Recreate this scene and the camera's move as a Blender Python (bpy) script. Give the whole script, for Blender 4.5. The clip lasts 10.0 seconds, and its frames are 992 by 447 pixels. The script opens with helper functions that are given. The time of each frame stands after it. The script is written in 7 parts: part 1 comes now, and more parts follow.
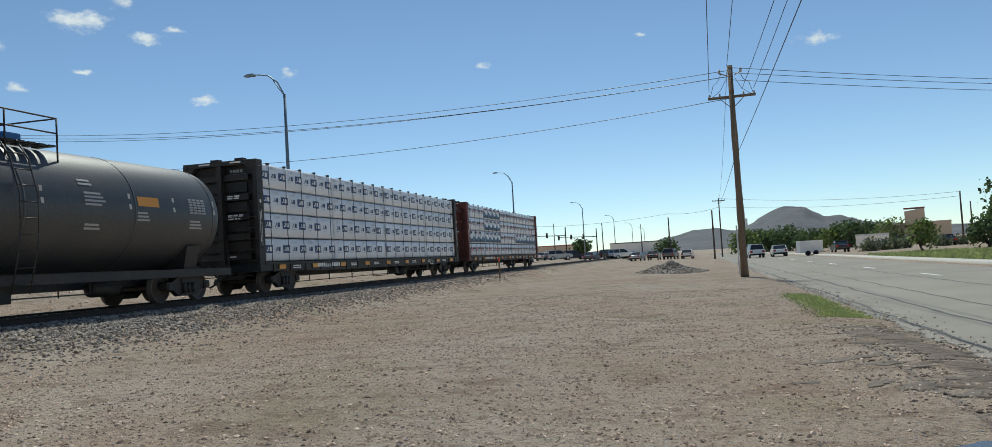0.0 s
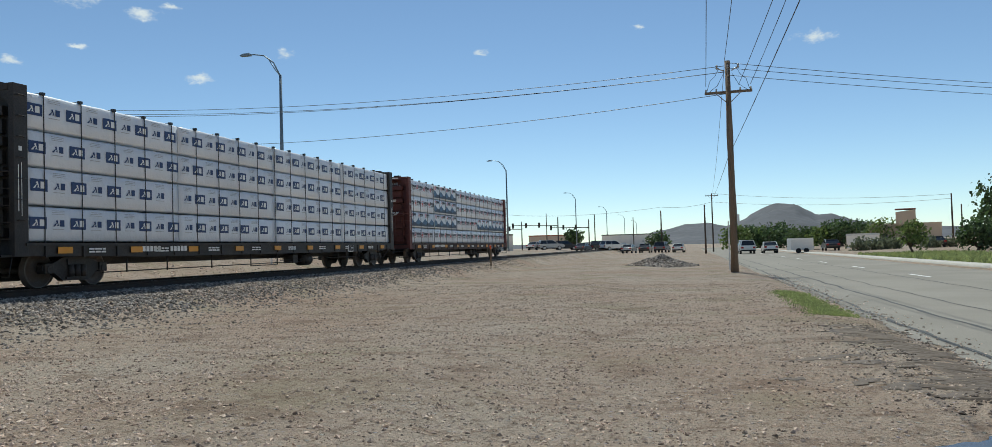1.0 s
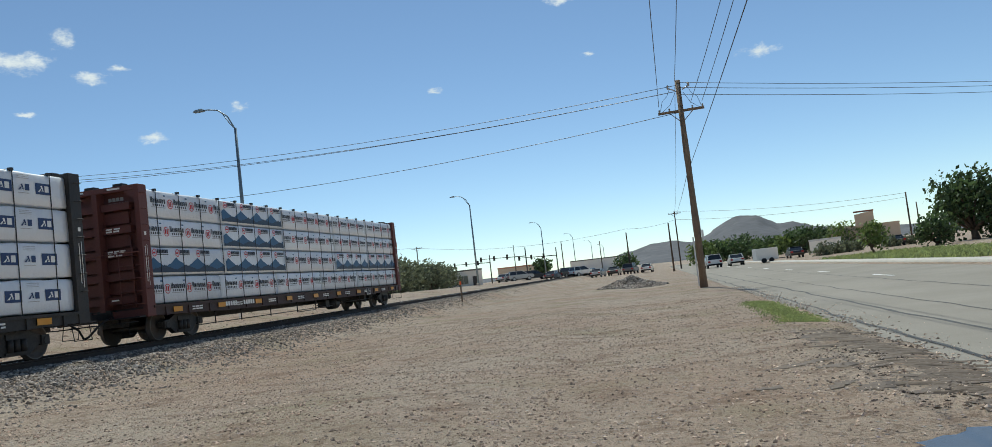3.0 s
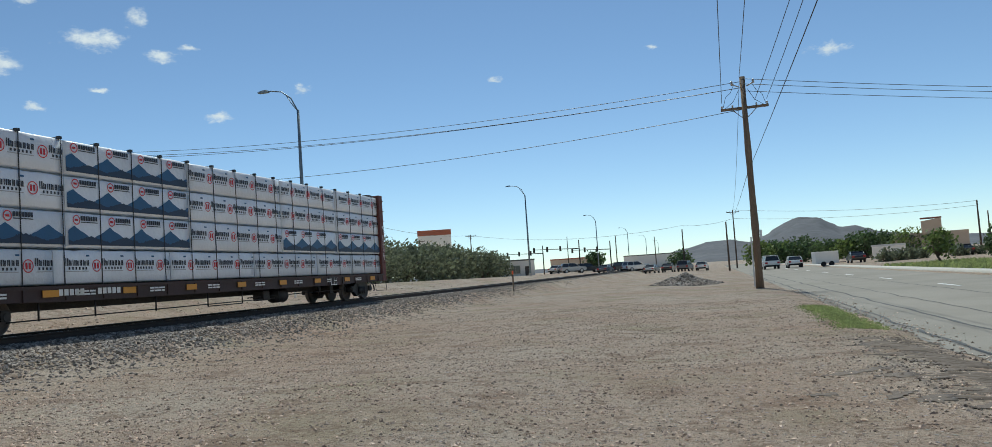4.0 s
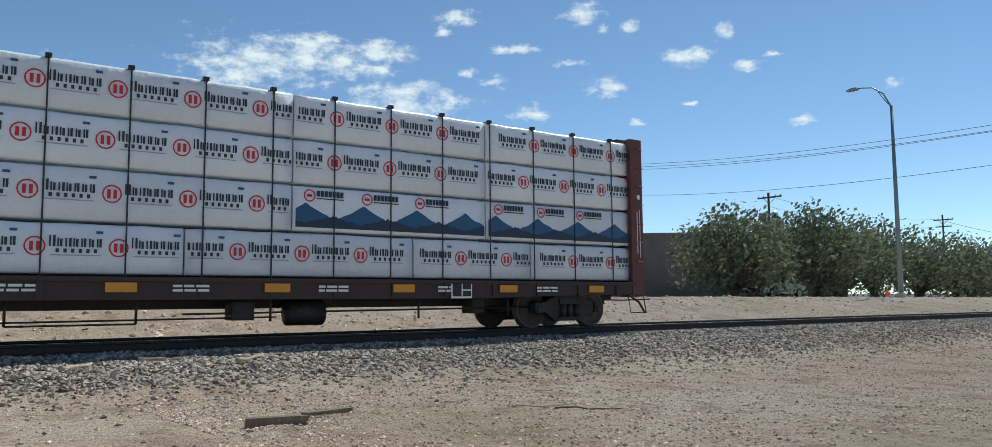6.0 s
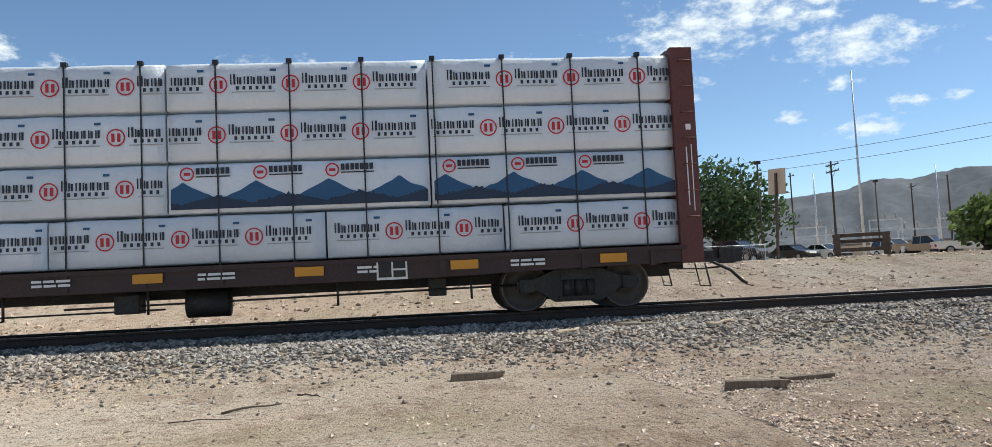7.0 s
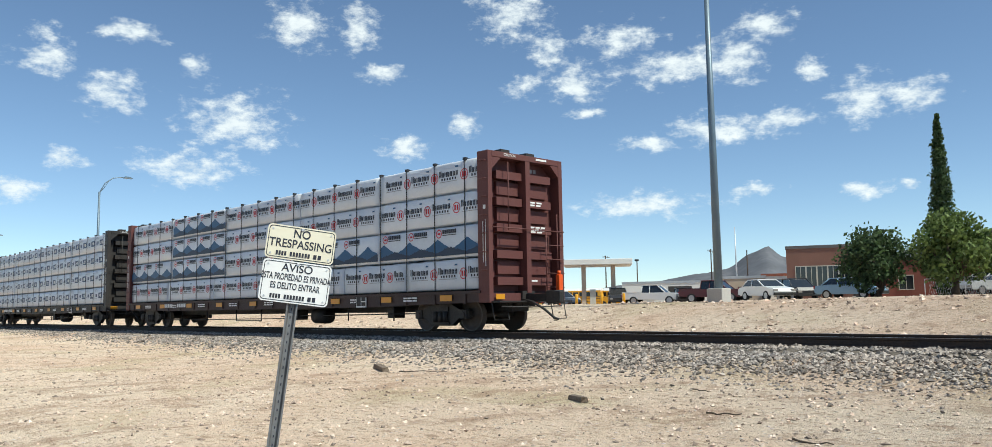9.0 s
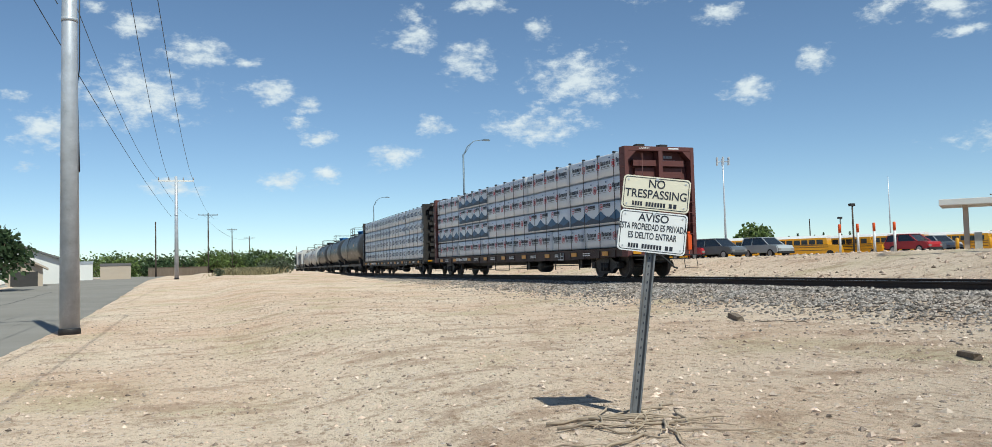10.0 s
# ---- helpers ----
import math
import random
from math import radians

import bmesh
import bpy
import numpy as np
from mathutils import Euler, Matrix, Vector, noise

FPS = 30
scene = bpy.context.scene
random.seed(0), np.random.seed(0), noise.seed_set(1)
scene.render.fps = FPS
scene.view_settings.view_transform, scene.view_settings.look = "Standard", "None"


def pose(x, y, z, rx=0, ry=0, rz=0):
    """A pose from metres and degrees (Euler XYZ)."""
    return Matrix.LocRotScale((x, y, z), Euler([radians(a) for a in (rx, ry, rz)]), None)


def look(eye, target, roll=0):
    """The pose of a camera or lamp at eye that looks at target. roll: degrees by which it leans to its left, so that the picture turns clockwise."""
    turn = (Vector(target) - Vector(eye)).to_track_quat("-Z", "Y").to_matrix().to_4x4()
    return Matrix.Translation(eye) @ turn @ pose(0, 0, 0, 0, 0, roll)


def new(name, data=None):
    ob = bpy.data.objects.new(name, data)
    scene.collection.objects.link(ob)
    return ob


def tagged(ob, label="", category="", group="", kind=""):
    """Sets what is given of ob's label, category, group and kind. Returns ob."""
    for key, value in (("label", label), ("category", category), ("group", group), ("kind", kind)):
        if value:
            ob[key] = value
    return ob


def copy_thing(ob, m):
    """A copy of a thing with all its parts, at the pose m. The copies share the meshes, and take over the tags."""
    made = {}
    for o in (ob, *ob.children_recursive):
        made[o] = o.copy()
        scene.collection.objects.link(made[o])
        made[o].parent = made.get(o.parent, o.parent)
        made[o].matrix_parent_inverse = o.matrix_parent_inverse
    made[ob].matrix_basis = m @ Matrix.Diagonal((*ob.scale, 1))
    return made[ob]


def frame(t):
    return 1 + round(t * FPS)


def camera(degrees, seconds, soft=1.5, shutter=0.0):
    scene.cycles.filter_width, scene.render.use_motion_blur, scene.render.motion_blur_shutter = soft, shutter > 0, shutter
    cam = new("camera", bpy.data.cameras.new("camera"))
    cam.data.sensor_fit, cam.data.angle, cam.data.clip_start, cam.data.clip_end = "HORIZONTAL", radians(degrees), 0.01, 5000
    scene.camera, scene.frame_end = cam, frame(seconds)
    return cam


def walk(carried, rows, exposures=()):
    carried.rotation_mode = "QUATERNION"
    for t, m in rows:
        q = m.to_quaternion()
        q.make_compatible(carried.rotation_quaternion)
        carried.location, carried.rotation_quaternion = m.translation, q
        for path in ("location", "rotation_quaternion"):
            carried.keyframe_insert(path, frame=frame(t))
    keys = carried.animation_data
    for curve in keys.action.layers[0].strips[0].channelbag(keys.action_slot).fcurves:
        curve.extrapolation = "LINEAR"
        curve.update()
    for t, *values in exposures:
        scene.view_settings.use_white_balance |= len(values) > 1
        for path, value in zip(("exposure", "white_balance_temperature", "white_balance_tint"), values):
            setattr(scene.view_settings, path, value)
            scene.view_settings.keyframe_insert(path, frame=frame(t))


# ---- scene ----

EYE = 1.45
PATH = [
    (0.0, 13.65, 2.62, 3.44), (0.5, 13.24, 3.15, 1.46), (1.0, 13.07, 1.77, 1.67), (1.5, 12.06, 1.09, 1.13),
    (2.0, 10.51, -0.09, 2.37), (2.5, 10.67, 2.77, 2.06), (3.0, 11.0, 3.97, 6.55), (3.2, 11.2, 4.35, 5.02),
    (4.3, 15.71, 3.6, 4.78), (4.5, 17.04, 5.12, 4.93), (5.0, 27.13, 3.83, 0.93), (5.5, 37.05, 4.64, 4.7),
    (5.7, 44.1, 5.41, 2.56), (6.8, 75.77, 4.07, 2.66), (7.0, 83.88, 3.82, 2.73), (7.2, 90.79, 2.05, 2.38),
    (7.5, 101.17, 1.72, 3.19), (7.7, 105.53, 1.42, 3.63), (8.0, 114.04, 3.26, 3.18), (8.5, 127.5, 3.09, 0.88),
    (9.0, 136.0, 5.8, 0.87), (9.5, 147.7, 3.22, 0.22), (10.0, 159.48, 2.78, 1.46),
]
cam = camera(61.66, 10.0, soft=0.3)
SWING = 0.2                          # the phone swings round the one who holds it
walk(cam, [(t, pose(SWING * (0.994 - math.sin(radians(y))), SWING * (math.cos(radians(y)) - 0.104), EYE, 90 + p, r, y)) for t, y, p, r in PATH],
     [(0.0, -0.06, 6350, -1), (3.2, 0.02, 6400, -1), (4.5, -0.12, 6100, -2), (5.7, 0.04, 6100, -2), (7.0, 0.35, 6400, 2), (8.5, 0.42, 6500, 1), (10.0, 0.05, 6250, 0)])

# ---- sun and sky ----
SUN_AZ, SUN_EL = 13.0, 55.0          # azimuth counted from +y towards -x


def compass(az, el=0.0, r=1.0):
    a, e = radians(az), radians(el)
    return Vector((-math.sin(a) * math.cos(e), math.cos(a) * math.cos(e), math.sin(e))) * r


world = bpy.data.worlds.new("sky")
scene.world = world
world.use_nodes = True
wn, wl = world.node_tree.nodes, world.node_tree.links
wn.clear()
sky = wn.new("ShaderNodeTexSky")
sky.sky_type = 'NISHITA'
sky.sun_disc = False
sky.sun_elevation = radians(SUN_EL)
sky.sun_rotation = radians(-SUN_AZ)
sky.altitude = 1200
sky.air_density, sky.dust_density, sky.ozone_density = 0.8, 0.1, 2.0
sky_bg = wn.new("ShaderNodeBackground")
sky_bg.inputs[1].default_value = 0.112
wout = wn.new("ShaderNodeOutputWorld")
wl.new(sky.outputs[0], sky_bg.inputs[0])


def wmath(op, a, b=None, c=None):
    n = wn.new("ShaderNodeMath")
    n.operation = op
    for i, v in enumerate((a, b, c)):
        if v is None:
            continue
        if isinstance(v, (int, float)):
            n.inputs[i].default_value = v
        else:
            wl.new(v, n.inputs[i])
    return n.outputs[0]


# fair-weather clouds: azimuth, elevation, half width, half height (degrees)
CLOUDS_NORTH = [(66.3, 16.6, 2.62, 1.74), (61.5, 16.9, 3.14, 0.96), (59.6, 14.2, 3.71, 0.87), (61.6, 15.8, 1.31, 0.44), (65.2, 17.7, 1.31, 0.52), (55.5, 19.3, 1.53, 0.61),
                (56.7, 18.3, 0.87, 0.35), (46.9, 19.4, 1.40, 0.78), (45.4, 18.3, 0.52, 0.39), (43.5, 18.3, 0.87, 0.44), (51.9, 17.2, 1.96, 0.39), (48.2, 16.2, 1.31, 0.26),
                (54.9, 15.7, 0.78, 0.31), (53.2, 15.0, 0.96, 0.44), (45.1, 14.5, 1.66, 0.70), (50.7, 12.9, 1.53, 0.52), (39.9, 16.1, 1.83, 0.61), (35.9, 15.3, 1.05, 0.39),
                (37.3, 17.5, 0.70, 0.61), (43.3, 12.0, 0.78, 0.26), (32.5, 11.6, 1.05, 0.31), (26.9, 13.2, 0.70, 0.35), (39.7, 13.2, 0.70, 0.17), (13.7, 13.4, 0.61, 0.22),
                (34.1, 15.9, 0.61, 0.17)]
CLOUDS_WEST = [(2.8, 14.6, 0.52, 0.17), (4.1, 18.4, 1.05, 0.35), (-8.2, 12.9, 1.31, 0.39), (130.2, 15.1, 1.96, 1.53), (123.0, 15.9, 4.80, 1.22), (114.5, 15.0, 1.09, 0.78),
               (129.2, 13.2, 1.74, 0.35), (86.0, 12.7, 0.96, 0.61), (81.9, 13.5, 3.05, 1.31), (78.9, 11.7, 4.36, 1.22), (72.4, 12.6, 3.49, 1.31), (83.4, 8.9, 4.80, 0.96),
               (87.5, 8.7, 1.74, 0.78), (72.2, 9.7, 1.31, 0.35), (76.6, 8.3, 2.62, 0.35), (71.9, 7.5, 1.53, 0.44), (70.1, 11.5, 0.87, 0.52), (69.4, 15.7, 5.23, 1.96),
               (59.3, 13.5, 4.36, 1.40), (60.5, 11.3, 1.22, 0.52), (56.6, 9.8, 1.31, 0.44), (63.7, 9.5, 0.87, 0.44), (58.9, 8.4, 2.18, 0.65), (53.9, 9.7, 0.87, 0.35),
               (63.7, 16.0, 3.49, 1.09)]
CLOUDS_SOUTHWEST = [(99.4, 13.9, 3.27, 1.31), (96.7, 14.0, 1.74, 1.09), (149.5, 18.9, 2.18, 1.66), (145.4, 18.9, 1.53, 1.74), (143.7, 15.9, 1.74, 0.61), (142.2, 11.0, 1.83, 0.87),
                    (138.0, 12.6, 1.22, 0.87), (134.5, 20.0, 2.62, 1.96), (131.9, 17.4, 1.74, 1.31), (130.2, 15.3, 1.53, 1.53), (133.9, 15.0, 1.31, 0.87), (126.8, 17.9, 2.83, 1.22),
                    (123.6, 15.3, 1.74, 0.61), (119.4, 16.2, 2.18, 1.74), (117.3, 18.0, 1.96, 1.22), (120.4, 11.6, 3.92, 1.05), (125.1, 10.9, 2.18, 0.61), (116.4, 11.9, 2.18, 0.78),
                    (114.6, 14.8, 0.96, 0.78), (111.5, 12.8, 1.96, 1.53), (108.8, 12.7, 2.18, 1.09), (125.9, 6.8, 4.36, 0.96), (118.6, 7.5, 1.74, 0.44), (111.8, 7.1, 1.66, 0.61),
                    (109.1, 7.2, 0.78, 0.35)]
CLOUDS_SOUTH = [(160.1, 17.6, 2.18, 0.65), (164.8, 15.4, 1.96, 0.96), (161.1, 13.9, 1.96, 1.53), (153.6, 12.4, 3.49, 1.96), (156.3, 9.3, 3.49, 1.22), (156.2, 15.9, 0.96, 0.78),
                (163.4, 9.5, 1.22, 0.61), (164.9, 17.1, 1.13, 0.52), (179.0, 14.0, 2.18, 1.09), (-177.5, 11.2, 3.92, 1.96), (-177.2, 15.5, 1.74, 0.87), (174.4, 11.8, 1.74, 0.96),
                (172.1, 11.0, 1.09, 0.61), (173.7, 5.9, 1.53, 0.70), (170.9, 6.3, 1.09, 0.57), (166.4, 7.6, 1.74, 0.96), (176.0, 13.5, 0.87, 0.35), (172.6, 9.7, 0.87, 0.44),
                (-172.2, 8.8, 1.96, 1.31), (-170.4, 10.6, 0.87, 0.44), (-170.9, 6.6, 0.87, 0.35), (-179.4, 5.5, 2.18, 0.61), (171.5, 8.7, 1.31, 0.52), (-174.8, 16.4, 0.65, 0.65),
                (144.1, 15.9, 1.53, 0.65)]
wtc = wn.new("ShaderNodeTexCoord")
wsep = wn.new("ShaderNodeSeparateXYZ")
wl.new(wtc.outputs["Generated"], wsep.inputs[0])
waz = wmath('WRAP', wmath('MULTIPLY', wmath('ARCTAN2', wmath('MULTIPLY', wsep.outputs[0], -1.0), wsep.outputs[1]), 57.2958), 270.0, -90.0)
wel = wmath('MULTIPLY', wmath('ARCSINE', wsep.outputs[2]), 57.2958)
wcomb = wn.new("ShaderNodeCombineXYZ")
wl.new(wmath('MULTIPLY', waz, 0.7), wcomb.inputs[0])
wl.new(wmath('MULTIPLY', wel, 1.25), wcomb.inputs[1])


def wnoise(scale, detail, rough):
    n = wn.new("ShaderNodeTexNoise")
    n.inputs["Scale"].default_value, n.inputs["Detail"].default_value, n.inputs["Roughness"].default_value = scale, detail, rough
    wl.new(wcomb.outputs[0], n.inputs["Vector"])
    return n.outputs[0]


def wvec(op, a, b=None, c=None):
    n = wn.new("ShaderNodeVectorMath")
    n.operation = op
    for i, v in enumerate((a, b, c)):
        if v is None:
            continue
        if isinstance(v, tuple):
            n.inputs[i].default_value = v
        else:
            wl.new(v, n.inputs[i])
    return n


# each heap is an ellipse on the sky, torn at its rim by noise
wflat = wn.new("ShaderNodeCombineXYZ")
wl.new(wmath('ADD', waz, wmath('MULTIPLY', wmath('SUBTRACT', wnoise(1.1, 4, 0.6), 0.5), 1.1)), wflat.inputs[0])
wl.new(wmath('ADD', wel, wmath('MULTIPLY', wmath('SUBTRACT', wnoise(1.3, 4, 0.6), 0.5), 0.8)), wflat.inputs[1])
reach = 9.0
for caz, cel, cw, ch in CLOUDS_NORTH + CLOUDS_WEST + CLOUDS_SOUTHWEST + CLOUDS_SOUTH:
    caz, cw, ch = caz + (360 if caz < -90 else 0), cw * 1.2, ch * 1.25
    off = wvec('MULTIPLY_ADD', wflat.outputs[0], (1 / cw, 1 / ch, 0.0), (-caz / cw, -cel / ch, 0.0))
    gap = wvec('LENGTH', off.outputs[0]).outputs["Value"]
    reach = gap if reach == 9.0 else wmath('MINIMUM', reach, gap)
edge = wmath('MULTIPLY', wmath('SUBTRACT', wnoise(0.9, 9, 0.66), 0.5), 3.0)
heap = wmath('ADD', wmath('SUBTRACT', 0.92, reach), edge)
heap = wmath('MULTIPLY', heap, wmath('LESS_THAN', reach, 1.7))
# loose puffs high overhead
puffs = wmath('MULTIPLY', wmath('SUBTRACT', wnoise(0.3, 7, 0.58), 0.535), 4.2)
high = wmath('MINIMUM', wmath('MAXIMUM', wmath('MULTIPLY', wmath('SUBTRACT', wel, 24.0), 0.25), 0.0), 1.0)
cover = wmath('MAXIMUM', heap, wmath('MULTIPLY', puffs, high))
ramp = wn.new("ShaderNodeMapRange")
ramp.interpolation_type = 'SMOOTHSTEP'
wl.new(cover, ramp.inputs[0])
ramp.inputs[1].default_value, ramp.inputs[2].default_value = 0.0, 1.05
cloud_bg = wn.new("ShaderNodeBackground")
cshade = wn.new("ShaderNodeMix")
cshade.data_type = 'RGBA'
wl.new(wnoise(0.9, 4, 0.5), cshade.inputs[0])
cshade.inputs[6].default_value, cshade.inputs[7].default_value = (0.55, 0.62, 0.72, 1), (1.0, 1.0, 1.0, 1)
wl.new(cshade.outputs[2], cloud_bg.inputs[0])
cloud_bg.inputs[1].default_value = 0.95
wmix = wn.new("ShaderNodeMixShader")
wl.new(wmath('MULTIPLY', ramp.outputs[0], 0.92), wmix.inputs[0])
wl.new(sky_bg.outputs[0], wmix.inputs[1])
wl.new(cloud_bg.outputs[0], wmix.inputs[2])
wl.new(wmix.outputs[0], wout.inputs[0])

sun = new("sun", bpy.data.lights.new("sun", 'SUN'))
sun.data.energy, sun.data.angle, sun.data.color = 4.4, radians(0.55), (1.0, 0.95, 0.87)
sun.matrix_world = look(compass(SUN_AZ, SUN_EL, 50), (0, 0, 0))

# ---- materials ----
def material(name, color, rough=0.7, metal=0.0, vary=0.25, scale=3.0, fine=40.0, bump=0.0, second=None, coat=0.0, rand=0.0, spec=0.5, stretch=None):
    """A surface with variation at two scales, optional relief and a second colour for stains and wear."""
    m = bpy.data.materials.new(name)
    m.use_nodes = True
    nt, ns = m.node_tree, m.node_tree.nodes
    b = ns["Principled BSDF"]
    b.inputs["Roughness"].default_value, b.inputs["Metallic"].default_value = rough, metal
    b.inputs["Coat Weight"].default_value = coat
    b.inputs["Specular IOR Level"].default_value = spec
    tc = ns.new("ShaderNodeTexCoord")
    vec = tc.outputs["Object"]
    if stretch:
        mp = ns.new("ShaderNodeMapping")
        mp.inputs["Scale"].default_value = stretch
        nt.links.new(vec, mp.inputs[0])
        vec = mp.outputs[0]

    def tex(s, d):
        n = ns.new("ShaderNodeTexNoise")
        n.inputs["Scale"].default_value, n.inputs["Detail"].default_value, n.inputs["Roughness"].default_value = s, d, 0.6
        nt.links.new(vec, n.inputs["Vector"])
        return n.outputs[0]

    def mix(f, a, c):
        n = ns.new("ShaderNodeMix")
        n.data_type = 'RGBA'
        for i, v in ((0, f), (6, a), (7, c)):
            if hasattr(v, "links"):
                nt.links.new(v, n.inputs[i])
            else:
                n.inputs[i].default_value = v
        return n.outputs[2]

    def span(v, lo, hi):
        n = ns.new("ShaderNodeMapRange")
        n.inputs[1].default_value, n.inputs[2].default_value = lo, hi
        nt.links.new(v, n.inputs[0])
        return n.outputs[0]

    c = Vector(color)
    other = Vector(second) if second else c * (1 - vary)
    big, small = tex(scale, 5), tex(fine, 3)
    col = mix(span(big, 0.38, 0.66), (*c, 1), (*other, 1))
    col = mix(span(small, 0.35, 0.75), col, (*(c * (1 - vary * 0.8)), 1))
    if rand:
        info = ns.new("ShaderNodeObjectInfo")
        hsv = ns.new("ShaderNodeHueSaturation")
        nt.links.new(col, hsv.inputs["Color"])
        mr = ns.new("ShaderNodeMapRange")
        nt.links.new(info.outputs["Random"], mr.inputs[0])
        mr.inputs[3].default_value, mr.inputs[4].default_value = 1 - rand, 1 + rand
        nt.links.new(mr.outputs[0], hsv.inputs["Value"])
        col = hsv.outputs[0]
    nt.links.new(col, b.inputs["Base Color"])
    rr = span(small, 0.2, 0.8)
    mr = ns.new("ShaderNodeMapRange")
    nt.links.new(rr, mr.inputs[0])
    mr.inputs[3].default_value, mr.inputs[4].default_value = max(rough - 0.1, 0.02), min(rough + 0.1, 1)
    nt.links.new(mr.outputs[0], b.inputs["Roughness"])
    if bump:
        bp = ns.new("ShaderNodeBump")
        bp.inputs["Strength"].default_value, bp.inputs["Distance"].default_value = min(bump, 1.0), 0.02 * max(bump, 1.0)
        nt.links.new(small, bp.inputs["Height"])
        nt.links.new(bp.outputs[0], b.inputs["Normal"])
    return m


def island_vary(m, lo, hi):
    """Let each joined piece of a mesh differ in brightness."""
    nt = m.node_tree
    b = nt.nodes["Principled BSDF"]
    old = b.inputs["Base Color"].links[0].from_socket
    geo = nt.nodes.new("ShaderNodeNewGeometry")
    mr = nt.nodes.new("ShaderNodeMapRange")
    nt.links.new(geo.outputs["Random Per Island"], mr.inputs[0])
    mr.inputs[3].default_value, mr.inputs[4].default_value = lo, hi
    hsv = nt.nodes.new("ShaderNodeHueSaturation")
    nt.links.new(old, hsv.inputs["Color"])
    nt.links.new(mr.outputs[0], hsv.inputs["Value"])
    nt.links.new(hsv.outputs[0], b.inputs["Base Color"])
    return m


def ground_material():
    m = material("dirt", (0.74, 0.61, 0.48), 0.95, 0, 0.25, 0.16, 24, 2.2, second=(0.62, 0.41, 0.285), spec=0.12)
    nt = m.node_tree
    ns, b = nt.nodes, nt.nodes["Principled BSDF"]
    old = b.inputs["Base Color"].links[0].from_socket
    tc = ns.new("ShaderNodeTexCoord")
    # pebbles and crumbs
    vo = ns.new("ShaderNodeTexVoronoi")
    vo.inputs["Scale"].default_value = 13.0
    nt.links.new(tc.outputs["Object"], vo.inputs["Vector"])
    mr = ns.new("ShaderNodeMapRange")
    nt.links.new(vo.outputs["Distance"], mr.inputs[0])
    mr.inputs[1].default_value, mr.inputs[2].default_value, mr.inputs[3].default_value, mr.inputs[4].default_value = 0.1, 0.3, 0.7, 0.0
    sep = ns.new("ShaderNodeSeparateColor")
    nt.links.new(vo.outputs["Color"], sep.inputs[0])
    gt = ns.new("ShaderNodeMath")
    gt.operation = 'GREATER_THAN'
    nt.links.new(sep.outputs[0], gt.inputs[0])
    gt.inputs[1].default_value = 0.45
    mul = ns.new("ShaderNodeMath")
    mul.operation = 'MULTIPLY'
    nt.links.new(gt.outputs[0], mul.inputs[0])
    nt.links.new(mr.outputs[0], mul.inputs[1])
    mixp = ns.new("ShaderNodeMix")
    mixp.data_type = 'RGBA'
    nt.links.new(mul.outputs[0], mixp.inputs[0])
    nt.links.new(old, mixp.inputs[6])
    nt.links.new(vo.outputs["Color"], mixp.inputs[7])
    hsv = ns.new("ShaderNodeHueSaturation")
    hsv.inputs["Saturation"].default_value, hsv.inputs["Value"].default_value = 0.16, 0.72
    nt.links.new(vo.outputs["Color"], hsv.inputs["Color"])
    nt.links.new(hsv.outputs[0], mixp.inputs[7])
    # greenish grey scrub dust in broad patches
    big = ns.new("ShaderNodeTexNoise")
    big.inputs["Scale"].default_value, big.inputs["Detail"].default_value = 0.35, 6
    nt.links.new(tc.outputs["Object"], big.inputs["Vector"])
    mr2 = ns.new("ShaderNodeMapRange")
    nt.links.new(big.outputs[0], mr2.inputs[0])
    mr2.inputs[1].default_value, mr2.inputs[2].default_value, mr2.inputs[4].default_value = 0.52, 0.68, 0.65
    mix2 = ns.new("ShaderNodeMix")
    mix2.data_type = 'RGBA'
    nt.links.new(mr2.outputs[0], mix2.inputs[0])
    nt.links.new(mixp.outputs[2], mix2.inputs[6])
    mix2.inputs[7].default_value = (0.47, 0.4, 0.25, 1)
    # fine dark crumbs, and streaks left by wheels and water
    sp = ns.new("ShaderNodeTexNoise")
    sp.inputs["Scale"].default_value, sp.inputs["Detail"].default_value, sp.inputs["Roughness"].default_value = 7.0, 9, 0.75
    mp = ns.new("ShaderNodeMapping")
    mp.inputs["Scale"].default_value = (1.6, 0.8, 1)
    mp.inputs["Rotation"].default_value = (0, 0, 0.25)
    nt.links.new(tc.outputs["Object"], mp.inputs[0])
    nt.links.new(mp.outputs[0], sp.inputs["Vector"])
    mr3 = ns.new("ShaderNodeMapRange")
    nt.links.new(sp.outputs[0], mr3.inputs[0])
    mr3.inputs[1].default_value, mr3.inputs[2].default_value, mr3.inputs[4].default_value = 0.52, 0.62, 0.85
    mix3 = ns.new("ShaderNodeMix")
    mix3.data_type = 'RGBA'
    nt.links.new(mr3.outputs[0], mix3.inputs[0])
    nt.links.new(mix2.outputs[2], mix3.inputs[6])
    mix3.inputs[7].default_value = (0.34, 0.24, 0.165, 1)
    st = ns.new("ShaderNodeTexNoise")
    st.inputs["Scale"].default_value, st.inputs["Detail"].default_value, st.inputs["Roughness"].default_value = 1.1, 9, 0.72
    mp2 = ns.new("ShaderNodeMapping")
    mp2.inputs["Scale"].default_value = (0.85, 1.35, 1)
    mp2.inputs["Rotation"].default_value = (0, 0, -0.2)
    nt.links.new(tc.outputs["Object"], mp2.inputs[0])
    nt.links.new(mp2.outputs[0], st.inputs["Vector"])
    mr4 = ns.new("ShaderNodeMapRange")
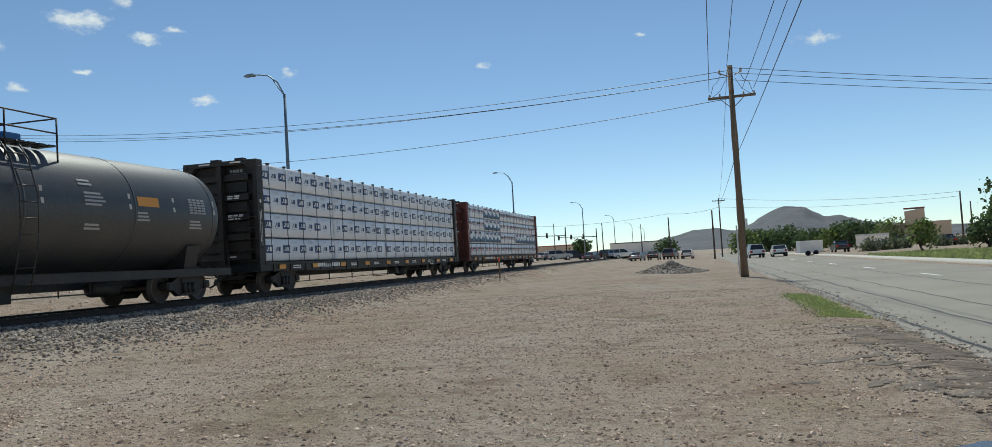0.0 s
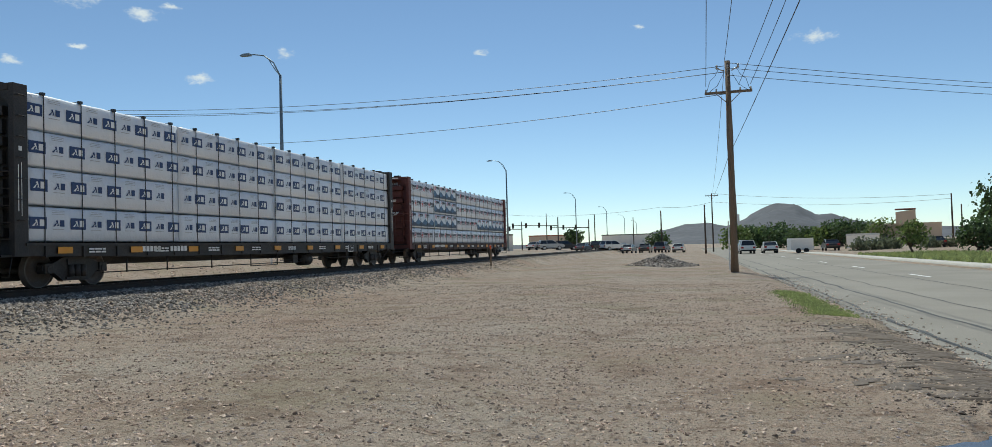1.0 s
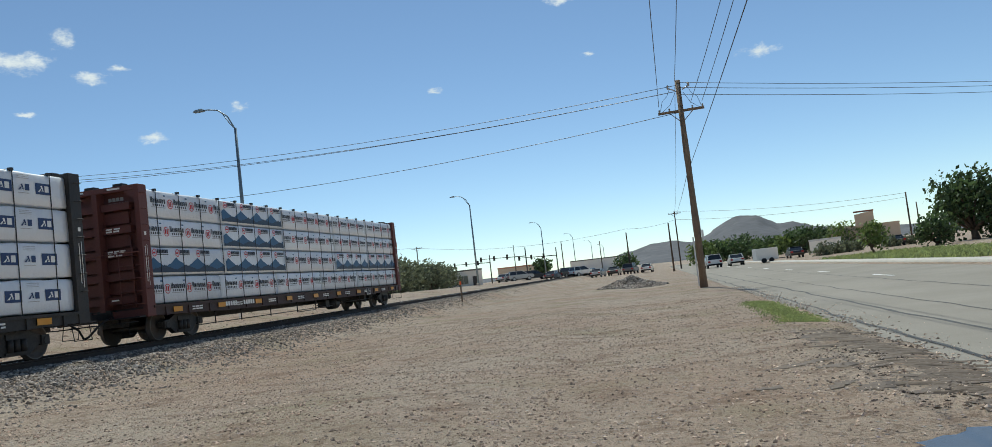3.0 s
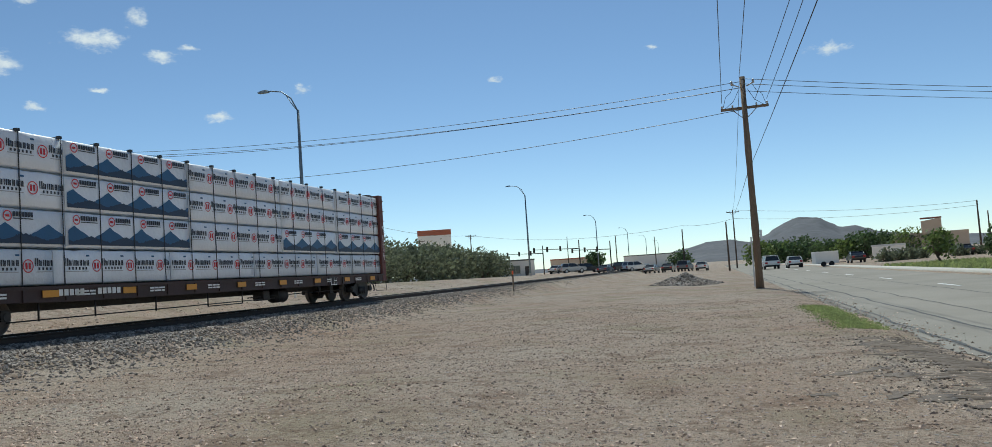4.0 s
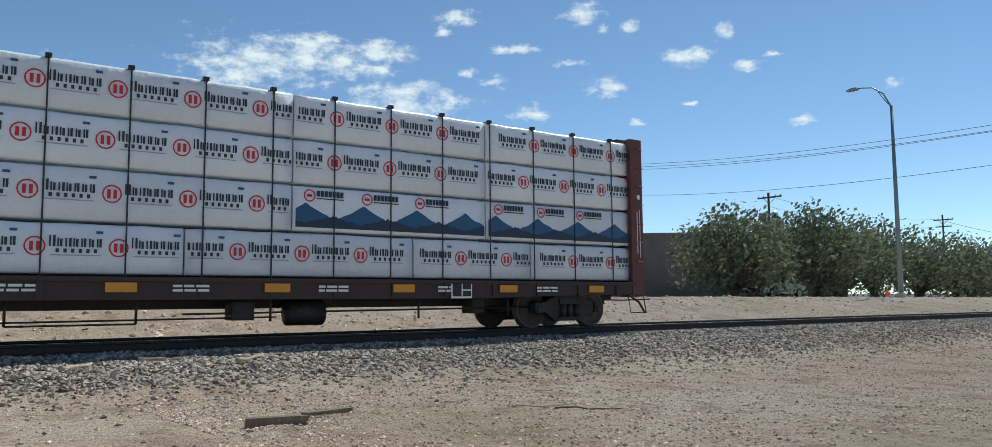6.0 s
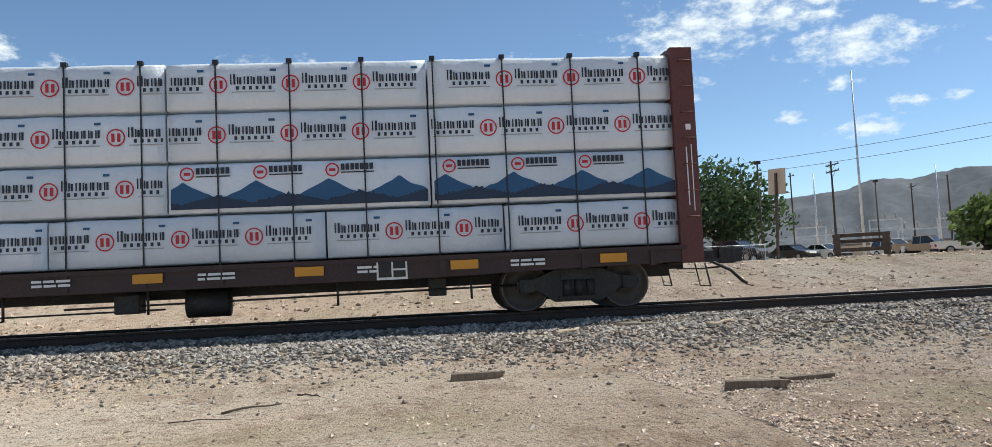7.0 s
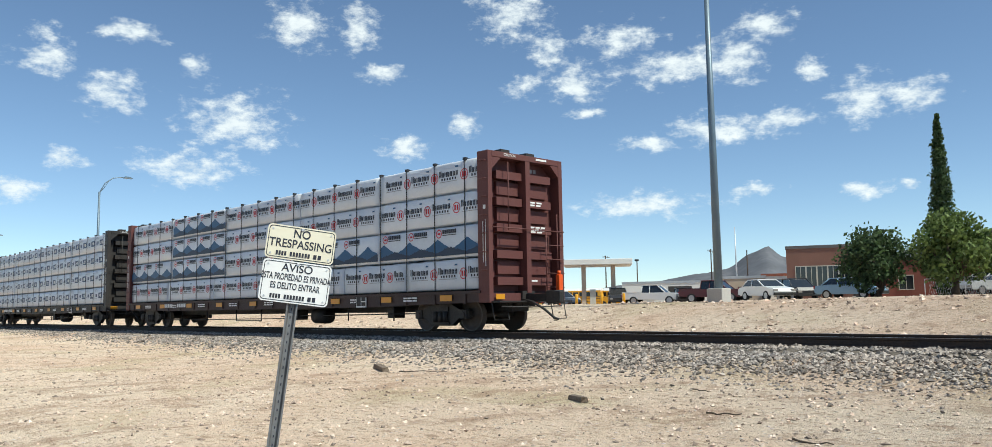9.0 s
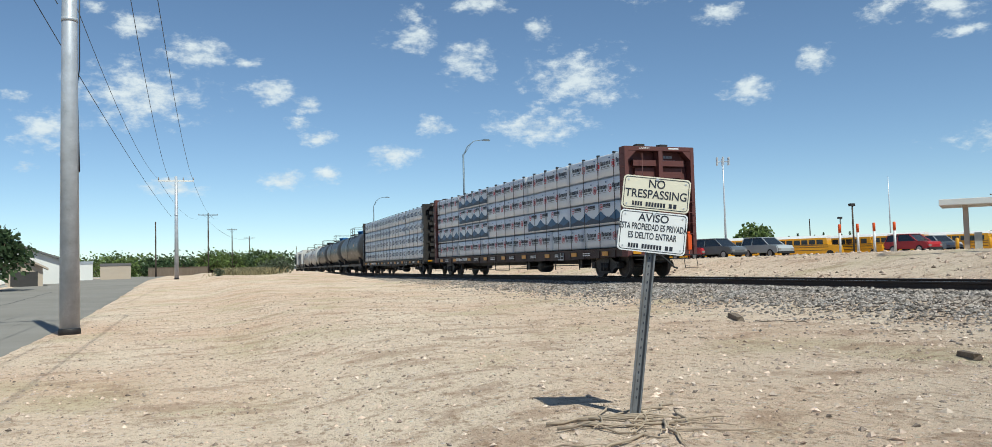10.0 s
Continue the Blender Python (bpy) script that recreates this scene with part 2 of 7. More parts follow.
    nt.links.new(st.outputs[0], mr4.inputs[0])
    mr4.inputs[1].default_value, mr4.inputs[2].default_value, mr4.inputs[4].default_value = 0.515, 0.6, 0.55
    mix4 = ns.new("ShaderNodeMix")
    mix4.data_type = 'RGBA'
    nt.links.new(mr4.outputs[0], mix4.inputs[0])
    nt.links.new(mix3.outputs[2], mix4.inputs[6])
    mix4.inputs[7].default_value = (0.33, 0.215, 0.145, 1)
    nt.links.new(mix4.outputs[2], b.inputs["Base Color"])
    b.inputs["Diffuse Roughness"].default_value = 0.8
    lumps = ns.new("ShaderNodeTexNoise")
    lumps.inputs["Scale"].default_value, lumps.inputs["Detail"].default_value, lumps.inputs["Roughness"].default_value = 3.2, 8, 0.62
    mp3 = ns.new("ShaderNodeMapping")
    mp3.inputs["Scale"].default_value = (0.75, 1.5, 1)
    nt.links.new(tc.outputs["Object"], mp3.inputs[0])
    nt.links.new(mp3.outputs[0], lumps.inputs["Vector"])
    bp2 = ns.new("ShaderNodeBump")
    bp2.inputs["Strength"].default_value, bp2.inputs["Distance"].default_value = 1.0, 0.05
    nt.links.new(lumps.outputs[0], bp2.inputs["Height"])
    add = ns.new("ShaderNodeMath")
    add.operation = 'MULTIPLY_ADD'
    nt.links.new(mul.outputs[0], add.inputs[0])
    add.inputs[1].default_value = 0.7
    nt.links.new(sp.outputs[0], add.inputs[2])
    bp = ns.new("ShaderNodeBump")
    bp.inputs["Strength"].default_value, bp.inputs["Distance"].default_value = 1.0, 0.045
    nt.links.new(add.outputs[0], bp.inputs["Height"])
    nt.links.new(bp2.outputs[0], bp.inputs["Normal"])
    old_n = b.inputs["Normal"].links[0].from_node
    nt.links.new(bp.outputs[0], old_n.inputs["Normal"])
    return m


M = {}
M["dirt"] = ground_material()
M["asphalt"] = material("asphalt", (0.3, 0.28, 0.25), 0.95, 0, 0.22, 0.25, 50, 0.5, second=(0.23, 0.215, 0.19), spec=0.08)
M["crack"] = material("tar", (0.03, 0.03, 0.03), 0.7)
M["concrete"] = material("concrete", (0.5, 0.48, 0.44), 0.9, 0, 0.2, 1.2, 40, 0.3)
M["ballast"] = material("ballast_bed", (0.2, 0.17, 0.14), 0.95, 0, 0.5, 1.0, 16, 2.0, second=(0.12, 0.105, 0.09), spec=0.15)
M["stone"] = island_vary(material("ballast_stone", (0.35, 0.295, 0.25), 0.9, 0, 0.3, 0.8, 60, 0.3, second=(0.33, 0.31, 0.29), spec=0.2), 0.3, 1.5)
M["pebble"] = island_vary(material("pebble", (0.6, 0.49, 0.4), 0.9, 0, 0.3, 0.7, 60, 0.2, second=(0.52, 0.36, 0.27), spec=0.15), 0.35, 1.6)
M["rail"] = material("rail_steel", (0.055, 0.04, 0.034), 0.75, 0.25, 0.4, 3, 30, 0.3, second=(0.075, 0.045, 0.03))
M["railhead"] = material("rail_head", (0.55, 0.54, 0.52), 0.28, 1.0, 0.1, 2, 20)
M["tie"] = material("tie_wood", (0.11, 0.085, 0.065), 0.95, 0, 0.4, 3, 30, 0.5)
M["wood"] = material("weathered_wood", (0.17, 0.125, 0.09), 0.9, 0, 0.45, 2, 30, 0.5, second=(0.23, 0.18, 0.135), stretch=(3, 3, 0.25))
M["darkwood"] = material("creosoted_wood", (0.075, 0.055, 0.042), 0.9, 0, 0.4, 1.5, 25, 0.5, second=(0.12, 0.09, 0.07), stretch=(3, 3, 0.25))
M["galv"] = material("galvanised_steel", (0.6, 0.62, 0.65), 0.45, 0.35, 0.18, 2.5, 18, 0.1, second=(0.4, 0.42, 0.44))
M["lamp_paint"] = material("lamp_pole_paint", (0.16, 0.22, 0.27), 0.45, 0.3, 0.15, 1.5, 30)
M["wire"] = material("wire", (0.03, 0.03, 0.035), 0.6)
M["porcelain"] = material("porcelain", (0.32, 0.3, 0.28), 0.3)
M["blacksteel"] = material("black_car_steel", (0.022, 0.021, 0.021), 0.6, 0.1, 0.35, 2.0, 25, 0.2, second=(0.045, 0.036, 0.03))
M["wheelsteel"] = material("wheel_steel", (0.11, 0.095, 0.085), 0.65, 0.4, 0.3, 5, 40, 0.2, second=(0.1, 0.07, 0.05))
M["redsteel"] = material("oxide_red_steel", (0.12, 0.036, 0.031), 0.65, 0.0, 0.25, 1.4, 30, 0.2, second=(0.11, 0.04, 0.034))
M["brownsill"] = material("dark_brown_steel", (0.05, 0.026, 0.024), 0.65, 0.0, 0.3, 1.4, 30, 0.2, second=(0.035, 0.024, 0.022))
M["wrap"] = material("white_wrap", (0.66, 0.7, 0.755), 0.38, 0, 0.08, 1.2, 9, 0.8, second=(0.57, 0.61, 0.665), rand=0.07)
M["ink"] = material("dark_ink", (0.025, 0.027, 0.04), 0.5)
M["blueink"] = material("blue_ink", (0.016, 0.085, 0.2), 0.45, vary=0.15)
M["navyink"] = material("navy_ink", (0.008, 0.03, 0.12), 0.45, vary=0.1)
M["skyink"] = material("light_blue_ink", (0.03, 0.14, 0.3), 0.45, vary=0.1)
M["forest"] = material("dark_forest_ink", (0.012, 0.03, 0.07), 0.5)
M["redink"] = material("red_ink", (0.5, 0.012, 0.02), 0.45, vary=0.05)
M["poststeel"] = material("weathered_post_steel", (0.26, 0.26, 0.26), 0.5, 0.5, 0.3, 5, 30, 0.2, second=(0.16, 0.155, 0.15))
M["wheelrim"] = material("worn_wheel_rim", (0.2, 0.18, 0.16), 0.5, 0.6, 0.3, 8, 40)
M["strap"] = material("black_strap", (0.02, 0.02, 0.022), 0.5)
M["reflect"] = material("amber_reflector", (0.62, 0.27, 0.015), 0.4, vary=0.1)
M["whitepaint"] = material("white_paint", (0.76, 0.76, 0.74), 0.5, vary=0.12)
M["greypaint"] = material("grey_stencil", (0.36, 0.36, 0.36), 0.6, vary=0.1)
M["orange"] = material("orange_plastic", (0.75, 0.1, 0.012), 0.45, vary=0.1)
M["hose"] = material("rubber_hose", (0.025, 0.023, 0.022), 0.7)
M["tank"] = material("tank_black", (0.042, 0.045, 0.05), 0.42, 0.0, 0.3, 0.8, 20, 0.1, second=(0.065, 0.064, 0.062))
M["whitecar"] = material("white_car_body", (0.62, 0.61, 0.58), 0.5, 0, 0.2, 0.7, 20, second=(0.5, 0.47, 0.43))
M["bluevalve"] = material("blue_paint", (0.03, 0.16, 0.42), 0.5)
M["signwhite"] = material("sign_white", (0.8, 0.8, 0.78), 0.4, vary=0.05, scale=6)
M["signcream"] = material("sign_cream", (0.77, 0.72, 0.56), 0.4, vary=0.06, scale=6)
M["brick"] = material("red_brick", (0.26, 0.095, 0.07), 0.9, 0, 0.25, 0.6, 12, 0.2)
M["brick2"] = material("brown_brick", (0.27, 0.14, 0.105), 0.9, 0, 0.25, 0.6, 12, 0.2)
M["stucco"] = material("tan_stucco", (0.5, 0.41, 0.32), 0.9, 0, 0.12, 0.5, 15, 0.2)
M["whitewall"] = material("white_wall", (0.74, 0.73, 0.69), 0.85, 0, 0.1, 0.4, 12)
M["roofgrey"] = material("grey_roof", (0.16, 0.15, 0.145), 0.85, 0, 0.25, 0.8, 12)
M["roofmetal"] = material("metal_roof", (0.55, 0.56, 0.57), 0.4, 0.6, 0.15, 0.8, 12)
M["roofred"] = material("red_tile_roof", (0.36, 0.12, 0.07), 0.8, 0, 0.2, 0.8, 8)
M["glass"] = material("window_glass", (0.02, 0.025, 0.03), 0.08, 0, 0.1, spec=0.8)
M["darkdoor"] = material("dark_door", (0.05, 0.045, 0.042), 0.6)
M["trim"] = material("cream_trim", (0.6, 0.57, 0.5), 0.7)
M["busyellow"] = material("bus_yellow", (0.75, 0.36, 0.012), 0.35, coat=0.3, vary=0.1)
M["tyre"] = material("tyre_rubber", (0.02, 0.02, 0.02), 0.85)
M["rim"] = material("alloy_rim", (0.45, 0.45, 0.46), 0.35, 0.8)
M["tail"] = material("tail_lamp", (0.35, 0.01, 0.012), 0.3)
M["grass"] = island_vary(material("grass", (0.3, 0.36, 0.14), 0.8, 0, 0.3, 2, 20), 0.6, 1.5)
M["drygrass"] = island_vary(material("dry_grass", (0.36, 0.31, 0.17), 0.85, 0, 0.3, 2, 20), 0.6, 1.4)
M["leaf"] = island_vary(material("leaf_green", (0.15, 0.21, 0.06), 0.7, 0, 0.3, 1, 10), 0.5, 1.6)
M["leafdark"] = island_vary(material("leaf_dark", (0.07, 0.115, 0.045), 0.75, 0, 0.3, 1, 10), 0.5, 1.6)
M["leafgrey"] = island_vary(material("leaf_greygreen", (0.15, 0.175, 0.11), 0.8, 0, 0.3, 1, 10), 0.55, 1.5)


def translucent(m, share):
    """Let sunlight shine through thin leaves."""
    nt = m.node_tree
    b = nt.nodes["Principled BSDF"]
    t = nt.nodes.new("ShaderNodeBsdfTranslucent")
    nt.links.new(b.inputs["Base Color"].links[0].from_socket, t.inputs["Color"])
    mix = nt.nodes.new("ShaderNodeMixShader")
    mix.inputs[0].default_value = share
    nt.links.new(b.outputs[0], mix.inputs[1])
    nt.links.new(t.outputs[0], mix.inputs[2])
    nt.links.new(mix.outputs[0], nt.nodes["Material Output"].inputs[0])


for name_ in ("grass", "drygrass", "leaf", "leafdark", "leafgrey"):
    translucent(M[name_], 0.4)
M["bark"] = material("bark", (0.12, 0.09, 0.065), 0.95, 0, 0.4, 4, 30, 0.6)
M["twig"] = material("dry_twig", (0.46, 0.36, 0.26), 0.9, 0, 0.35, 6, 40)
# far haze is tinted into this base colour, hence the cool blue-grey
M["rock"] = material("hazy_mountain_rock", (0.15, 0.156, 0.172), 0.95, 0, 0.4, 0.012, 0.05, 0, second=(0.105, 0.11, 0.125), spec=0.1)
M["water"] = material("puddle_water", (0.07, 0.06, 0.05), 0.03, 0, 0.1, spec=0.6)
M["mud"] = material("damp_mud", (0.13, 0.095, 0.07), 0.8, 0, 0.35, 2, 25, 0.6)


# ---- mesh helpers ----
def box(bm, x0, x1, y0, y1, z0, z1, mi=0, bevel=0.0):
    vs = [bm.verts.new((x, y, z)) for x in (x0, x1) for y in (y0, y1) for z in (z0, z1)]
    fs = [bm.faces.new([vs[i] for i in q]) for q in ((0, 1, 3, 2), (4, 6, 7, 5), (0, 4, 5, 1), (2, 3, 7, 6), (0, 2, 6, 4), (1, 5, 7, 3))]
    for f in fs:
        f.material_index = mi
    if bevel:
        es = list({e for f in fs for e in f.edges})
        r = bmesh.ops.bevel(bm, geom=es, offset=bevel, segments=2, affect='EDGES', profile=0.6)
        for f in r["faces"]:
            f.material_index = mi
    return vs


def tube(bm, a, b, r0, r1=None, n=10, mi=0, caps=True):
    a, b = Vector(a), Vector(b)
    r1 = r0 if r1 is None else r1
    q = (b - a).to_track_quat('Z', 'Y')
    rings = []
    for c, r in ((a, r0), (b, r1)):
        rings.append([bm.verts.new(c + q @ Vector((r * math.cos(k * math.tau / n), r * math.sin(k * math.tau / n), 0))) for k in range(n)])
    for k in range(n):
        f = bm.faces.new((rings[0][k], rings[0][(k + 1) % n], rings[1][(k + 1) % n], rings[1][k]))
        f.material_index, f.smooth = mi, True
    if caps:
        for ring in (rings[0][::-1], rings[1]):
            bm.faces.new(ring).material_index = mi


def pipe(bm, pts, r, n=6, mi=0):
    """A bent tube through points."""
    pts = [Vector(p) for p in pts]
    rings = []
    for i, p in enumerate(pts):
        d = (pts[min(i + 1, len(pts) - 1)] - pts[max(i - 1, 0)]).normalized()
        q = d.to_track_quat('Z', 'Y')
        rr = r[i] if isinstance(r, (list, tuple)) else r
        rings.append([bm.verts.new(p + q @ Vector((rr * math.cos(k * math.tau / n), rr * math.sin(k * math.tau / n), 0))) for k in range(n)])
    for A, B in zip(rings, rings[1:]):
        for k in range(n):
            f = bm.faces.new((A[k], A[(k + 1) % n], B[(k + 1) % n], B[k]))
            f.material_index, f.smooth = mi, True
    bm.faces.new(rings[0][::-1]).material_index = mi
    bm.faces.new(rings[-1]).material_index = mi


def lathe(bm, prof, n=24, axis='X', centre=(0, 0, 0), mi=0, caps=True):
    """Turn (along, radius) pairs round an axis."""
    c = Vector(centre)
    rings = []
    for s, r in prof:
        ring = []
        for k in range(n):
            u, v = r * math.cos(k * math.tau / n), r * math.sin(k * math.tau / n)
            ring.append(bm.verts.new(c + Vector({'X': (s, u, v), 'Y': (u, s, v), 'Z': (u, v, s)}[axis])))
        rings.append(ring)
    for A, B in zip(rings, rings[1:]):
        for k in range(n):
            f = bm.faces.new((A[k], A[(k + 1) % n], B[(k + 1) % n], B[k]))
            f.material_index, f.smooth = mi, True
    if caps:
        bm.faces.new(rings[0][::-1]).material_index = mi
        bm.faces.new(rings[-1]).material_index = mi


def prism(bm, poly, y0, y1, axis='Y', mi=0):
    """A flat outline pushed out between two planes."""
    def at(u, v, w):
        return {'Y': (u, w, v), 'X': (w, u, v), 'Z': (u, v, w)}[axis]
    A = [bm.verts.new(at(u, v, y0)) for u, v in poly]
    B = [bm.verts.new(at(u, v, y1)) for u, v in poly]
    n = len(poly)
    bm.faces.new(A).material_index = mi
    bm.faces.new(B[::-1]).material_index = mi
    for k in range(n):
        bm.faces.new((A[k], B[k], B[(k + 1) % n], A[(k + 1) % n])).material_index = mi


def mesh_of(bm, name, mats, smooth=False):
    bmesh.ops.recalc_face_normals(bm, faces=bm.faces[:])
    me = bpy.data.meshes.new(name)
    bm.to_mesh(me)
    bm.free()
    for m in (mats if isinstance(mats, (list, tuple)) else [mats]):
        me.materials.append(M[m] if isinstance(m, str) else m)
    if smooth:
        me.shade_smooth()
    return me


def part(name, bm, mats, parent, label=""):
    ob = new(name, mesh_of(bm, name, mats) if isinstance(bm, bmesh.types.BMesh) else bm)
    ob.parent = parent
    return tagged(ob, label)


def thing(name, m, label, category, group="", kind=""):
    ob = new(name)
    ob.matrix_world = m
    ob.empty_display_size = 0.3
    return tagged(ob, label, category, group, kind)


def solid(name, bm, mats, m, label, category, group="", kind=""):
    ob = new(name, mesh_of(bm, name, mats))
    ob.matrix_world = m
    return tagged(ob, label, category, group, kind)


def sheet(name, verts, faces, mats, smooth=True, index=None):
    me = bpy.data.meshes.new(name)
    me.from_pydata(verts, [], faces)
    for m in (mats if isinstance(mats, (list, tuple)) else [mats]):
        me.materials.append(M[m])
    if index is not None:
        me.polygons.foreach_set("material_index", index)
    if smooth:
        me.shade_smooth()
    return new(name, me)


def plate(bm, x, y0, y1, z0, z1, mi=0, d=0.004):
    """A thin printed or painted patch that faces +x."""
    box(bm, x, x + d, y0, y1, z0, z1, mi)


def bars(bm, x, y0, y1, z0, z1, words, mi=0, d=0.004, seed=0):
    """A line of unreadable writing: blocks the size of words."""
    rnd = random.Random(seed)
    w = [rnd.uniform(0.6, 1.6) for _ in range(words)]
    gap = (y1 - y0) * 0.05
    unit = ((y1 - y0) - gap * (words - 1)) / sum(w)
    y = y0
    for k in w:
        plate(bm, x, y, y + k * unit, z0, z1, mi, d)
        y += k * unit + gap


# ---- ground ----
def smooth01(a, b, v):
    t = min(max((v - a) / (b - a), 0.0), 1.0)
    return t * t * (3 - 2 * t)


def bend(y):
    """How far the track has swung off to the side at y."""
    if y >= -35:
        return 0.0
    if y >= -90:
        return 0.0007 * (y + 35) ** 2
    return 2.1175 + 0.077 * (-90 - y)


TRACK = -15.1
RAIL_TOP = 0.86


def lot_rise(y):
    """The road and the lot climb gently where they run out of sight."""
    return 0.8 * smooth01(-26, -92, y)


def gz(x, y):
    """Height of the bare ground."""
    s = x + bend(y)
    near = lot_rise(y) + 0.325 * smooth01(-0.5, -3.2, x) * (0.35 + 0.65 * smooth01(14, -2, y))
    plateau = 1.0 + 0.6 * math.exp(-((y - 12) / 95) ** 2) + 0.3 * smooth01(-28, -55, s) * math.exp(-((y - 10) / 60) ** 2)
    z = near + (0.6 - near) * smooth01(-10.9, -12.6, s)
    z = z + (plateau - z) * smooth01(-17.5, -25.0, s)
    z -= 0.1 * smooth01(2.6, 3.8, x) * smooth01(13.5, 12.5, x)
    z -= 0.09 * smooth01(1.5, 0.7, math.hypot(x - 2.55, (y - 6.1) * 1.1))
    far = smooth01(200, 600, math.hypot(x, y))
    z = z * (1 - far) + (0.9 * smooth01(40, -40, x) + 0.4 * smooth01(0, -100, y) * smooth01(-40, 40, x)) * far
    n = noise.noise(Vector((x * 0.35, y * 0.35, 0))) * 0.04 + noise.noise(Vector((x * 1.3, y * 1.3, 5))) * 0.026
    r = math.hypot(x, y)
    if -12 < x < 3 and -25 < y < 36:
        # tyre ruts: a tight loop and two long lines
        q = math.hypot(x + 2.6, y - 22.0)
        if y < 24 or x < -2.6:
            for ring in (2.5, 3.9):
                n -= 0.03 * math.exp(-((q - ring) / 0.2) ** 2)
                n += 0.015 * math.exp(-((q - ring - 0.38) / 0.2) ** 2)
        for line in (-5.4, -7.0):
            e = x - line - 0.5 * math.sin(y * 0.11)
            n -= 0.018 * math.exp(-(e / 0.2) ** 2)
    if r < 45:
        n += noise.noise(Vector((x * 2.6, y * 2.6, 9))) * 0.028
    if 2.6 < x < 14:
        n *= 0.15
    return z + n


def axis(lo, hi, fine_lo, fine_hi, step, grow):
    a = list(np.arange(fine_lo, fine_hi + 1e-6, step))
    s = step
    while a[-1] < hi:
        s *= grow
        a.append(min(a[-1] + s, hi))
    s = step
    while a[0] > lo:
        s *= grow
        a.insert(0, max(a[0] - s, lo))
    return a


gx = axis(-2600, 2600, -26, 5, 0.22, 1.13)
gy = axis(-2600, 2600, -22, 34, 0.25, 1.09)
gverts = [(x, y, gz(x, y)) for y in gy for x in gx]
nx = len(gx)
gfaces = [(j * nx + i, j * nx + i + 1, (j + 1) * nx + i + 1, (j + 1) * nx + i) for j in range(len(gy) - 1) for i in range(nx - 1)]
tagged(sheet("ground", gverts, gfaces, "dirt"), "pale tan dry dirt with pebbles and tyre marks", "ground", kind="structure")


def strip(name, xs, y0, y1, step, zf, mats, label, category, follow=True, jag=0.0):
    ys = list(np.arange(y0, y1 + 1e-6, step))
    v = []
    for y in ys:
        for k, x in enumerate(xs):
            xx = x - (bend(y) if follow else 0)
            if jag and k in (0, len(xs) - 1):
                xx += jag * (noise.noise(Vector((x, y * 0.5, 3))) + 0.6 * noise.noise(Vector((x, y * 2.2, 7))))
            v.append((xx, y, zf(x, xx, y)))
    n = len(xs)
    f = [(j * n + i, j * n + i + 1, (j + 1) * n + i + 1, (j + 1) * n + i) for j in range(len(ys) - 1) for i in range(n - 1)]
    return tagged(sheet(name, v, f, mats), label, category, kind="structure")


# the road beside the lot
strip("road", [3.35, 4.2, 6, 8, 10, 12, 13.1], -320, 420, 0.6,
      lambda x, xx, y: lot_rise(y) - 0.075 + 0.02 * (1 - abs(x - 8) / 5), "asphalt",
      "worn grey asphalt road with tar-filled cracks", "road", follow=False, jag=0.28)

# ---- railway track ----
def bed(x, xx, y):
    d = abs(x - TRACK)
    top = RAIL_TOP - 0.19
    z = top if d < 1.75 else top - (d - 1.75) * 0.42
    return z + 0.03 * noise.noise(Vector((xx * 2.5, y * 2.5, 1)))


strip("ballast_bed", [TRACK + d for d in (-3.1, -2.4, -1.75, -0.7, 0.7, 1.75, 2.0, 2.3, 2.6, 2.9, 3.3)], -330, 420, 0.5, bed, "ballast",
      "grey crushed-stone ballast shoulder along the track", "ballast", jag=0.5)


def stones(name, count, place, size, mats, label, category, seed):
    """Many loose stones in one mesh, each a dented octahedron."""
    rnd = np.random.default_rng(seed)
    base = np.array([(1, 0, 0), (-1, 0, 0), (0, 1, 0), (0, -1, 0), (0, 0, 1), (0, 0, -1)], float)
    tri = np.array([(0, 2, 4), (2, 1, 4), (1, 3, 4), (3, 0, 4), (2, 0, 5), (1, 2, 5), (3, 1, 5), (0, 3, 5)])
    vs, fs = [], []
    for k in range(count):
        x, y, z = place(rnd)
        s = size(rnd)
        a = rnd.uniform(0, 6.28)
        ca, sa = math.cos(a), math.sin(a)
        p = base * rnd.uniform(0.65, 1.25, (6, 1)) * s * np.array((1.15, 0.9, 0.7))
        t = rnd.uniform(-0.7, 0.7)
        p = np.stack([p[:, 0], p[:, 1] * math.cos(t) - p[:, 2] * math.sin(t), p[:, 1] * math.sin(t) + p[:, 2] * math.cos(t)], 1)
        p = np.stack([p[:, 0] * ca - p[:, 1] * sa + x, p[:, 0] * sa + p[:, 1] * ca + y, p[:, 2] + z], 1)
        vs.append(p)
        fs.append(tri + 6 * k)
    ob = sheet(name, np.concatenate(vs).tolist(), np.concatenate(fs).tolist(), mats, smooth=False)
    return tagged(ob, label, category, kind="stuff")


def on_ballast(r):
    y = r.normal(0, 26)
    d = 0.85 + 2.6 * r.random() ** 0.9
    x = TRACK + d + 0.25 * r.normal()
    return x - bend(y), y, max(bed(x, x - bend(y), y), gz(x - bend(y), y)) + 0.01


stones("ballast_stones", 42000, on_ballast, lambda r: r.uniform(0.025, 0.062), "stone", "loose grey crushed stones of the ballast", "ballast", 1)


def on_dirt(r):
    while True:
        y = r.normal(0, 12)
        x = r.uniform(-12.2, 3.0)
        if math.hypot(x, y) > 2:
            return x, y, gz(x, y) + 0.003


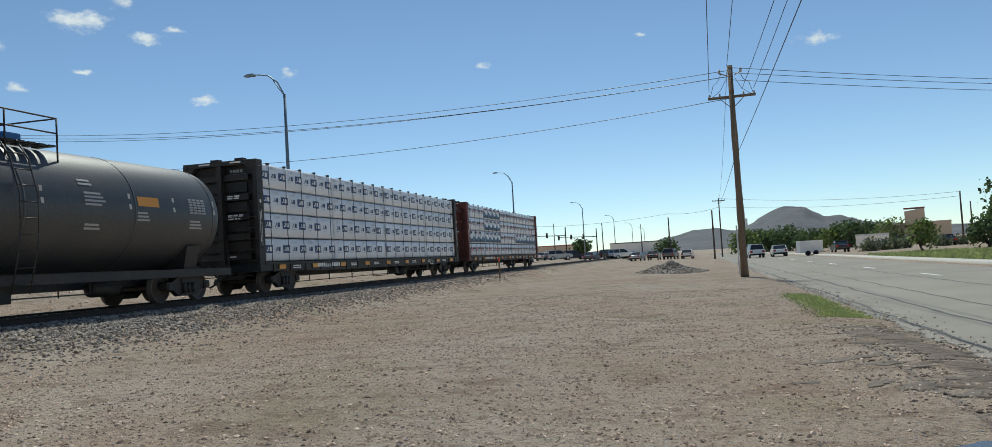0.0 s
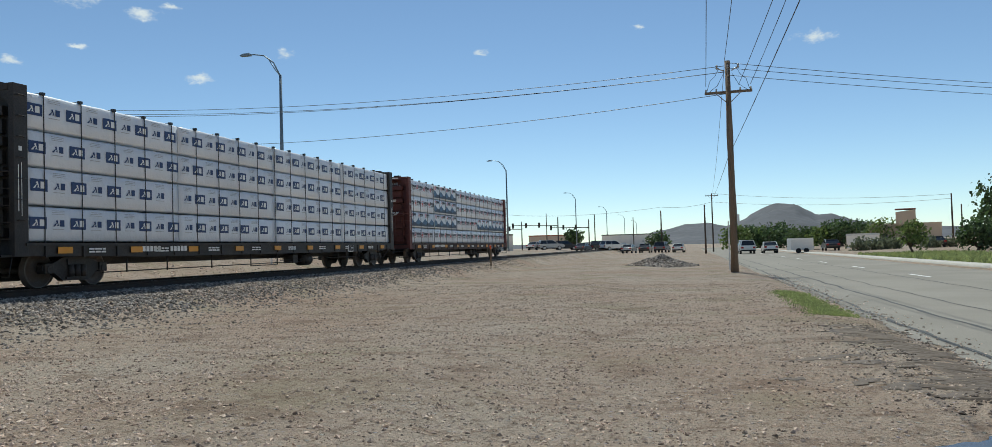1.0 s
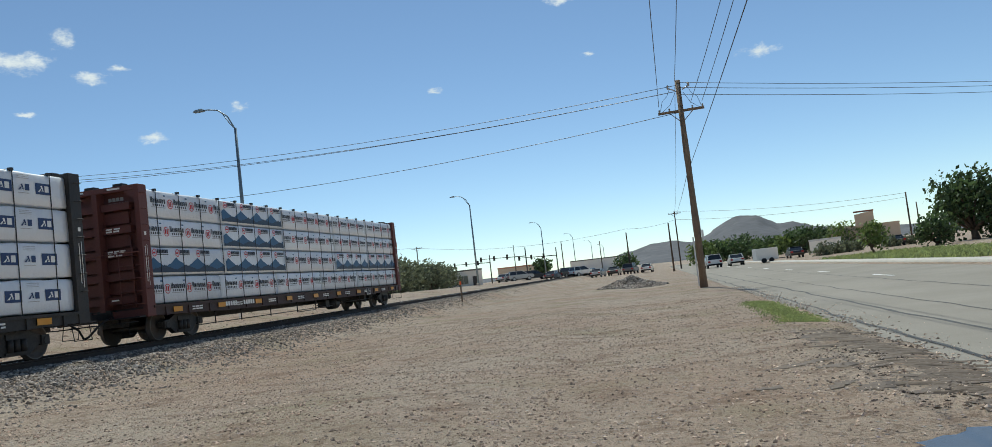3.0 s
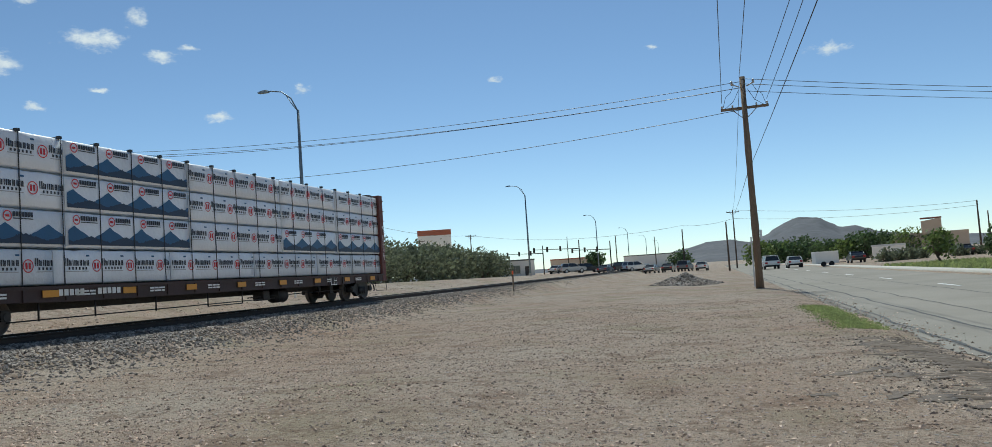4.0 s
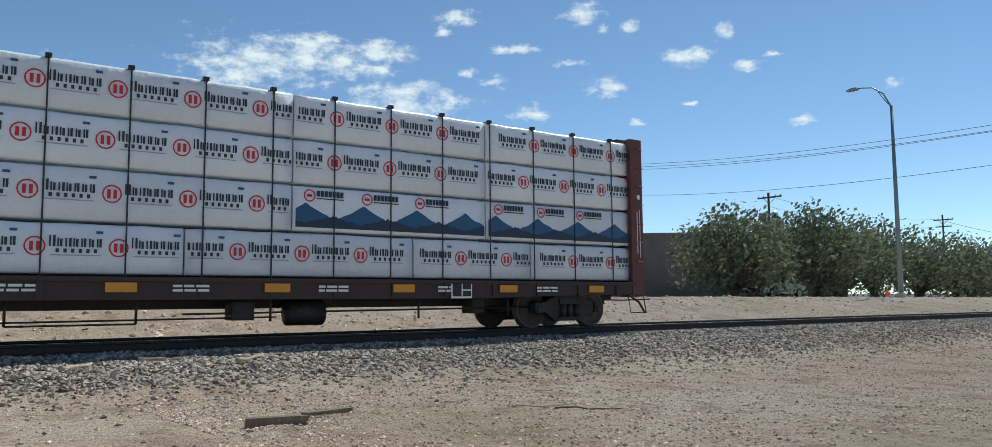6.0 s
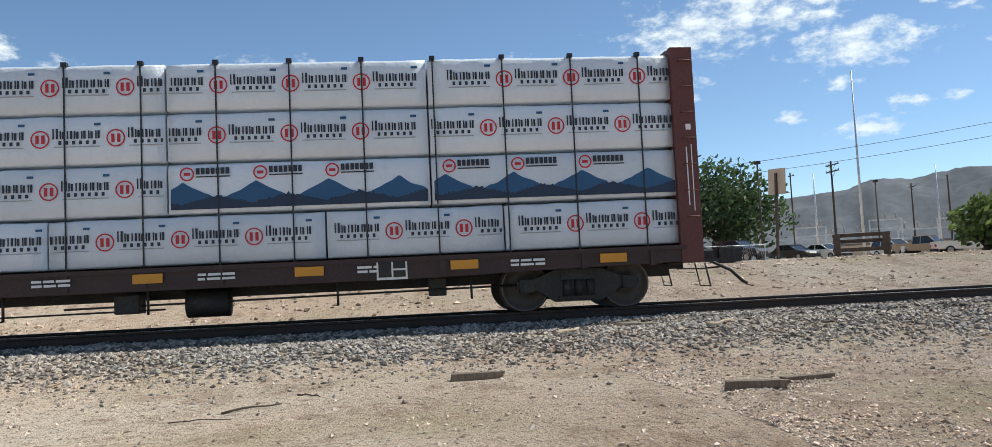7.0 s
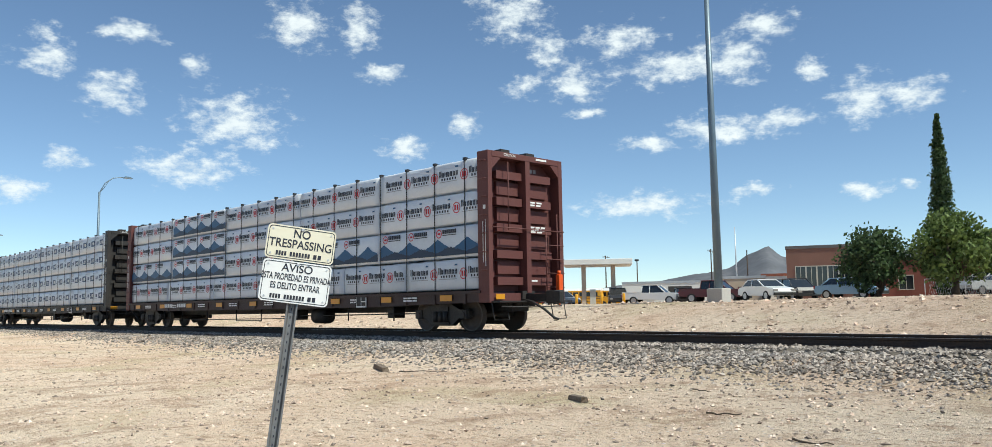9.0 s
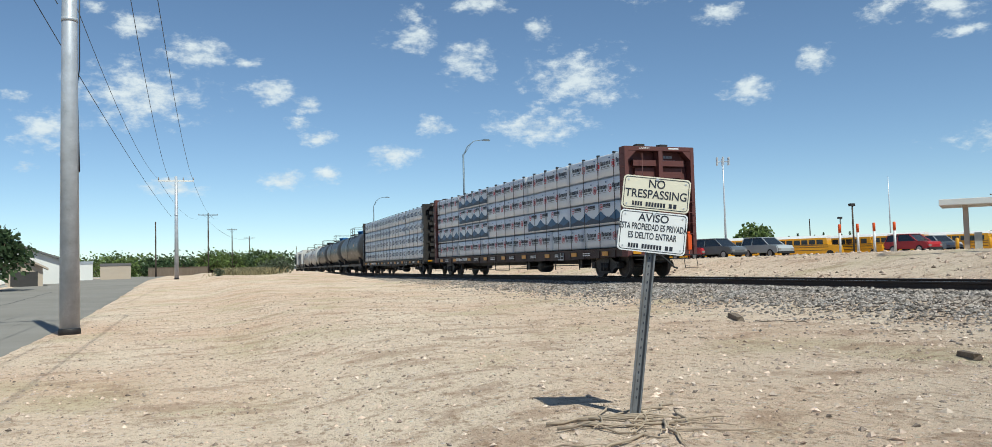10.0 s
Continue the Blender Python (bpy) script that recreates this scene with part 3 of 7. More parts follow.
def on_gravel(r):
    while True:
        x, y = r.uniform(-10.5, 3.3), 2.6 + 28 * r.random() ** 1.7
        if noise.noise(Vector((x * 0.5, y * 0.5, 2))) > r.uniform(-0.7, 0.5):
            return x, y, gz(x, y) + 0.003


stones("gravel_scatter", 66000, on_gravel, lambda r: 0.006 + 0.02 * r.random() ** 3, "pebble", "thick scatter of gravel on the dirt", "gravel", 12)
stones("dirt_pebbles", 16000, on_dirt, lambda r: 0.006 + 0.03 * r.random() ** 4, "pebble", "scattered small pebbles and crumbs on the dirt", "pebbles", 2)


def on_sand(r):
    y = -3.5 - 34 * r.random() ** 1.5
    x = r.uniform(-11.5, 2.6)
    return x, y, gz(x, y) + 0.002


stones("sand_pebbles", 9000, on_sand, lambda r: 0.008 + 0.034 * r.random() ** 4, "pebble", "small stones and crumbs strewn on the pale sand", "pebbles", 33)


def on_bank(r):
    y = r.normal(0, 30)
    s = TRACK - 2.6 - 11 * r.random()
    if noise.noise(Vector((s * 0.4, y * 0.25, 6))) < r.uniform(-0.5, 0.3):
        s = TRACK - 2.4 - r.exponential(1.0)
    x = s - bend(y)
    return x, y, gz(x, y) + 0.01


stones("bank_rubble", 14000, on_bank, lambda r: 0.015 + 0.09 * r.random() ** 5, "pebble", "pale rubble strewn over the far bank", "rubble", 21)


def spilled(r):
    y = r.normal(0, 22)
    x = TRACK + 3.0 + r.exponential(0.75)
    return x - bend(y), y, gz(x - bend(y), y) + 0.005


stones("spilled_stones", 9000, spilled, lambda r: r.uniform(0.018, 0.045), "stone", "crushed stones spilled on the dirt", "stones", 3)

RAILSEC = [(-0.075, 0), (0.075, 0), (0.075, 0.012), (0.012, 0.035), (0.009, 0.125), (0.036, 0.137), (0.036, 0.168), (0.028, 0.175),
           (-0.028, 0.175), (-0.036, 0.168), (-0.036, 0.137), (-0.009, 0.125), (-0.012, 0.035), (-0.075, 0.012)]
track = thing("railway_track", Matrix(), "straight railway track with dark rusty rails", "railway track", kind="structure")
ys = [420, 200, 0, -35] + list(range(-40, -91, -5)) + [-330]
for side in (-0.7525, 0.7525):
    bm = bmesh.new()
    rings = []
    for y in ys:
        rings.append([bm.verts.new((TRACK + side + u - bend(y), y, RAIL_TOP - 0.175 + w)) for u, w in RAILSEC])
    n = len(RAILSEC)
    for A, B in zip(rings, rings[1:]):
        for k in range(n):
            f = bm.faces.new((A[k], A[(k + 1) % n], B[(k + 1) % n], B[k]))
            f.material_index = 1 if k == 7 else 0
    part("rail", bm, ["rail", "railhead"], track)
bm = bmesh.new()
for k in range(620):
    y = 170 - k * 0.52
    cx = TRACK - bend(y) + random.uniform(-0.03, 0.03)
    box(bm, cx - 1.3, cx + 1.3, y - 0.115, y + 0.115, RAIL_TOP - 0.33, RAIL_TOP - 0.172 + random.uniform(-0.012, 0.004))
tagged(part("ties", bm, "tie", track), kind="stuff")


# ---- train ----
def text_mesh(body, size, squeeze, mat, bold=0.0):
    cu = bpy.data.curves.new("lettering", 'FONT')
    cu.body, cu.size, cu.align_x, cu.align_y = body, size, 'CENTER', 'CENTER'
    cu.extrude, cu.offset = 0.0008, bold
    ob = bpy.data.objects.new("lettering", cu)
    me = bpy.data.meshes.new_from_object(ob)
    bpy.data.objects.remove(ob)
    for v in me.vertices:
        v.co.x *= squeeze
    me.materials.clear()
    me.materials.append(M[mat])
    return me


def path_at(y):
    """Point on the track's centre line."""
    return Vector((TRACK - bend(y), y, RAIL_TOP))


def wheelset(parent, y, spin):
    bm = bmesh.new()
    for s in (-1, 1):
        lathe(bm, [(s * 0.68, 0.445), (s * 0.705, 0.445), (s * 0.712, 0.425), (s * 0.81, 0.418), (s * 0.815, 0.385), (s * 0.79, 0.36),
                   (s * 0.76, 0.3), (s * 0.765, 0.17), (s * 0.8, 0.15), (s * 0.8, 0.08)], 28, 'X')
    tube(bm, (-0.98, 0, 0), (0.98, 0, 0), 0.075, n=10)
    ws = part("wheelset", bm, "wheelsteel", parent)
    ws.location = (0, y, 0.42)
    for s in (-1, 1):
        bm = bmesh.new()
        lathe(bm, [(s * 0.81, 0.4175), (s * 0.821, 0.412), (s * 0.821, 0.395), (s * 0.81, 0.388)], 28, 'X', caps=False)
        part("wheel_rim", bm, "wheelrim", ws, "bright worn rim of a railway wheel")
    spin.append((ws, y))
    return ws


def bogie(parent, y, spin, mats="blacksteel"):
    """Two side frames, a bolster and springs, with two wheelsets."""
    for s in (-1, 1):
        bm = bmesh.new()
        x0, x1 = (0.9, 1.06) if s > 0 else (-1.06, -0.9)
        prism(bm, [(y - 1.06, 0.51), (y - 1.06, 0.4), (y - 0.72, 0.36), (y - 0.4, 0.15), (y + 0.4, 0.15), (y + 0.72, 0.36), (y + 1.06, 0.4),
                   (y + 1.06, 0.51), (y + 0.7, 0.57), (y + 0.4, 0.7), (y - 0.4, 0.7), (y - 0.7, 0.57)], x0, x1, 'X')
        for e in (-0.89, 0.89):
            box(bm, x0 - 0.02, x1 + 0.05, y + e - 0.13, y + e + 0.13, 0.33, 0.56, bevel=0.02)
            tube(bm, (s * 1.0, y + e, 0.42), (s * 1.14, y + e, 0.42), 0.09, n=12)
        for k in (-0.2, 0, 0.2):
            tube(bm, (s * 1.09, y + k, 0.24), (s * 1.09, y + k, 0.52), 0.075, n=10)
        box(bm, x0, x1 + 0.04, y - 0.34, y + 0.34, 0.19, 0.24)
        box(bm, x0, x1 + 0.03, y - 0.3, y + 0.3, 0.52, 0.64)
        part("side_frame", bm, mats, parent)
    bm = bmesh.new()
    box(bm, -1.0, 1.0, y - 0.2, y + 0.2, 0.45, 0.7)
    part("bolster", bm, mats, parent)
    for e in (-0.89, 0.89):
        wheelset(parent, y + e, spin)


def coupler(parent, y, s):
    """Knuckle coupler, draft gear and air hose at one end; s is +1 at the front."""
    bm = bmesh.new()
    box(bm, -0.22, 0.22, min(y, y - s * 0.9), max(y, y - s * 0.9), 0.62, 1.0)
    box(bm, -0.1, 0.1, min(y, y + s * 0.85), max(y, y + s * 0.85), 0.74, 0.93)
    box(bm, -0.17, 0.17, min(y + s * 0.72, y + s * 1.05), max(y + s * 0.72, y + s * 1.05), 0.68, 1.0, bevel=0.04)
    box(bm, 0.04, 0.16, min(y + s * 1.0, y + s * 1.18), max(y + s * 1.0, y + s * 1.18), 0.7, 0.98, bevel=0.03)
    part("coupler", bm, "blacksteel", parent)
    bm = bmesh.new()
    pipe(bm, [(0.35, y + s * 0.1, 0.8), (0.38, y + s * 0.5, 0.72), (0.36, y + s * 0.85, 0.55), (0.28, y + s * 1.1, 0.34), (0.22, y + s * 1.2, 0.3)], 0.03)
    part("air_hose", bm, "hose", parent)


def wrap_mesh(length, h, seed):
    """A bundle of lumber in plastic wrap: soft edges and slack top."""
    bm = bmesh.new()
    d = 1.13
    ny = max(int(length / 0.3), 4)
    rnd = random.Random(seed)
    prof = [(0.0, 0.01), (d - 0.03, 0.0), (d, 0.03), (d + 0.004, h * 0.35), (d, h * 0.7), (d - 0.005, h - 0.06), (d - 0.04, h - 0.015), (d * 0.5, h - 0.008), (0.0, h - 0.01)]
    rings = []
    for j in range(ny + 1):
        y = length * j / ny
        e = 0.02 if j in (0, ny) else 0.0
        ring = []
        for k, (u, w) in enumerate(prof):
            wob = 0.012 * noise.noise(Vector((y * 1.7 + seed * 9, w * 3, seed))) if 2 <= k <= 5 else 0
            slack = 0.02 * noise.noise(Vector((y * 2.3, seed * 3.1, 2))) if k >= 5 else 0
            ring.append(bm.verts.new((u + wob - (e if k > 1 else 0), y, w + slack)))
        rings.append(ring)
    for A, B in zip(rings, rings[1:]):
        for k in range(len(prof) - 1):
            bm.faces.new((A[k], A[k + 1], B[k + 1], B[k])).smooth = True
    bm.faces.new(rings[0])
    bm.faces.new(rings[-1][::-1])
    return mesh_of(bm, "lumber_pack", "wrap"), d


def print_mesh(kind, length, h, d, seed):
    """Printing on the wrap as plain blocks and shapes: lettering becomes bars, marks become rings and boxes."""
    bm = bmesh.new()
    rnd = random.Random(seed)
    x = d + 0.012
    if kind == "ring":
        step = 1.16
        y = rnd.uniform(-0.6, 0.0)
        while y < length:
            def clip(a, b):
                return max(a, 0.03), min(b, length - 0.03)
            yc = y + 0.16
            if 0.16 < yc < length - 0.16:
                n = 22
                for k in range(n):
                    a0, a1 = k * math.tau / n, (k + 1) * math.tau / n
                    vs = [bm.verts.new((x + 0.003, yc + r * math.cos(a), h * 0.52 + r * math.sin(a))) for r, a in ((0.145, a0), (0.145, a1), (0.122, a1), (0.122, a0))]
                    bm.faces.new(vs).material_index = 1
                plate(bm, x, yc - 0.07, yc - 0.02, h * 0.52 - 0.07, h * 0.52 + 0.07, 1)
                plate(bm, x, yc + 0.02, yc + 0.07, h * 0.52 - 0.07, h * 0.52 + 0.07, 1)
            # blocks stand for the mark's lettering, with smaller rows beneath
            ly = y + 0.35
            for k in range(7):
                a, b = clip(ly + k * 0.109, ly + k * 0.109 + (0.085 if k in (0, 2) else 0.07))
                if b - a > 0.03:
                    hh = 0.17 if k == 0 else 0.13
                    plate(bm, x, a, a + 0.022, h * 0.52, h * 0.52 + hh)
                    plate(bm, x, b - 0.034, b, h * 0.52, h * 0.52 + hh * (0.9 if k % 2 else 1.0))
            for k in range(6):
                a, b = clip(ly + 0.09 + k * 0.105, ly + 0.135 + k * 0.105)
                if b - a > 0.02:
                    plate(bm, x, a, b, h * 0.52 - 0.09, h * 0.52 - 0.03)
            a, b = clip(ly + 0.02, ly + 0.72)
            if b - a > 0.1:
                plate(bm, x, a, b, h * 0.52 - 0.135, h * 0.52 - 0.12, 2)
            a, b = clip(ly + 0.64, ly + 0.74)
            if b - a > 0.05:
                plate(bm, x, a, b, h * 0.79, h * 0.84, 3)
            y += step
        mats = ["ink", "redink", "greypaint", "blueink"]
    elif kind == "hills":
        step = 1.16
        n = int(length / 0.035)
        def ridge(y):
            u = ((y + 0.35) / step) % 1.0
            p = max(0, 1 - abs(u - 0.5) * 2.1)
            return h * (0.26 + 0.3 * p ** 1.5 + 0.06 * min(p * 4, 1) + 0.03 * noise.noise(Vector((y * 5, seed, 0))))
        def trees(y):
            u = ((y + 0.35 + 0.5 * step) / step) % 1.0
            return h * (0.15 + 0.17 * max(0, 1 - abs(u - 0.45) * 1.9) + 0.1 * abs(noise.noise(Vector((y * 16, seed, 4)))))
        for fn, mi, dx in ((ridge, 0, 0.0), (trees, 1, 0.004)):
            for k in range(n):
                ya, yb = 0.04 + k * (length - 0.08) / n, 0.04 + (k + 1) * (length - 0.08) / n
                vs = [bm.verts.new((x + dx, yy, zz)) for yy, zz in ((ya, h * 0.07), (yb, h * 0.07), (yb, max(fn(yb), h * 0.1)), (ya, max(fn(ya), h * 0.1)))]
                bm.faces.new(vs).material_index = mi
        y = 0.3
        while y < length - 0.7:
            nseg = 16
            for k in range(nseg):
                a0, a1 = k * math.tau / nseg, (k + 1) * math.tau / nseg
                vs = [bm.verts.new((x + 0.005, y + r * math.cos(a), h * 0.78 + r * math.sin(a))) for r, a in ((0.115, a0), (0.115, a1), (0.09, a1), (0.09, a0))]
                bm.faces.new(vs).material_index = 2
            plate(bm, x, y - 0.05, y + 0.05, h * 0.75, h * 0.81, 2)
            for k in range(7):
                plate(bm, x, y + 0.14 + k * 0.078, y + 0.2 + k * 0.078, h * 0.77, h * 0.9, 3)
            plate(bm, x, y + 0.14, y + 0.68, h * 0.71, h * 0.735, 3)
            y += step
        mats = ["blueink", "forest", "redink", "ink"]
    else:
        step = 0.62
        y, k = rnd.uniform(0.05, 0.2), seed
        while y < length - 0.5:
            if k % 2:
                plate(bm, x, y - 0.01, y + 0.49, h * 0.35, h * 0.69)
                mi, dx = 1, 0.004
            else:
                mi, dx = 0, 0.0
            # triangles and a block stand for the mark
            for tri in (((0.05, 0.43), (0.12, 0.43), (0.2, 0.58)), ((0.14, 0.6), (0.2, 0.62), (0.24, 0.43)), ((0.16, 0.45), (0.24, 0.45), (0.22, 0.49))):
                bm.faces.new([bm.verts.new((x + dx + 0.003, y + u, h * w)) for u, w in tri]).material_index = mi
            plate(bm, x + dx, y + 0.28, y + 0.41, h * 0.43, h * 0.62, mi)
            if k % 2 == 0:
                for r in range(3):
                    plate(bm, x, y + 0.04, y + 0.42, h * (0.78 + r * 0.05), h * (0.79 + r * 0.05), 2)
                plate(bm, x, y + 0.05, y + 0.4, h * 0.34, h * 0.355, 2)
            y += step
            k += 1
        mats = ["navyink", "whitepaint", "greypaint"]
    return mesh_of(bm, "printing", mats)


LEVELS = (1.89, 2.715, 3.57, 4.40, 5.23)
CARLEN = 23.2
bundle_cache = {}


def bundle_row(car, level, cuts, kinds):
    """Bundles along both sides of the centre beam."""
    z0 = LEVELS[level] - RAIL_TOP + 0.03
    h = LEVELS[level + 1] - LEVELS[level] - 0.045
    for i, (a, b) in enumerate(zip(cuts, cuts[1:])):
        key = (kinds[i], round(b - a, 2), level, i % 2)
        if key not in bundle_cache:
            me, d = wrap_mesh(b - a - 0.03, h, len(bundle_cache) + 1)
            bundle_cache[key] = (me, print_mesh(kinds[i], b - a - 0.03, h, d, len(bundle_cache) + 1))
        me, pr = bundle_cache[key]
        for s in (1, -1):
            ob = part("lumber_pack", me, None, car)
            if s > 0:
                ob.location = (0.13, a + 0.015, z0)
            else:
                ob.location, ob.rotation_euler = (-0.13, b - 0.015, z0), (0, 0, math.pi)
            tagged(part("printing", pr, None, ob, {"ring": "red ring marks and dark lettering blocks", "hills": "blue printed hills and forest band", "box": "blue printed boxes"}[kinds[i]]), kind="stuff")


def centerbeam(name_label, steel, sill_mat, rows, stencil_seed, end_text):
    """A centre-beam flat car loaded with wrapped lumber; local y runs from the front end (0) to the rear."""
    car = thing("lumber_flatcar", Matrix(), name_label, "freight car", "train cars")
    spin = []
    L = CARLEN
    for s in (-1, 1):
        bm = bmesh.new()
        x0, x1 = (1.16, 1.34) if s > 0 else (-1.34, -1.16)
        prism(bm, [(0.25, 0.74), (1.0, 0.72), (2.9, 0.7), (4.6, 0.66), (L - 4.6, 0.66), (L - 2.9, 0.7), (L - 0.25, 0.74), (L - 0.25, 1.02), (0.25, 1.02)], x0, x1, 'X')
        box(bm, s * 1.34 - (0.0 if s > 0 else 0.05), s * 1.34 + (0.05 if s > 0 else 0.0), 0.3, L - 0.3, 0.95, 1.02)
        for k in range(19):
            y = 0.9 + k * (L - 1.8) / 18
            prism(bm, [(y - 0.05, 0.7), (y + 0.05, 0.7), (y + 0.05, 0.99), (y - 0.05, 0.99)], s * 1.345, s * 1.375, 'X')
        part("side_sill", bm, sill_mat, car)
    bm = bmesh.new()
    box(bm, -1.17, 1.17, 0.25, L - 0.25, 0.93, 1.0)
    part("deck", bm, sill_mat, car)
    bm = bmesh.new()
    box(bm, -0.3, 0.3, 0.3, L - 0.3, 0.5, 0.93)
    part("centre_sill", bm, "blacksteel", car)
    bm = bmesh.new()
    box(bm, -0.06, 0.06, 0.4, L - 0.4, 1.0, 4.36)
    box(bm, -0.22, 0.22, 0.2, L - 0.2, 4.36, 4.43)
    part("centre_beam", bm, steel, car)
    # end bulkheads with posts, shelves and lettering blocks
    for e, s in ((0.0, -1), (L, 1)):
        yi = 0.32 if s < 0 else L - 0.32
        bm = bmesh.new()
        box(bm, -1.21, 1.21, min(yi, yi - s * 0.07), max(yi, yi - s * 0.07), 0.72, 4.44)
        part("bulkhead", bm, steel, car)
        for sx in (-1, 1):
            bm = bmesh.new()
            xa, xb = sorted((sx * 1.22, sx * 1.36))
            box(bm, xa, xb, min(e, yi - s * 0.07), max(e, yi - s * 0.07), 0.72, 4.45, bevel=0.012)
            part("end_post", bm, steel, car)
            bm = bmesh.new()
            prism(bm, [(sx * 1.215, 4.295), (sx * 0.9, 4.295), (sx * 1.215, 4.0)], e - s * 0.01, yi, 'Y')
            part("gusset", bm, steel, car)
        bm = bmesh.new()
        box(bm, -1.215, 1.215, min(e, yi), max(e, yi), 4.3, 4.45, bevel=0.012)
        part("top_beam", bm, steel, car)
        bm = bmesh.new()
        box(bm, -0.1, 0.06, min(e + s * 0.02, yi), max(e + s * 0.02, yi), 0.96, 4.295)
        part("centre_post", bm, steel, car)
        bm = bmesh.new()
        box(bm, -1.215, 1.215, min(e - s * 0.06, yi), max(e - s * 0.06, yi), 0.72, 0.95)
        part("bottom_beam", bm, steel, car)
        for k in range(5):
            z = 1.15 + k * 0.66
            for xa, xb in ((-1.0, -0.12), (0.08, 0.98)):
                bm = bmesh.new()
                ya, yb = sorted((yi, e - s * 0.1))
                box(bm, xa, xb, ya, yb, z, z + 0.2)
                if k < 4:
                    ya, yb = sorted((yi, yi + s * 0.1))
                    box(bm, xa, xb - 0.12, ya, yb, z + 0.28, z + 0.6)
                part("stiffener", bm, steel, car)
        bm = bmesh.new()
        for xx in ((-1.05, -0.62) if s > 0 else (0.62, 1.05)):
            tube(bm, (xx, e + s * 0.06, 1.0), (xx, e + s * 0.06, 3.0 if abs(xx) > 1 else 2.6), 0.014, n=6)
        for k in range(5):
            zz = 1.1 + k * 0.36
            tube(bm, ((-1.3 if s > 0 else 0.62), e + s * 0.06, zz), ((-0.62 if s > 0 else 1.3), e + s * 0.06, zz), 0.013, n=6)
        tube(bm, (-1.3, e + s * 0.07, 2.55), (1.3, e + s * 0.07, 2.55), 0.014, n=6)
        tube(bm, (0.72 * s, e + s * 0.05, 2.5), (0.72 * s, e + s * 0.05, 4.2), 0.014, n=6)
        part("ladder", bm, steel, car)
        bm = bmesh.new()
        for r, (z, w, n) in enumerate(((4.08, 0.5, 4), (3.93, 0.62, 6), (3.25, 0.5, 2), (3.18, 0.46, 2), (2.61, 0.6, 3), (2.55, 0.55, 3), (2.49, 0.5, 2), (1.24, 0.3, 1))):
            for k in range(n):
                a = -s * 0.2 + (-s) * (w / n) * k
                xa, xb = sorted((a, a + (-s) * (w / n) * 0.78))
                ya, yb = sorted((yi, yi + s * 0.006) if r < 2 else (e - s * 0.11, e - s * 0.094))
                box(bm, xa, xb, ya, yb, z, z + (0.1 if r < 2 else 0.042), 1 if r < 2 else 0)
        for xa, xb in ((-0.75, -0.35), (0.4, 0.8)) if s < 0 else ((-0.75, -0.35),):
            box(bm, xa, xb, min(e, e + s * 0.006), max(e, e + s * 0.006), 4.36, 4.41, 0)
        tagged(part("stencilling", bm, ["whitepaint", "greypaint"], car), kind="stuff")
        if s > 0:
            word = part("caution_lettering", text_mesh("CAUTION", 0.095, 0.95, "whitepaint", 0.001), None, car, "white painted word")
            word.location, word.rotation_euler = (0.6, e + 0.003, 4.385), (math.pi / 2, 0, math.pi)
        for xa in (-0.35, 0.55):
            bm = bmesh.new()
            box(bm, xa, xa + 0.3, min(e - s * 0.3, e - s * 0.05), max(e - s * 0.3, e - s * 0.05), 4.45, 4.53)
            part("roof_bracket", bm, "blacksteel", car)
        bm = bmesh.new()
        xa, xb = sorted((s * 0.85, s * 1.15))
        box(bm, xa, xb, min(e + s * 0.0, e + s * 0.012), max(e, e + s * 0.012), 0.8, 0.93)
        part("end_reflector", bm, "reflect", car)
        bm = bmesh.new()
        box(bm, -1.3, 1.3, min(e + s * 0.0, e + s * 0.3), max(e, e + s * 0.3), 0.72, 0.76)
        pipe(bm, [(1.3, e + s * 0.02, 0.7), (1.3, e + s * 0.1, 0.3), (0.8, e + s * 0.1, 0.3), (0.8, e + s * 0.02, 0.7)], 0.015)
        pipe(bm, [(-1.3, e + s * 0.02, 0.7), (-1.3, e + s * 0.1, 0.3), (-0.8, e + s * 0.1, 0.3), (-0.8, e + s * 0.02, 0.7)], 0.015)
        pipe(bm, [(-0.9, e + s * 0.3, 0.62), (0.3, e + s * 0.35, 0.6), (1.25, e + s * 0.3, 0.62)], 0.017)
        part("end_step", bm, "blacksteel", car)
        coupler(car, e, s)
        # side face of the bulkhead: grab irons, white stripes
        ym = e - s * 0.16
        for k in range(7):
            bm = bmesh.new()
            z = 1.5 + k * 0.45
            pipe(bm, [(1.37, ym - 0.1, z), (1.43, ym - 0.1, z), (1.43, ym + 0.1, z), (1.37, ym + 0.1, z)], 0.011, 5)
            part("grab_iron", bm, steel, car)
        bm = bmesh.new()
        plate(bm, 1.361, ym - 0.05, ym - 0.03, 1.7, 2.7)
        plate(bm, 1.361, ym + 0.04, ym + 0.055, 1.6, 2.75)
        plate(bm, 1.361, ym - 0.03, ym + 0.06, 3.0, 3.1)
        part("white_stripes", bm, "whitepaint", car)
    # reflectors, stencils and small boxes on the sill
    for k in range(9):
        bm = bmesh.new()
        y = 1.45 + k * 2.52
        box(bm, 1.376, 1.384, y - 0.23, y + 0.23, 0.78, 0.93)
        part("reflector", bm, "reflect", car)
    bm = bmesh.new()
    for k in range(8):
        y = 2.5 + k * 2.52
        for r in range(2):
            bars(bm, 1.376, y - 0.28, y + 0.3, 0.86 - r * 0.07, 0.9 - r * 0.07, 3, seed=k * 2 + r + stencil_seed)
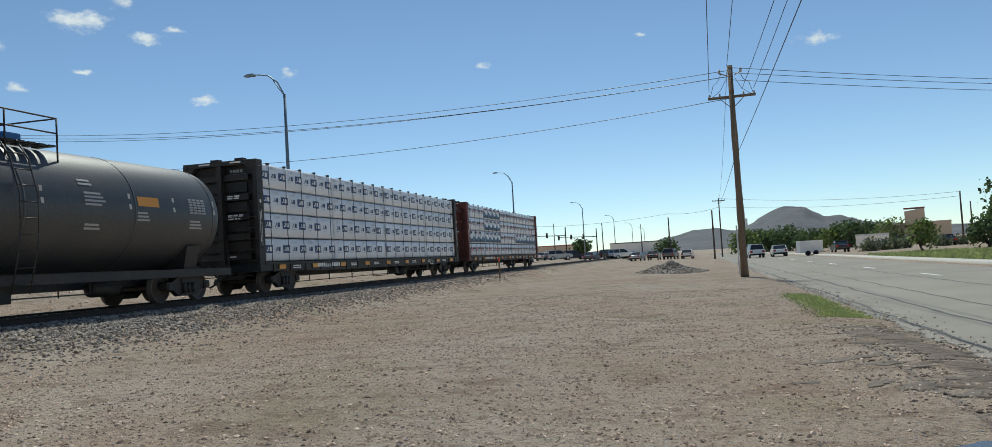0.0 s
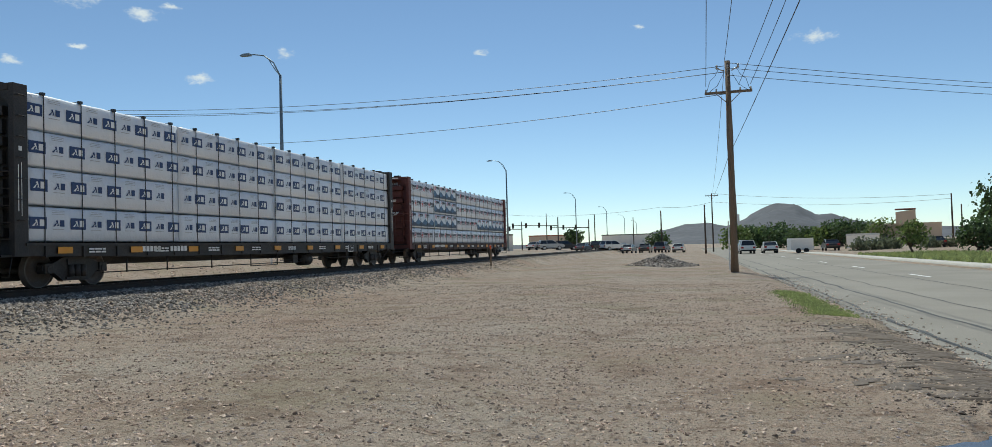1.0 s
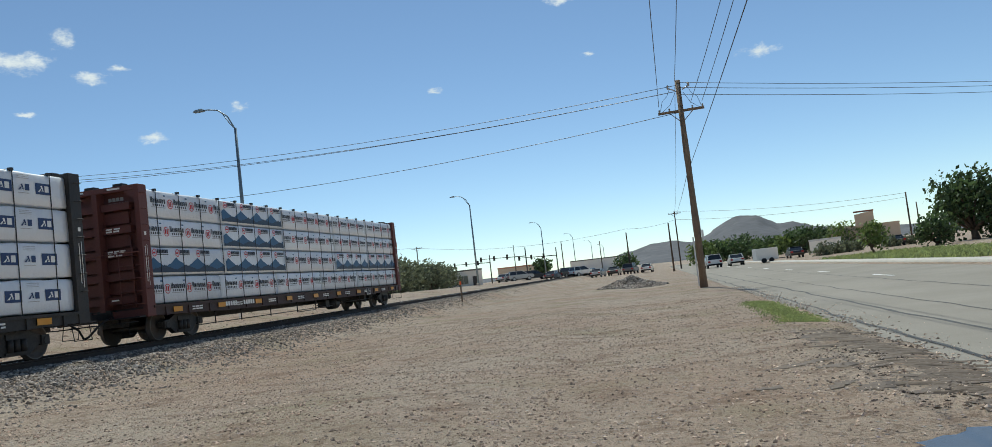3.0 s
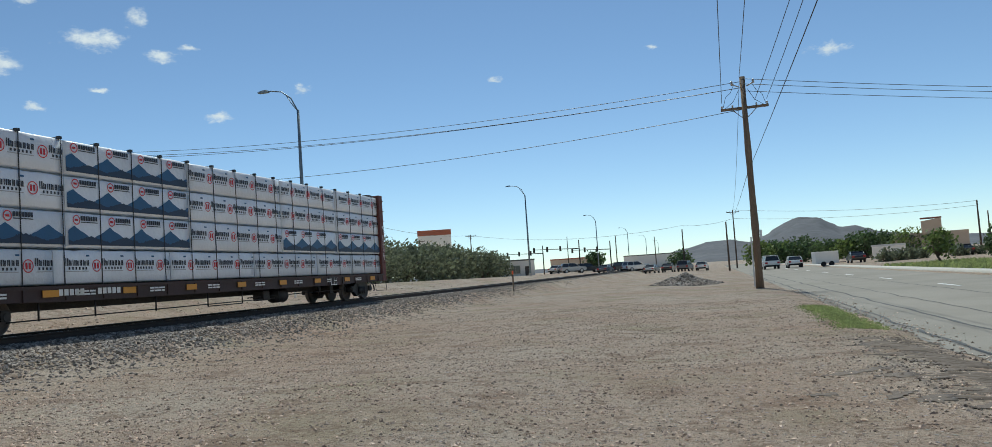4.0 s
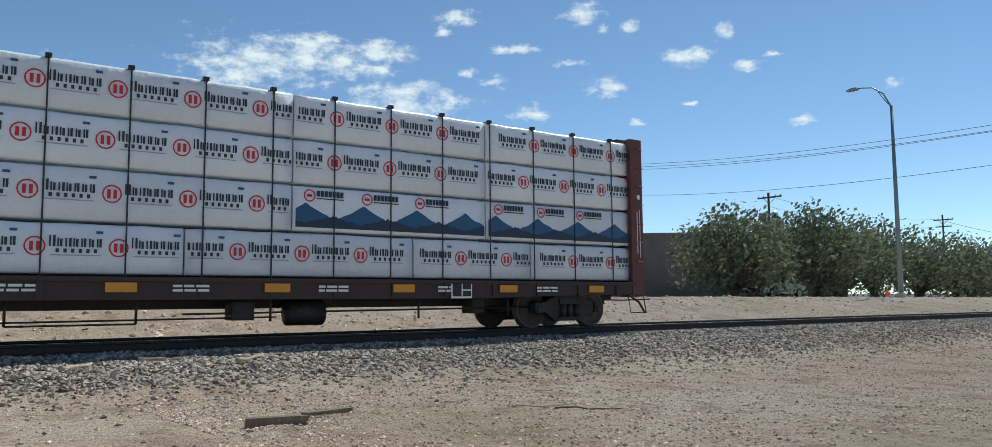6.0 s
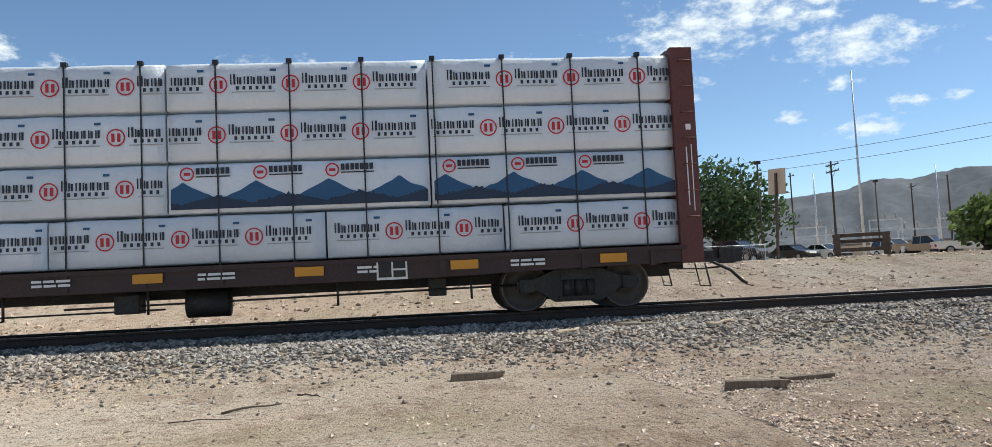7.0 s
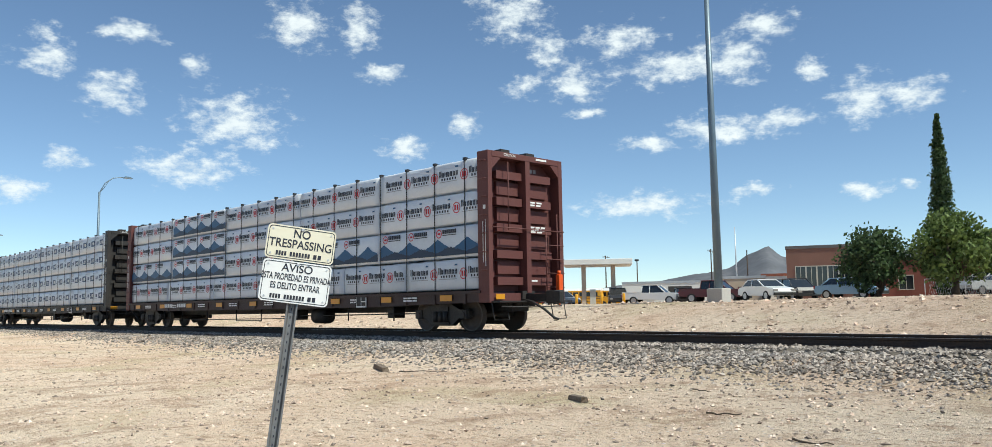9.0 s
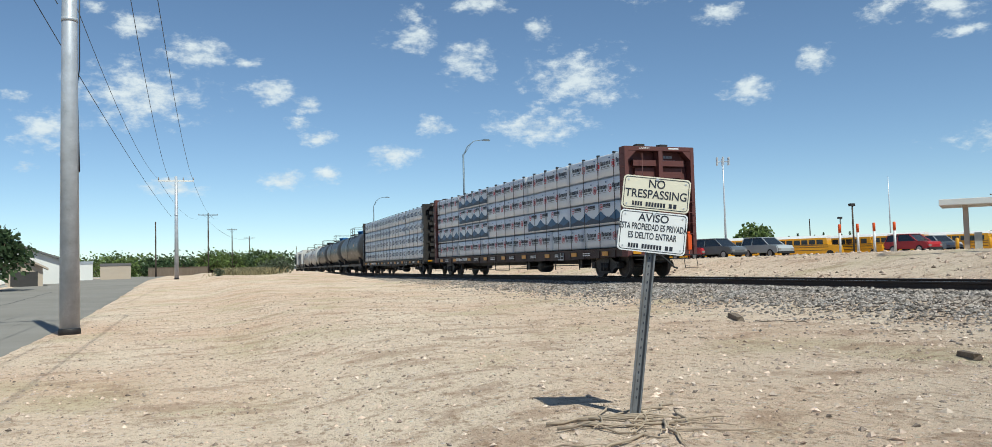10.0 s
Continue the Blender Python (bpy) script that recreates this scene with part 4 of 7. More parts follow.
    for k in range(5):
        plate(bm, 1.376, 4.2 + k * 0.16, 4.32 + k * 0.16, 0.8, 0.94)
        plate(bm, 1.376, 5.4 + k * 0.16, 5.52 + k * 0.16, 0.8, 0.94)
    tagged(part("sill_stencil", bm, "whitepaint", car), kind="stuff")
    bm = bmesh.new()
    for a in (L - 5.55,):
        box(bm, 1.37, 1.385, a, a + 0.5, 0.66, 1.0, 1)
        box(bm, 1.385, 1.39, a + 0.03, a + 0.24, 0.7, 0.96)
        box(bm, 1.385, 1.39, a + 0.27, a + 0.47, 0.84, 0.96)
        box(bm, 1.385, 1.39, a + 0.27, a + 0.47, 0.7, 0.81)
    part("data_panel", bm, ["blacksteel", "whitepaint"], car)
    # brake gear under the floor
    bm = bmesh.new()
    lathe(bm, [(L - 8.75, 0.0), (L - 8.7, 0.24), (L - 8.02, 0.24), (L - 8.0, 0.0)], 14, 'Y', (0.7, 0, 0.42))
    part("air_reservoir", bm, "blacksteel", car)
    bm = bmesh.new()
    box(bm, 0.6, 1.0, L - 9.8, L - 9.4, 0.3, 0.62, bevel=0.03)
    part("brake_valve", bm, "blacksteel", car)
    bm = bmesh.new()
    box(bm, 0.5, 0.9, L - 4.7, L - 4.4, 0.35, 0.66, bevel=0.02)
    part("slack_adjuster", bm, "blacksteel", car)
    bm = bmesh.new()
    tube(bm, (0.9, L - 3.0, 0.47), (0.9, L - 10.6, 0.42), 0.02, n=6)
    tube(bm, (0.95, L - 9.0, 0.35), (0.95, 3.2, 0.3), 0.017, n=6)
    for y in (4.0, 6.2, 9.2, 11.4, 13.2, 15.5, 17.7, 19.4):
        tube(bm, (1.2, L - y, 0.72), (1.2, L - y, 0.28), 0.022, n=6)
    tube(bm, (1.2, L - 11.4, 0.28), (1.2, L - 13.2, 0.28), 0.017, n=6)
    part("brake_rigging", bm, "blacksteel", car)
    bogie(car, 2.15, spin)
    bogie(car, L - 2.15, spin)
    for lv, (cuts, kinds) in enumerate(rows):
        bundle_row(car, lv, cuts, kinds)
    # straps with top corner blocks
    for k in range(19):
        y = 0.95 + k * (L - 1.9) / 18
        bm = bmesh.new()
        for s in (1, -1):
            a, b = sorted((s * 1.274, s * 1.284))
            box(bm, a, b, y - 0.012, y + 0.012, 1.0, 4.37)
            a, b = sorted((s * 1.2, s * 1.29))
            box(bm, a, b, y - 0.045, y + 0.045, 4.33, 4.395)
            a, b = sorted((s * 0.1, s * 1.21))
            box(bm, a, b, y - 0.02, y + 0.02, 4.375, 4.383)
        part("strap", bm, "strap", car)
    return car, spin


UP = [0.35, 4.6, 9.2, 14.35, 18.6, CARLEN - 0.35]
LOW = [0.35, 4.2, 8.3, 12.5, 16.85, 19.8, CARLEN - 0.35]
R, Hh, B = "ring", "hills", "box"
rows_last = [(LOW, [R] * 6), (UP, [Hh, Hh, R, Hh, Hh]), (UP, [R, Hh, R, R, R]), (UP, [R, Hh, R, R, R])]
APC = [0.35, 6.0, 11.6, 17.3, CARLEN - 0.35]
rows_blue = [(APC, [B] * 4)] * 4
last_car, last_spin = centerbeam("oxide-red flat car loaded with white-wrapped lumber bundles", "redsteel", "brownsill", rows_last, 3, 0)
bm = bmesh.new()
box(bm, -0.95, -0.8, CARLEN + 0.2, CARLEN + 0.32, 0.9, 1.42, bevel=0.02)
tube(bm, (-0.87, CARLEN + 0.26, 1.42), (-0.87, CARLEN + 0.26, 1.52), 0.05, n=10)
tube(bm, (-0.87, CARLEN + 0.26, 0.6), (-0.87, CARLEN + 0.26, 0.92), 0.02, n=6)
part("end_marker", bm, "orange", last_car, "orange end-of-train marker box")
blue_car, blue_spin = centerbeam("dark steel flat car with blue-printed white lumber bundles", "blacksteel", "blacksteel", rows_blue, 40, 0)


def tank_car(shell_mat, label, fittings):
    """A tank car; local y runs from the front end (0) to the rear."""
    car = thing("tank_car", Matrix(), label, "freight car", "train cars")
    spin = []
    L, r, zc = 16.4, 1.5, 2.42
    bm = bmesh.new()
    prof = [(0.3, 0.02), (0.32, 0.5), (0.4, 0.95), (0.58, 1.3), (0.85, 1.47), (1.1, r)] + [(1.1 + k * (L - 2.2) / 8, r) for k in range(1, 9)]
    prof += [(L - 0.85, 1.47), (L - 0.58, 1.3), (L - 0.4, 0.95), (L - 0.32, 0.5), (L - 0.3, 0.02)]
    lathe(bm, prof, 40, 'Y', (0, 0, zc))
    part("tank_shell", bm, shell_mat, car)
    for y in (1.15, 4.6, 8.2, 11.8, L - 1.15):
        bm = bmesh.new()
        lathe(bm, [(y - 0.03, r), (y - 0.03, r + 0.007), (y + 0.03, r + 0.007), (y + 0.03, r)], 40, 'Y', (0, 0, zc))
        part("weld_band", bm, shell_mat, car)
    bm = bmesh.new()
    for s in (-1, 1):
        a, b = sorted((s * 1.05, s * 1.3))
        box(bm, a, b, 0.0, L, 0.78, 0.86)
        a, b = sorted((s * 1.28, s * 1.31))
        box(bm, a, b, 0.0, L, 0.68, 0.9)
    box(bm, -1.3, 1.3, 0, 0.7, 0.68, 0.86)
    box(bm, -1.3, 1.3, L - 0.7, L, 0.68, 0.86)
    box(bm, -0.28, 0.28, 0, L, 0.5, 0.95)
    part("underframe", bm, "blacksteel", car)
    for y in (1.9, L - 1.9):
        bm = bmesh.new()
        prism(bm, [(-1.15, 0.86), (1.15, 0.86), (1.3, 1.55), (0.9, 1.25), (0, 1.0), (-0.9, 1.25), (-1.3, 1.55)], y - 0.3, y + 0.3, 'Y')
        part("saddle", bm, "blacksteel", car)
    bm = bmesh.new()
    lathe(bm, [(3.85, 0.5), (4.1, 0.5), (4.12, 0.56), (4.2, 0.56), (4.24, 0.3)], 20, 'Z', (0, L / 2, 0))
    box(bm, -0.25, 0.25, L / 2 + 0.8, L / 2 + 1.3, 3.85, 4.2, bevel=0.03)
    part("manway", bm, fittings, car)
    bm = bmesh.new()
    for s in (-1, 1):
        for e in (-1.5, 0, 1.5):
            tube(bm, (s * 1.05, L / 2 + e, 3.4), (s * 1.05, L / 2 + e, 4.5), 0.022, n=6)
        for z in (4.15, 4.5):
            tube(bm, (s * 1.05, L / 2 - 1.5, z), (s * 1.05, L / 2 + 1.5, z), 0.02, n=6)
    for e in (-1.5, 1.5):
        tube(bm, (-1.05, L / 2 + e, 4.5), (1.05, L / 2 + e, 4.5), 0.02, n=6)
    part("railing", bm, "blacksteel", car)
    bm = bmesh.new()
    for s in (-1, 1):
        a, b = sorted((s * 0.6, s * 1.1))
        for k in range(10):
            box(bm, a, b, L / 2 - 1.5 + k * 0.3, L / 2 - 1.3 + k * 0.3, 3.82, 3.86)
    part("platform", bm, "blacksteel", car)
    bm = bmesh.new()
    for y in (L / 2 - 0.25, L / 2 + 0.25):
        pipe(bm, [(1.32, y, 0.5), (1.6, y, 1.6), (1.62, y, 2.6), (1.4, y, 3.4), (1.1, y, 3.85)], 0.018)
    for k in range(9):
        z = 0.7 + k * 0.35
        xx = 1.36 + min(z - 0.5, 1.1) * 0.22 - max(z - 2.6, 0) * 0.28
        tube(bm, (xx, L / 2 - 0.25, z), (xx, L / 2 + 0.25, z), 0.014, n=6)
    part("ladder", bm, "blacksteel", car)

    def skin(bm, y0, y1, z0, z1, mi=0):
        """A patch that follows the shell on the +x side."""
        vs = []
        for z in (z0, z1):
            xx = math.sqrt(max((r + 0.008) ** 2 - (z - zc) ** 2, 0))
            vs.append([bm.verts.new((xx, y, z)) for y in (y0, y1)])
        bm.faces.new((vs[0][0], vs[0][1], vs[1][1], vs[1][0])).material_index = mi
    for y in (3.4, 5.2, 8.7, 11.6, 13.4, 15.3):
        bm = bmesh.new()
        skin(bm, y - 0.045, y + 0.045, 2.45, 2.85)
        part("reflector_strip", bm, "trim", car)
    bm = bmesh.new()
    skin(bm, 11.9, 12.75, 2.55, 2.8)
    part("caution_panel", bm, "reflect", car, "yellow panel")
    bm = bmesh.new()
    for y0, w, z, n in ((9.9, 0.5, 3.05, 2), (10.0, 0.7, 2.75, 4), (10.0, 0.6, 2.0, 2), (11.85, 0.5, 2.35, 3), (14.1, 0.6, 2.2, 3), (2.0, 0.7, 2.7, 4), (5.6, 0.8, 2.6, 5)):
        for k in range(n):
            skin(bm, y0, y0 + w * (0.8 + 0.2 * ((k * 7) % 3) / 2), z - k * 0.09, z - k * 0.09 + 0.05)
    for k in range(6):
        for j in range(4):
            skin(bm, 14.1 + j * 0.2, 14.26 + j * 0.2, 2.82 - k * 0.075, 2.87 - k * 0.075)
    tagged(part("stencilling", bm, "greypaint", car), kind="stuff")
    for y in (0.1, L - 0.1):
        for s in (-1, 1):
            bm = bmesh.new()
            pipe(bm, [(s * 1.3, y, 0.86), (s * 1.3, y, 1.75), (s * 0.35, y, 1.75), (s * 0.35, y, 0.86)], 0.016)
            part("end_rail", bm, "blacksteel", car)
    for s in (-1, 1):
        for y in (6.0, 7.0, 9.4, 10.4):
            bm = bmesh.new()
            tube(bm, (s * 1.2, y, 0.7), (s * 1.2, y, 0.35), 0.018, n=6)
            part("hanger", bm, "blacksteel", car)
        bm = bmesh.new()
        tube(bm, (s * 1.2, 6.0, 0.4), (s * 1.2, 10.4, 0.4), 0.018, n=6)
        part("brake_rod", bm, "blacksteel", car)
    bm = bmesh.new()
    box(bm, 0.4, 0.9, 7.7, 8.4, 0.3, 0.7, bevel=0.03)
    part("brake_valve", bm, "blacksteel", car)
    bm = bmesh.new()
    lathe(bm, [(11.0, 0.0), (11.02, 0.2), (11.9, 0.2), (11.92, 0.0)], 12, 'Y', (0.7, 0, 0.5))
    part("air_reservoir", bm, "blacksteel", car)
    coupler(car, 0, -1)
    coupler(car, L, 1)
    bogie(car, 1.9, spin)
    bogie(car, L - 1.9, spin)
    return car, spin


def hopper_car(label):
    car = thing("covered_hopper", Matrix(), label, "freight car", "train cars")
    spin = []
    L = 16.0
    bm = bmesh.new()
    prism(bm, [(-1.5, 1.5), (1.5, 1.5), (1.55, 3.9), (1.2, 4.35), (-1.2, 4.35), (-1.55, 3.9)], 1.6, L - 1.6, 'Y')
    part("body", bm, "whitecar", car)
    for k in range(13):
        bm = bmesh.new()
        y = 1.7 + k * (L - 3.4) / 12
        for s in (-1, 1):
            a, b = sorted((s * 1.5, s * 1.62))
            box(bm, a, b, y - 0.05, y + 0.05, 1.5, 3.9)
        part("rib", bm, "whitecar", car)
    for k in range(3):
        bm = bmesh.new()
        y = 2.4 + k * 4.1
        prism(bm, [(y, 1.5), (y + 3.0, 1.5), (y + 1.9, 0.5), (y + 1.1, 0.5)], -1.2, 1.2, 'X')
        part("hopper_bay", bm, "whitecar", car)
    bm = bmesh.new()
    box(bm, -1.4, 1.4, 0, L, 0.75, 0.95)
    box(bm, -0.3, 0.3, 0, L, 0.5, 0.95)
    for y in (0.6, L - 0.6):
        for s in (-1, 1):
            tube(bm, (s * 1.3, y, 0.9), (s * 1.1, y + (1.2 if y < 5 else -1.2), 4.0), 0.05, n=6)
    part("underframe", bm, "blacksteel", car)
    coupler(car, 0, -1)
    coupler(car, L, 1)
    bogie(car, 1.5, spin)
    bogie(car, L - 1.5, spin)
    return car, spin


MORE_CARS = []
offset = 50.5
for k in range(3):
    c, sp = tank_car("tank", "dusty black tank car with white stencilling", "bluevalve" if k < 2 else "blacksteel")
    MORE_CARS.append((c, offset, 16.4, sp if k == 0 else []))
    offset += 18.4
for k in range(2):
    c, sp = tank_car("whitecar", "weathered white tank car", "whitecar")
    MORE_CARS.append((c, offset, 16.4, []))
    offset += 18.4
for k in range(2):
    c, sp = hopper_car("grey-white covered hopper car")
    MORE_CARS.append((c, offset, 16.0, []))
    offset += 18.0


# ---- beside the track: poles, wires, sign, litter ----
def at(az, d):
    v = compass(az, 0, d)
    return v.x, v.y


def wood_pole(az_or_xy, height, arms, label, mat="darkwood", r=0.16, insul=True, yaw=0.0):
    x, y = az_or_xy
    p = thing("utility_pole", pose(x, y, gz(x, y) - 0.1, 0, 0, yaw), label, "utility pole", "utility poles")
    bm = bmesh.new()
    pipe(bm, [(0, 0, 0), (0.01, 0, height * 0.3), (0.0, 0.01, height * 0.65), (0, 0, height)], [r, r * 0.92, r * 0.8, r * 0.66], 12)
    part("pole", bm, mat, p)
    for z, w in arms:
        bm = bmesh.new()
        box(bm, -w / 2, w / 2, r * 0.6, r * 0.6 + 0.1, z - 0.06, z + 0.06)
        if w > 1.8:
            tube(bm, (-w * 0.28, r * 0.7, z), (0, r * 0.7, z - 0.6), 0.02, n=5)
            tube(bm, (w * 0.28, r * 0.7, z), (0, r * 0.7, z - 0.6), 0.02, n=5)
        part("crossarm", bm, mat, p)
        if insul:
            for u in (-0.47, -0.25, 0.25, 0.47):
                bm = bmesh.new()
                lathe(bm, [(z + 0.06, 0.02), (z + 0.08, 0.05), (z + 0.12, 0.03), (z + 0.15, 0.05), (z + 0.2, 0.03)], 8, 'Z', (u * w, r * 0.6 + 0.05, 0))
                part("insulator", bm, "porcelain", p)
    return p


main = wood_pole((2.28, 42.0), 10.4, [(8.9, 2.25)], "tall brown wooden utility pole with one crossarm", "wood", 0.2, yaw=-4)
bm = bmesh.new()
for s in (-1, 0, 1):
    tube(bm, (0.18 * s, -0.1, 9.6 + 0.3 * abs(s)), (0.5 * s, -0.1, 10.05), 0.03, n=6)
    lathe(bm, [(10.0, 0.03), (10.05, 0.07), (10.1, 0.04), (10.15, 0.07), (10.22, 0.03)], 8, 'Z', (0.5 * s, -0.1, 0))
part("top_insulator", bm, "porcelain", main)
bm = bmesh.new()
for s in (-1, 1):
    pipe(bm, [(s * 1.0, 0.1, 9.0), (s * 0.85, 0.1, 9.5), (s * 0.6, 0.05, 9.7), (s * 0.4, 0, 10.1)], 0.012, 5)
    pipe(bm, [(s * 0.9, 0.1, 8.95), (s * 0.5, 0.1, 9.25), (s * 0.2, 0.05, 9.8)], 0.012, 5)
part("jumper", bm, "wire", main)
bm = bmesh.new()
box(bm, 0.19, 0.3, -0.15, 0.15, 2.5, 2.9)
box(bm, -0.26, -0.19, -0.03, 0.03, 0.2, 2.6)
part("meter_box", bm, "galv", main)

POLES_N = [((4.3, 150), 10.3, [(9.9, 2.2)]), ((2.4, 118), 6.8, []), ((-4.2, 140), 7.0, []), (at(-15.8, 130), 7.4, []), (at(-16.3, 150), 6.5, []),
           (at(6.2, 190), 8.0, []), (at(9.5, 230), 10, []), (at(3.6, 210), 8, []), (at(24.7, 110), 10.0, [(9.4, 2.2), (8.6, 1.8)]),
           (at(16.1, 170), 9.2, [(8.9, 2.2)]), (at(19.6, 180), 9.4, [(9.0, 2.2)]), (at(48.95, 84), 14.0, [(13.6, 2.6), (12.2, 2.2)]), (at(61.5, 95), 10.6, [(10.2, 2.6), (9.5, 2.6)]),
           (at(64, 130), 13.5, [(13, 1.8)]), (at(66.3, 140), 12.5, [(12.2, 2.0)]), (at(57, 140), 11.5, [(11, 2.0)]), (at(55, 120), 10.5, []),
           (at(82.5, 66), 8.8, [(8.4, 2.0)]), (at(81.7, 72), 7.0, []), (at(97, 95), 9.5, []), (at(85.4, 85), 6.0, [])]
for xy, h, arms in POLES_N:
    wood_pole(xy, h, arms, "dark weathered wooden utility pole", "darkwood", 0.15)
POLES_S = [((-3.7, -150), 10.3, [(10.0, 3.2)]), (at(177.1, 190), 9.6, [(9.3, 2.0)]), (at(176, 240), 9.8, [(9.3, 3.0)]), ((4.6, -150), 9.3, []),
           (at(173, 230), 7, []), (at(121.5, 150), 10, [(9.6, 2.4)]), (at(119.2, 150), 9.5, []), (at(128.5, 160), 10, [(9.7, 2)]), (at(147.5, 160), 8.5, []),
           (at(138.8, 180), 8.0, [])]
for xy, h, arms in POLES_S:
    wood_pole(xy, h, arms, "dark weathered wooden utility pole", "darkwood", 0.15)
# transformer drums on the pole beside the shrub row
tp = wood_pole(at(34.75, 76), 9.3, [(8.9, 2.4)], "wooden pole with grey transformer drums", "darkwood", 0.16)
for s in (-0.5, 0.5):
    bm = bmesh.new()
    lathe(bm, [(6.6, 0.05), (6.62, 0.28), (7.5, 0.28), (7.55, 0.2), (7.7, 0.05)], 14, 'Z', (s, 0.1, 0))
    part("transformer", bm, "galv", tp)


def steel_pole(x, y, height, r, label, arm=0.0, arm_mat="galv"):
    p = thing("steel_pole", pose(x, y, gz(x, y) - 0.05), label, "utility pole", "steel poles")
    bm = bmesh.new()
    pipe(bm, [(0, 0, 0), (0, 0, height * 0.5), (0, 0, height)], [r, r * 0.82, r * 0.62], 20)
    part("shaft", bm, "galv", p)
    bm = bmesh.new()
    lathe(bm, [(0.0, r + 0.02), (0.17, r + 0.018), (0.19, r + 0.006)], 20, 'Z')
    part("base_collar", bm, "blacksteel", p, "dark painted band at the pole's foot")
    bm = bmesh.new()
    lathe(bm, [(height * 0.62, r * 0.82), (height * 0.62 + 0.1, r * 0.82)], 20, 'Z')
    part("band", bm, "galv", p)
    if arm:
        bm = bmesh.new()
        box(bm, -arm / 2, arm / 2, -0.06, 0.06, height - 0.5, height - 0.36)
        part("crossarm", bm, "whitepaint", p)
        for u in (-0.48, -0.2, 0.2, 0.48):
            bm = bmesh.new()
            lathe(bm, [(height - 0.36, 0.03), (height - 0.3, 0.07), (height - 0.22, 0.05), (height - 0.1, 0.03)], 8, 'Z', (u * arm, 0, 0))
            part("insulator", bm, "porcelain", p)
    return p


mp_ = steel_pole(2.78, -23.1, 12.6, 0.235, "thick galvanised steel pole at the road's edge")
bm = bmesh.new()
box(bm, -2.8, 1.4, -0.06, 0.06, 12.1, 12.24)
part("crossarm", bm, "galv", mp_)
steel_pole(0.82, -84.0, 9.75, 0.2, "galvanised steel pole with a white crossarm", 3.2)
bm = bmesh.new()
pipe(bm, [(2.55, -23.1, 9.5), (2.56, -23.1, 6.6), (2.62, -23.2, 6.0), (2.56, -23.1, 4.0)], 0.02, 5)
solid("ground_wire", bm, "wire", Matrix(), "thin dark cable down the steel pole", "cable")


def wire(a, b, sag, r=0.013, label="thin dark overhead power line"):
    a, b = Vector(a), Vector(b)
    bm = bmesh.new()
    n = 22
    pipe(bm, [a.lerp(b, k / n) - Vector((0, 0, 4 * sag * (k / n) * (1 - k / n))) for k in range(n + 1)], r, 4)
    solid("power_line", bm, "wire", Matrix(), label, "power line", "power lines", )


for ax_, az_, bx_, bz_, drop in ((1.23, 9.1, 0.05, 12.25, 0.9), (2.15, 10.3, 1.0, 12.25, 0.9), (2.78, 9.1, 4.0, 12.25, 0.9), (3.33, 9.1, 3.95, 12.25, 0.9), (2.42, 6.1, 3.05, 8.2, 0.3)):
    wire((ax_, 42, az_), (bx_, -23.1, bz_), drop)
for ax_, az_, bx_, bz_, drop in ((2.35, 10.2, 4.0, 12.25, 1.4), (1.4, 10.2, 1.95, 12.25, 1.4), (-0.7, 10.2, 1.25, 12.25, 1.4), (1.2, 6.6, 3.7, 8.5, 0.4)):
    wire((bx_, -23.1, bz_), (ax_, -84, az_), drop)
for u in (-1.5, 1.5):
    wire((0.82 + u, -84, 10.1), (-3.7 + u, -150, 10.4), 1.2, 0.014)
hx, hy = at(48.95, 84)
for u, z in ((-1.1, 0.0), (-0.3, 0.35), (0.5, 0.1)):
    wire((2.28, 42 + u * 0.3, 9.7 + z * 1.0), (hx + u, hy, gz(hx, hy) + 13.3 + z * 1.2), 1.6, 0.014)
wire((2.28, 42, 8.7), (hx, hy, gz(hx, hy) + 10.9), 1.9, 0.014)
for dz in (0, 0.35, 0.6):
    wire((2.28, 42, 9.6 + dz), (52, 74, 10.2 + dz * 1.2), 0.6, 0.014)
wire((2.13, 42, 10.0), (4.3, 150, 10.0), 1.2, 0.012)
wire((2.2, 42, 5.7), (4.3, 150, 9.3), 0.4, 0.014)
ex, ey = at(24.7, 110)
wire((hx, hy, gz(hx, hy) + 11.8), (hx - 40, hy - 45, 13), 1.2, 0.02)
wire((hx, hy, gz(hx, hy) + 10.6), (hx - 40, hy - 45, 12), 1.2, 0.02)
px, py = at(34.75, 76)
for dz in (0, -0.9):
    wire((px, py, gz(px, py) + 8.9 + dz), (ex, ey, gz(ex, ey) + 9.4 + dz), 0.8, 0.014)
ex2, ey2 = at(16.1, 170)
wire((ex, ey, gz(ex, ey) + 9.2), (ex2, ey2, gz(ex2, ey2) + 9.0), 1.0, 0.02)
wire((ex2, ey2, 10), (-4.2, 140, 7.6), 1.5, 0.02)
wire((-4.2, 140, 7.6), (4.3, 150, 8.6), 0.4, 0.02)
ax, ay = at(-15.8, 130)
wire((4.3, 150, 10.1), (ax, ay, 7.2), 0.7, 0.02)
wire((4.3, 150, 8.6), (ax, ay, 6.6), 0.7, 0.02)
wire((-3.7, -150, 10), at(176, 240) + (10.4,), 1.5, 0.02)


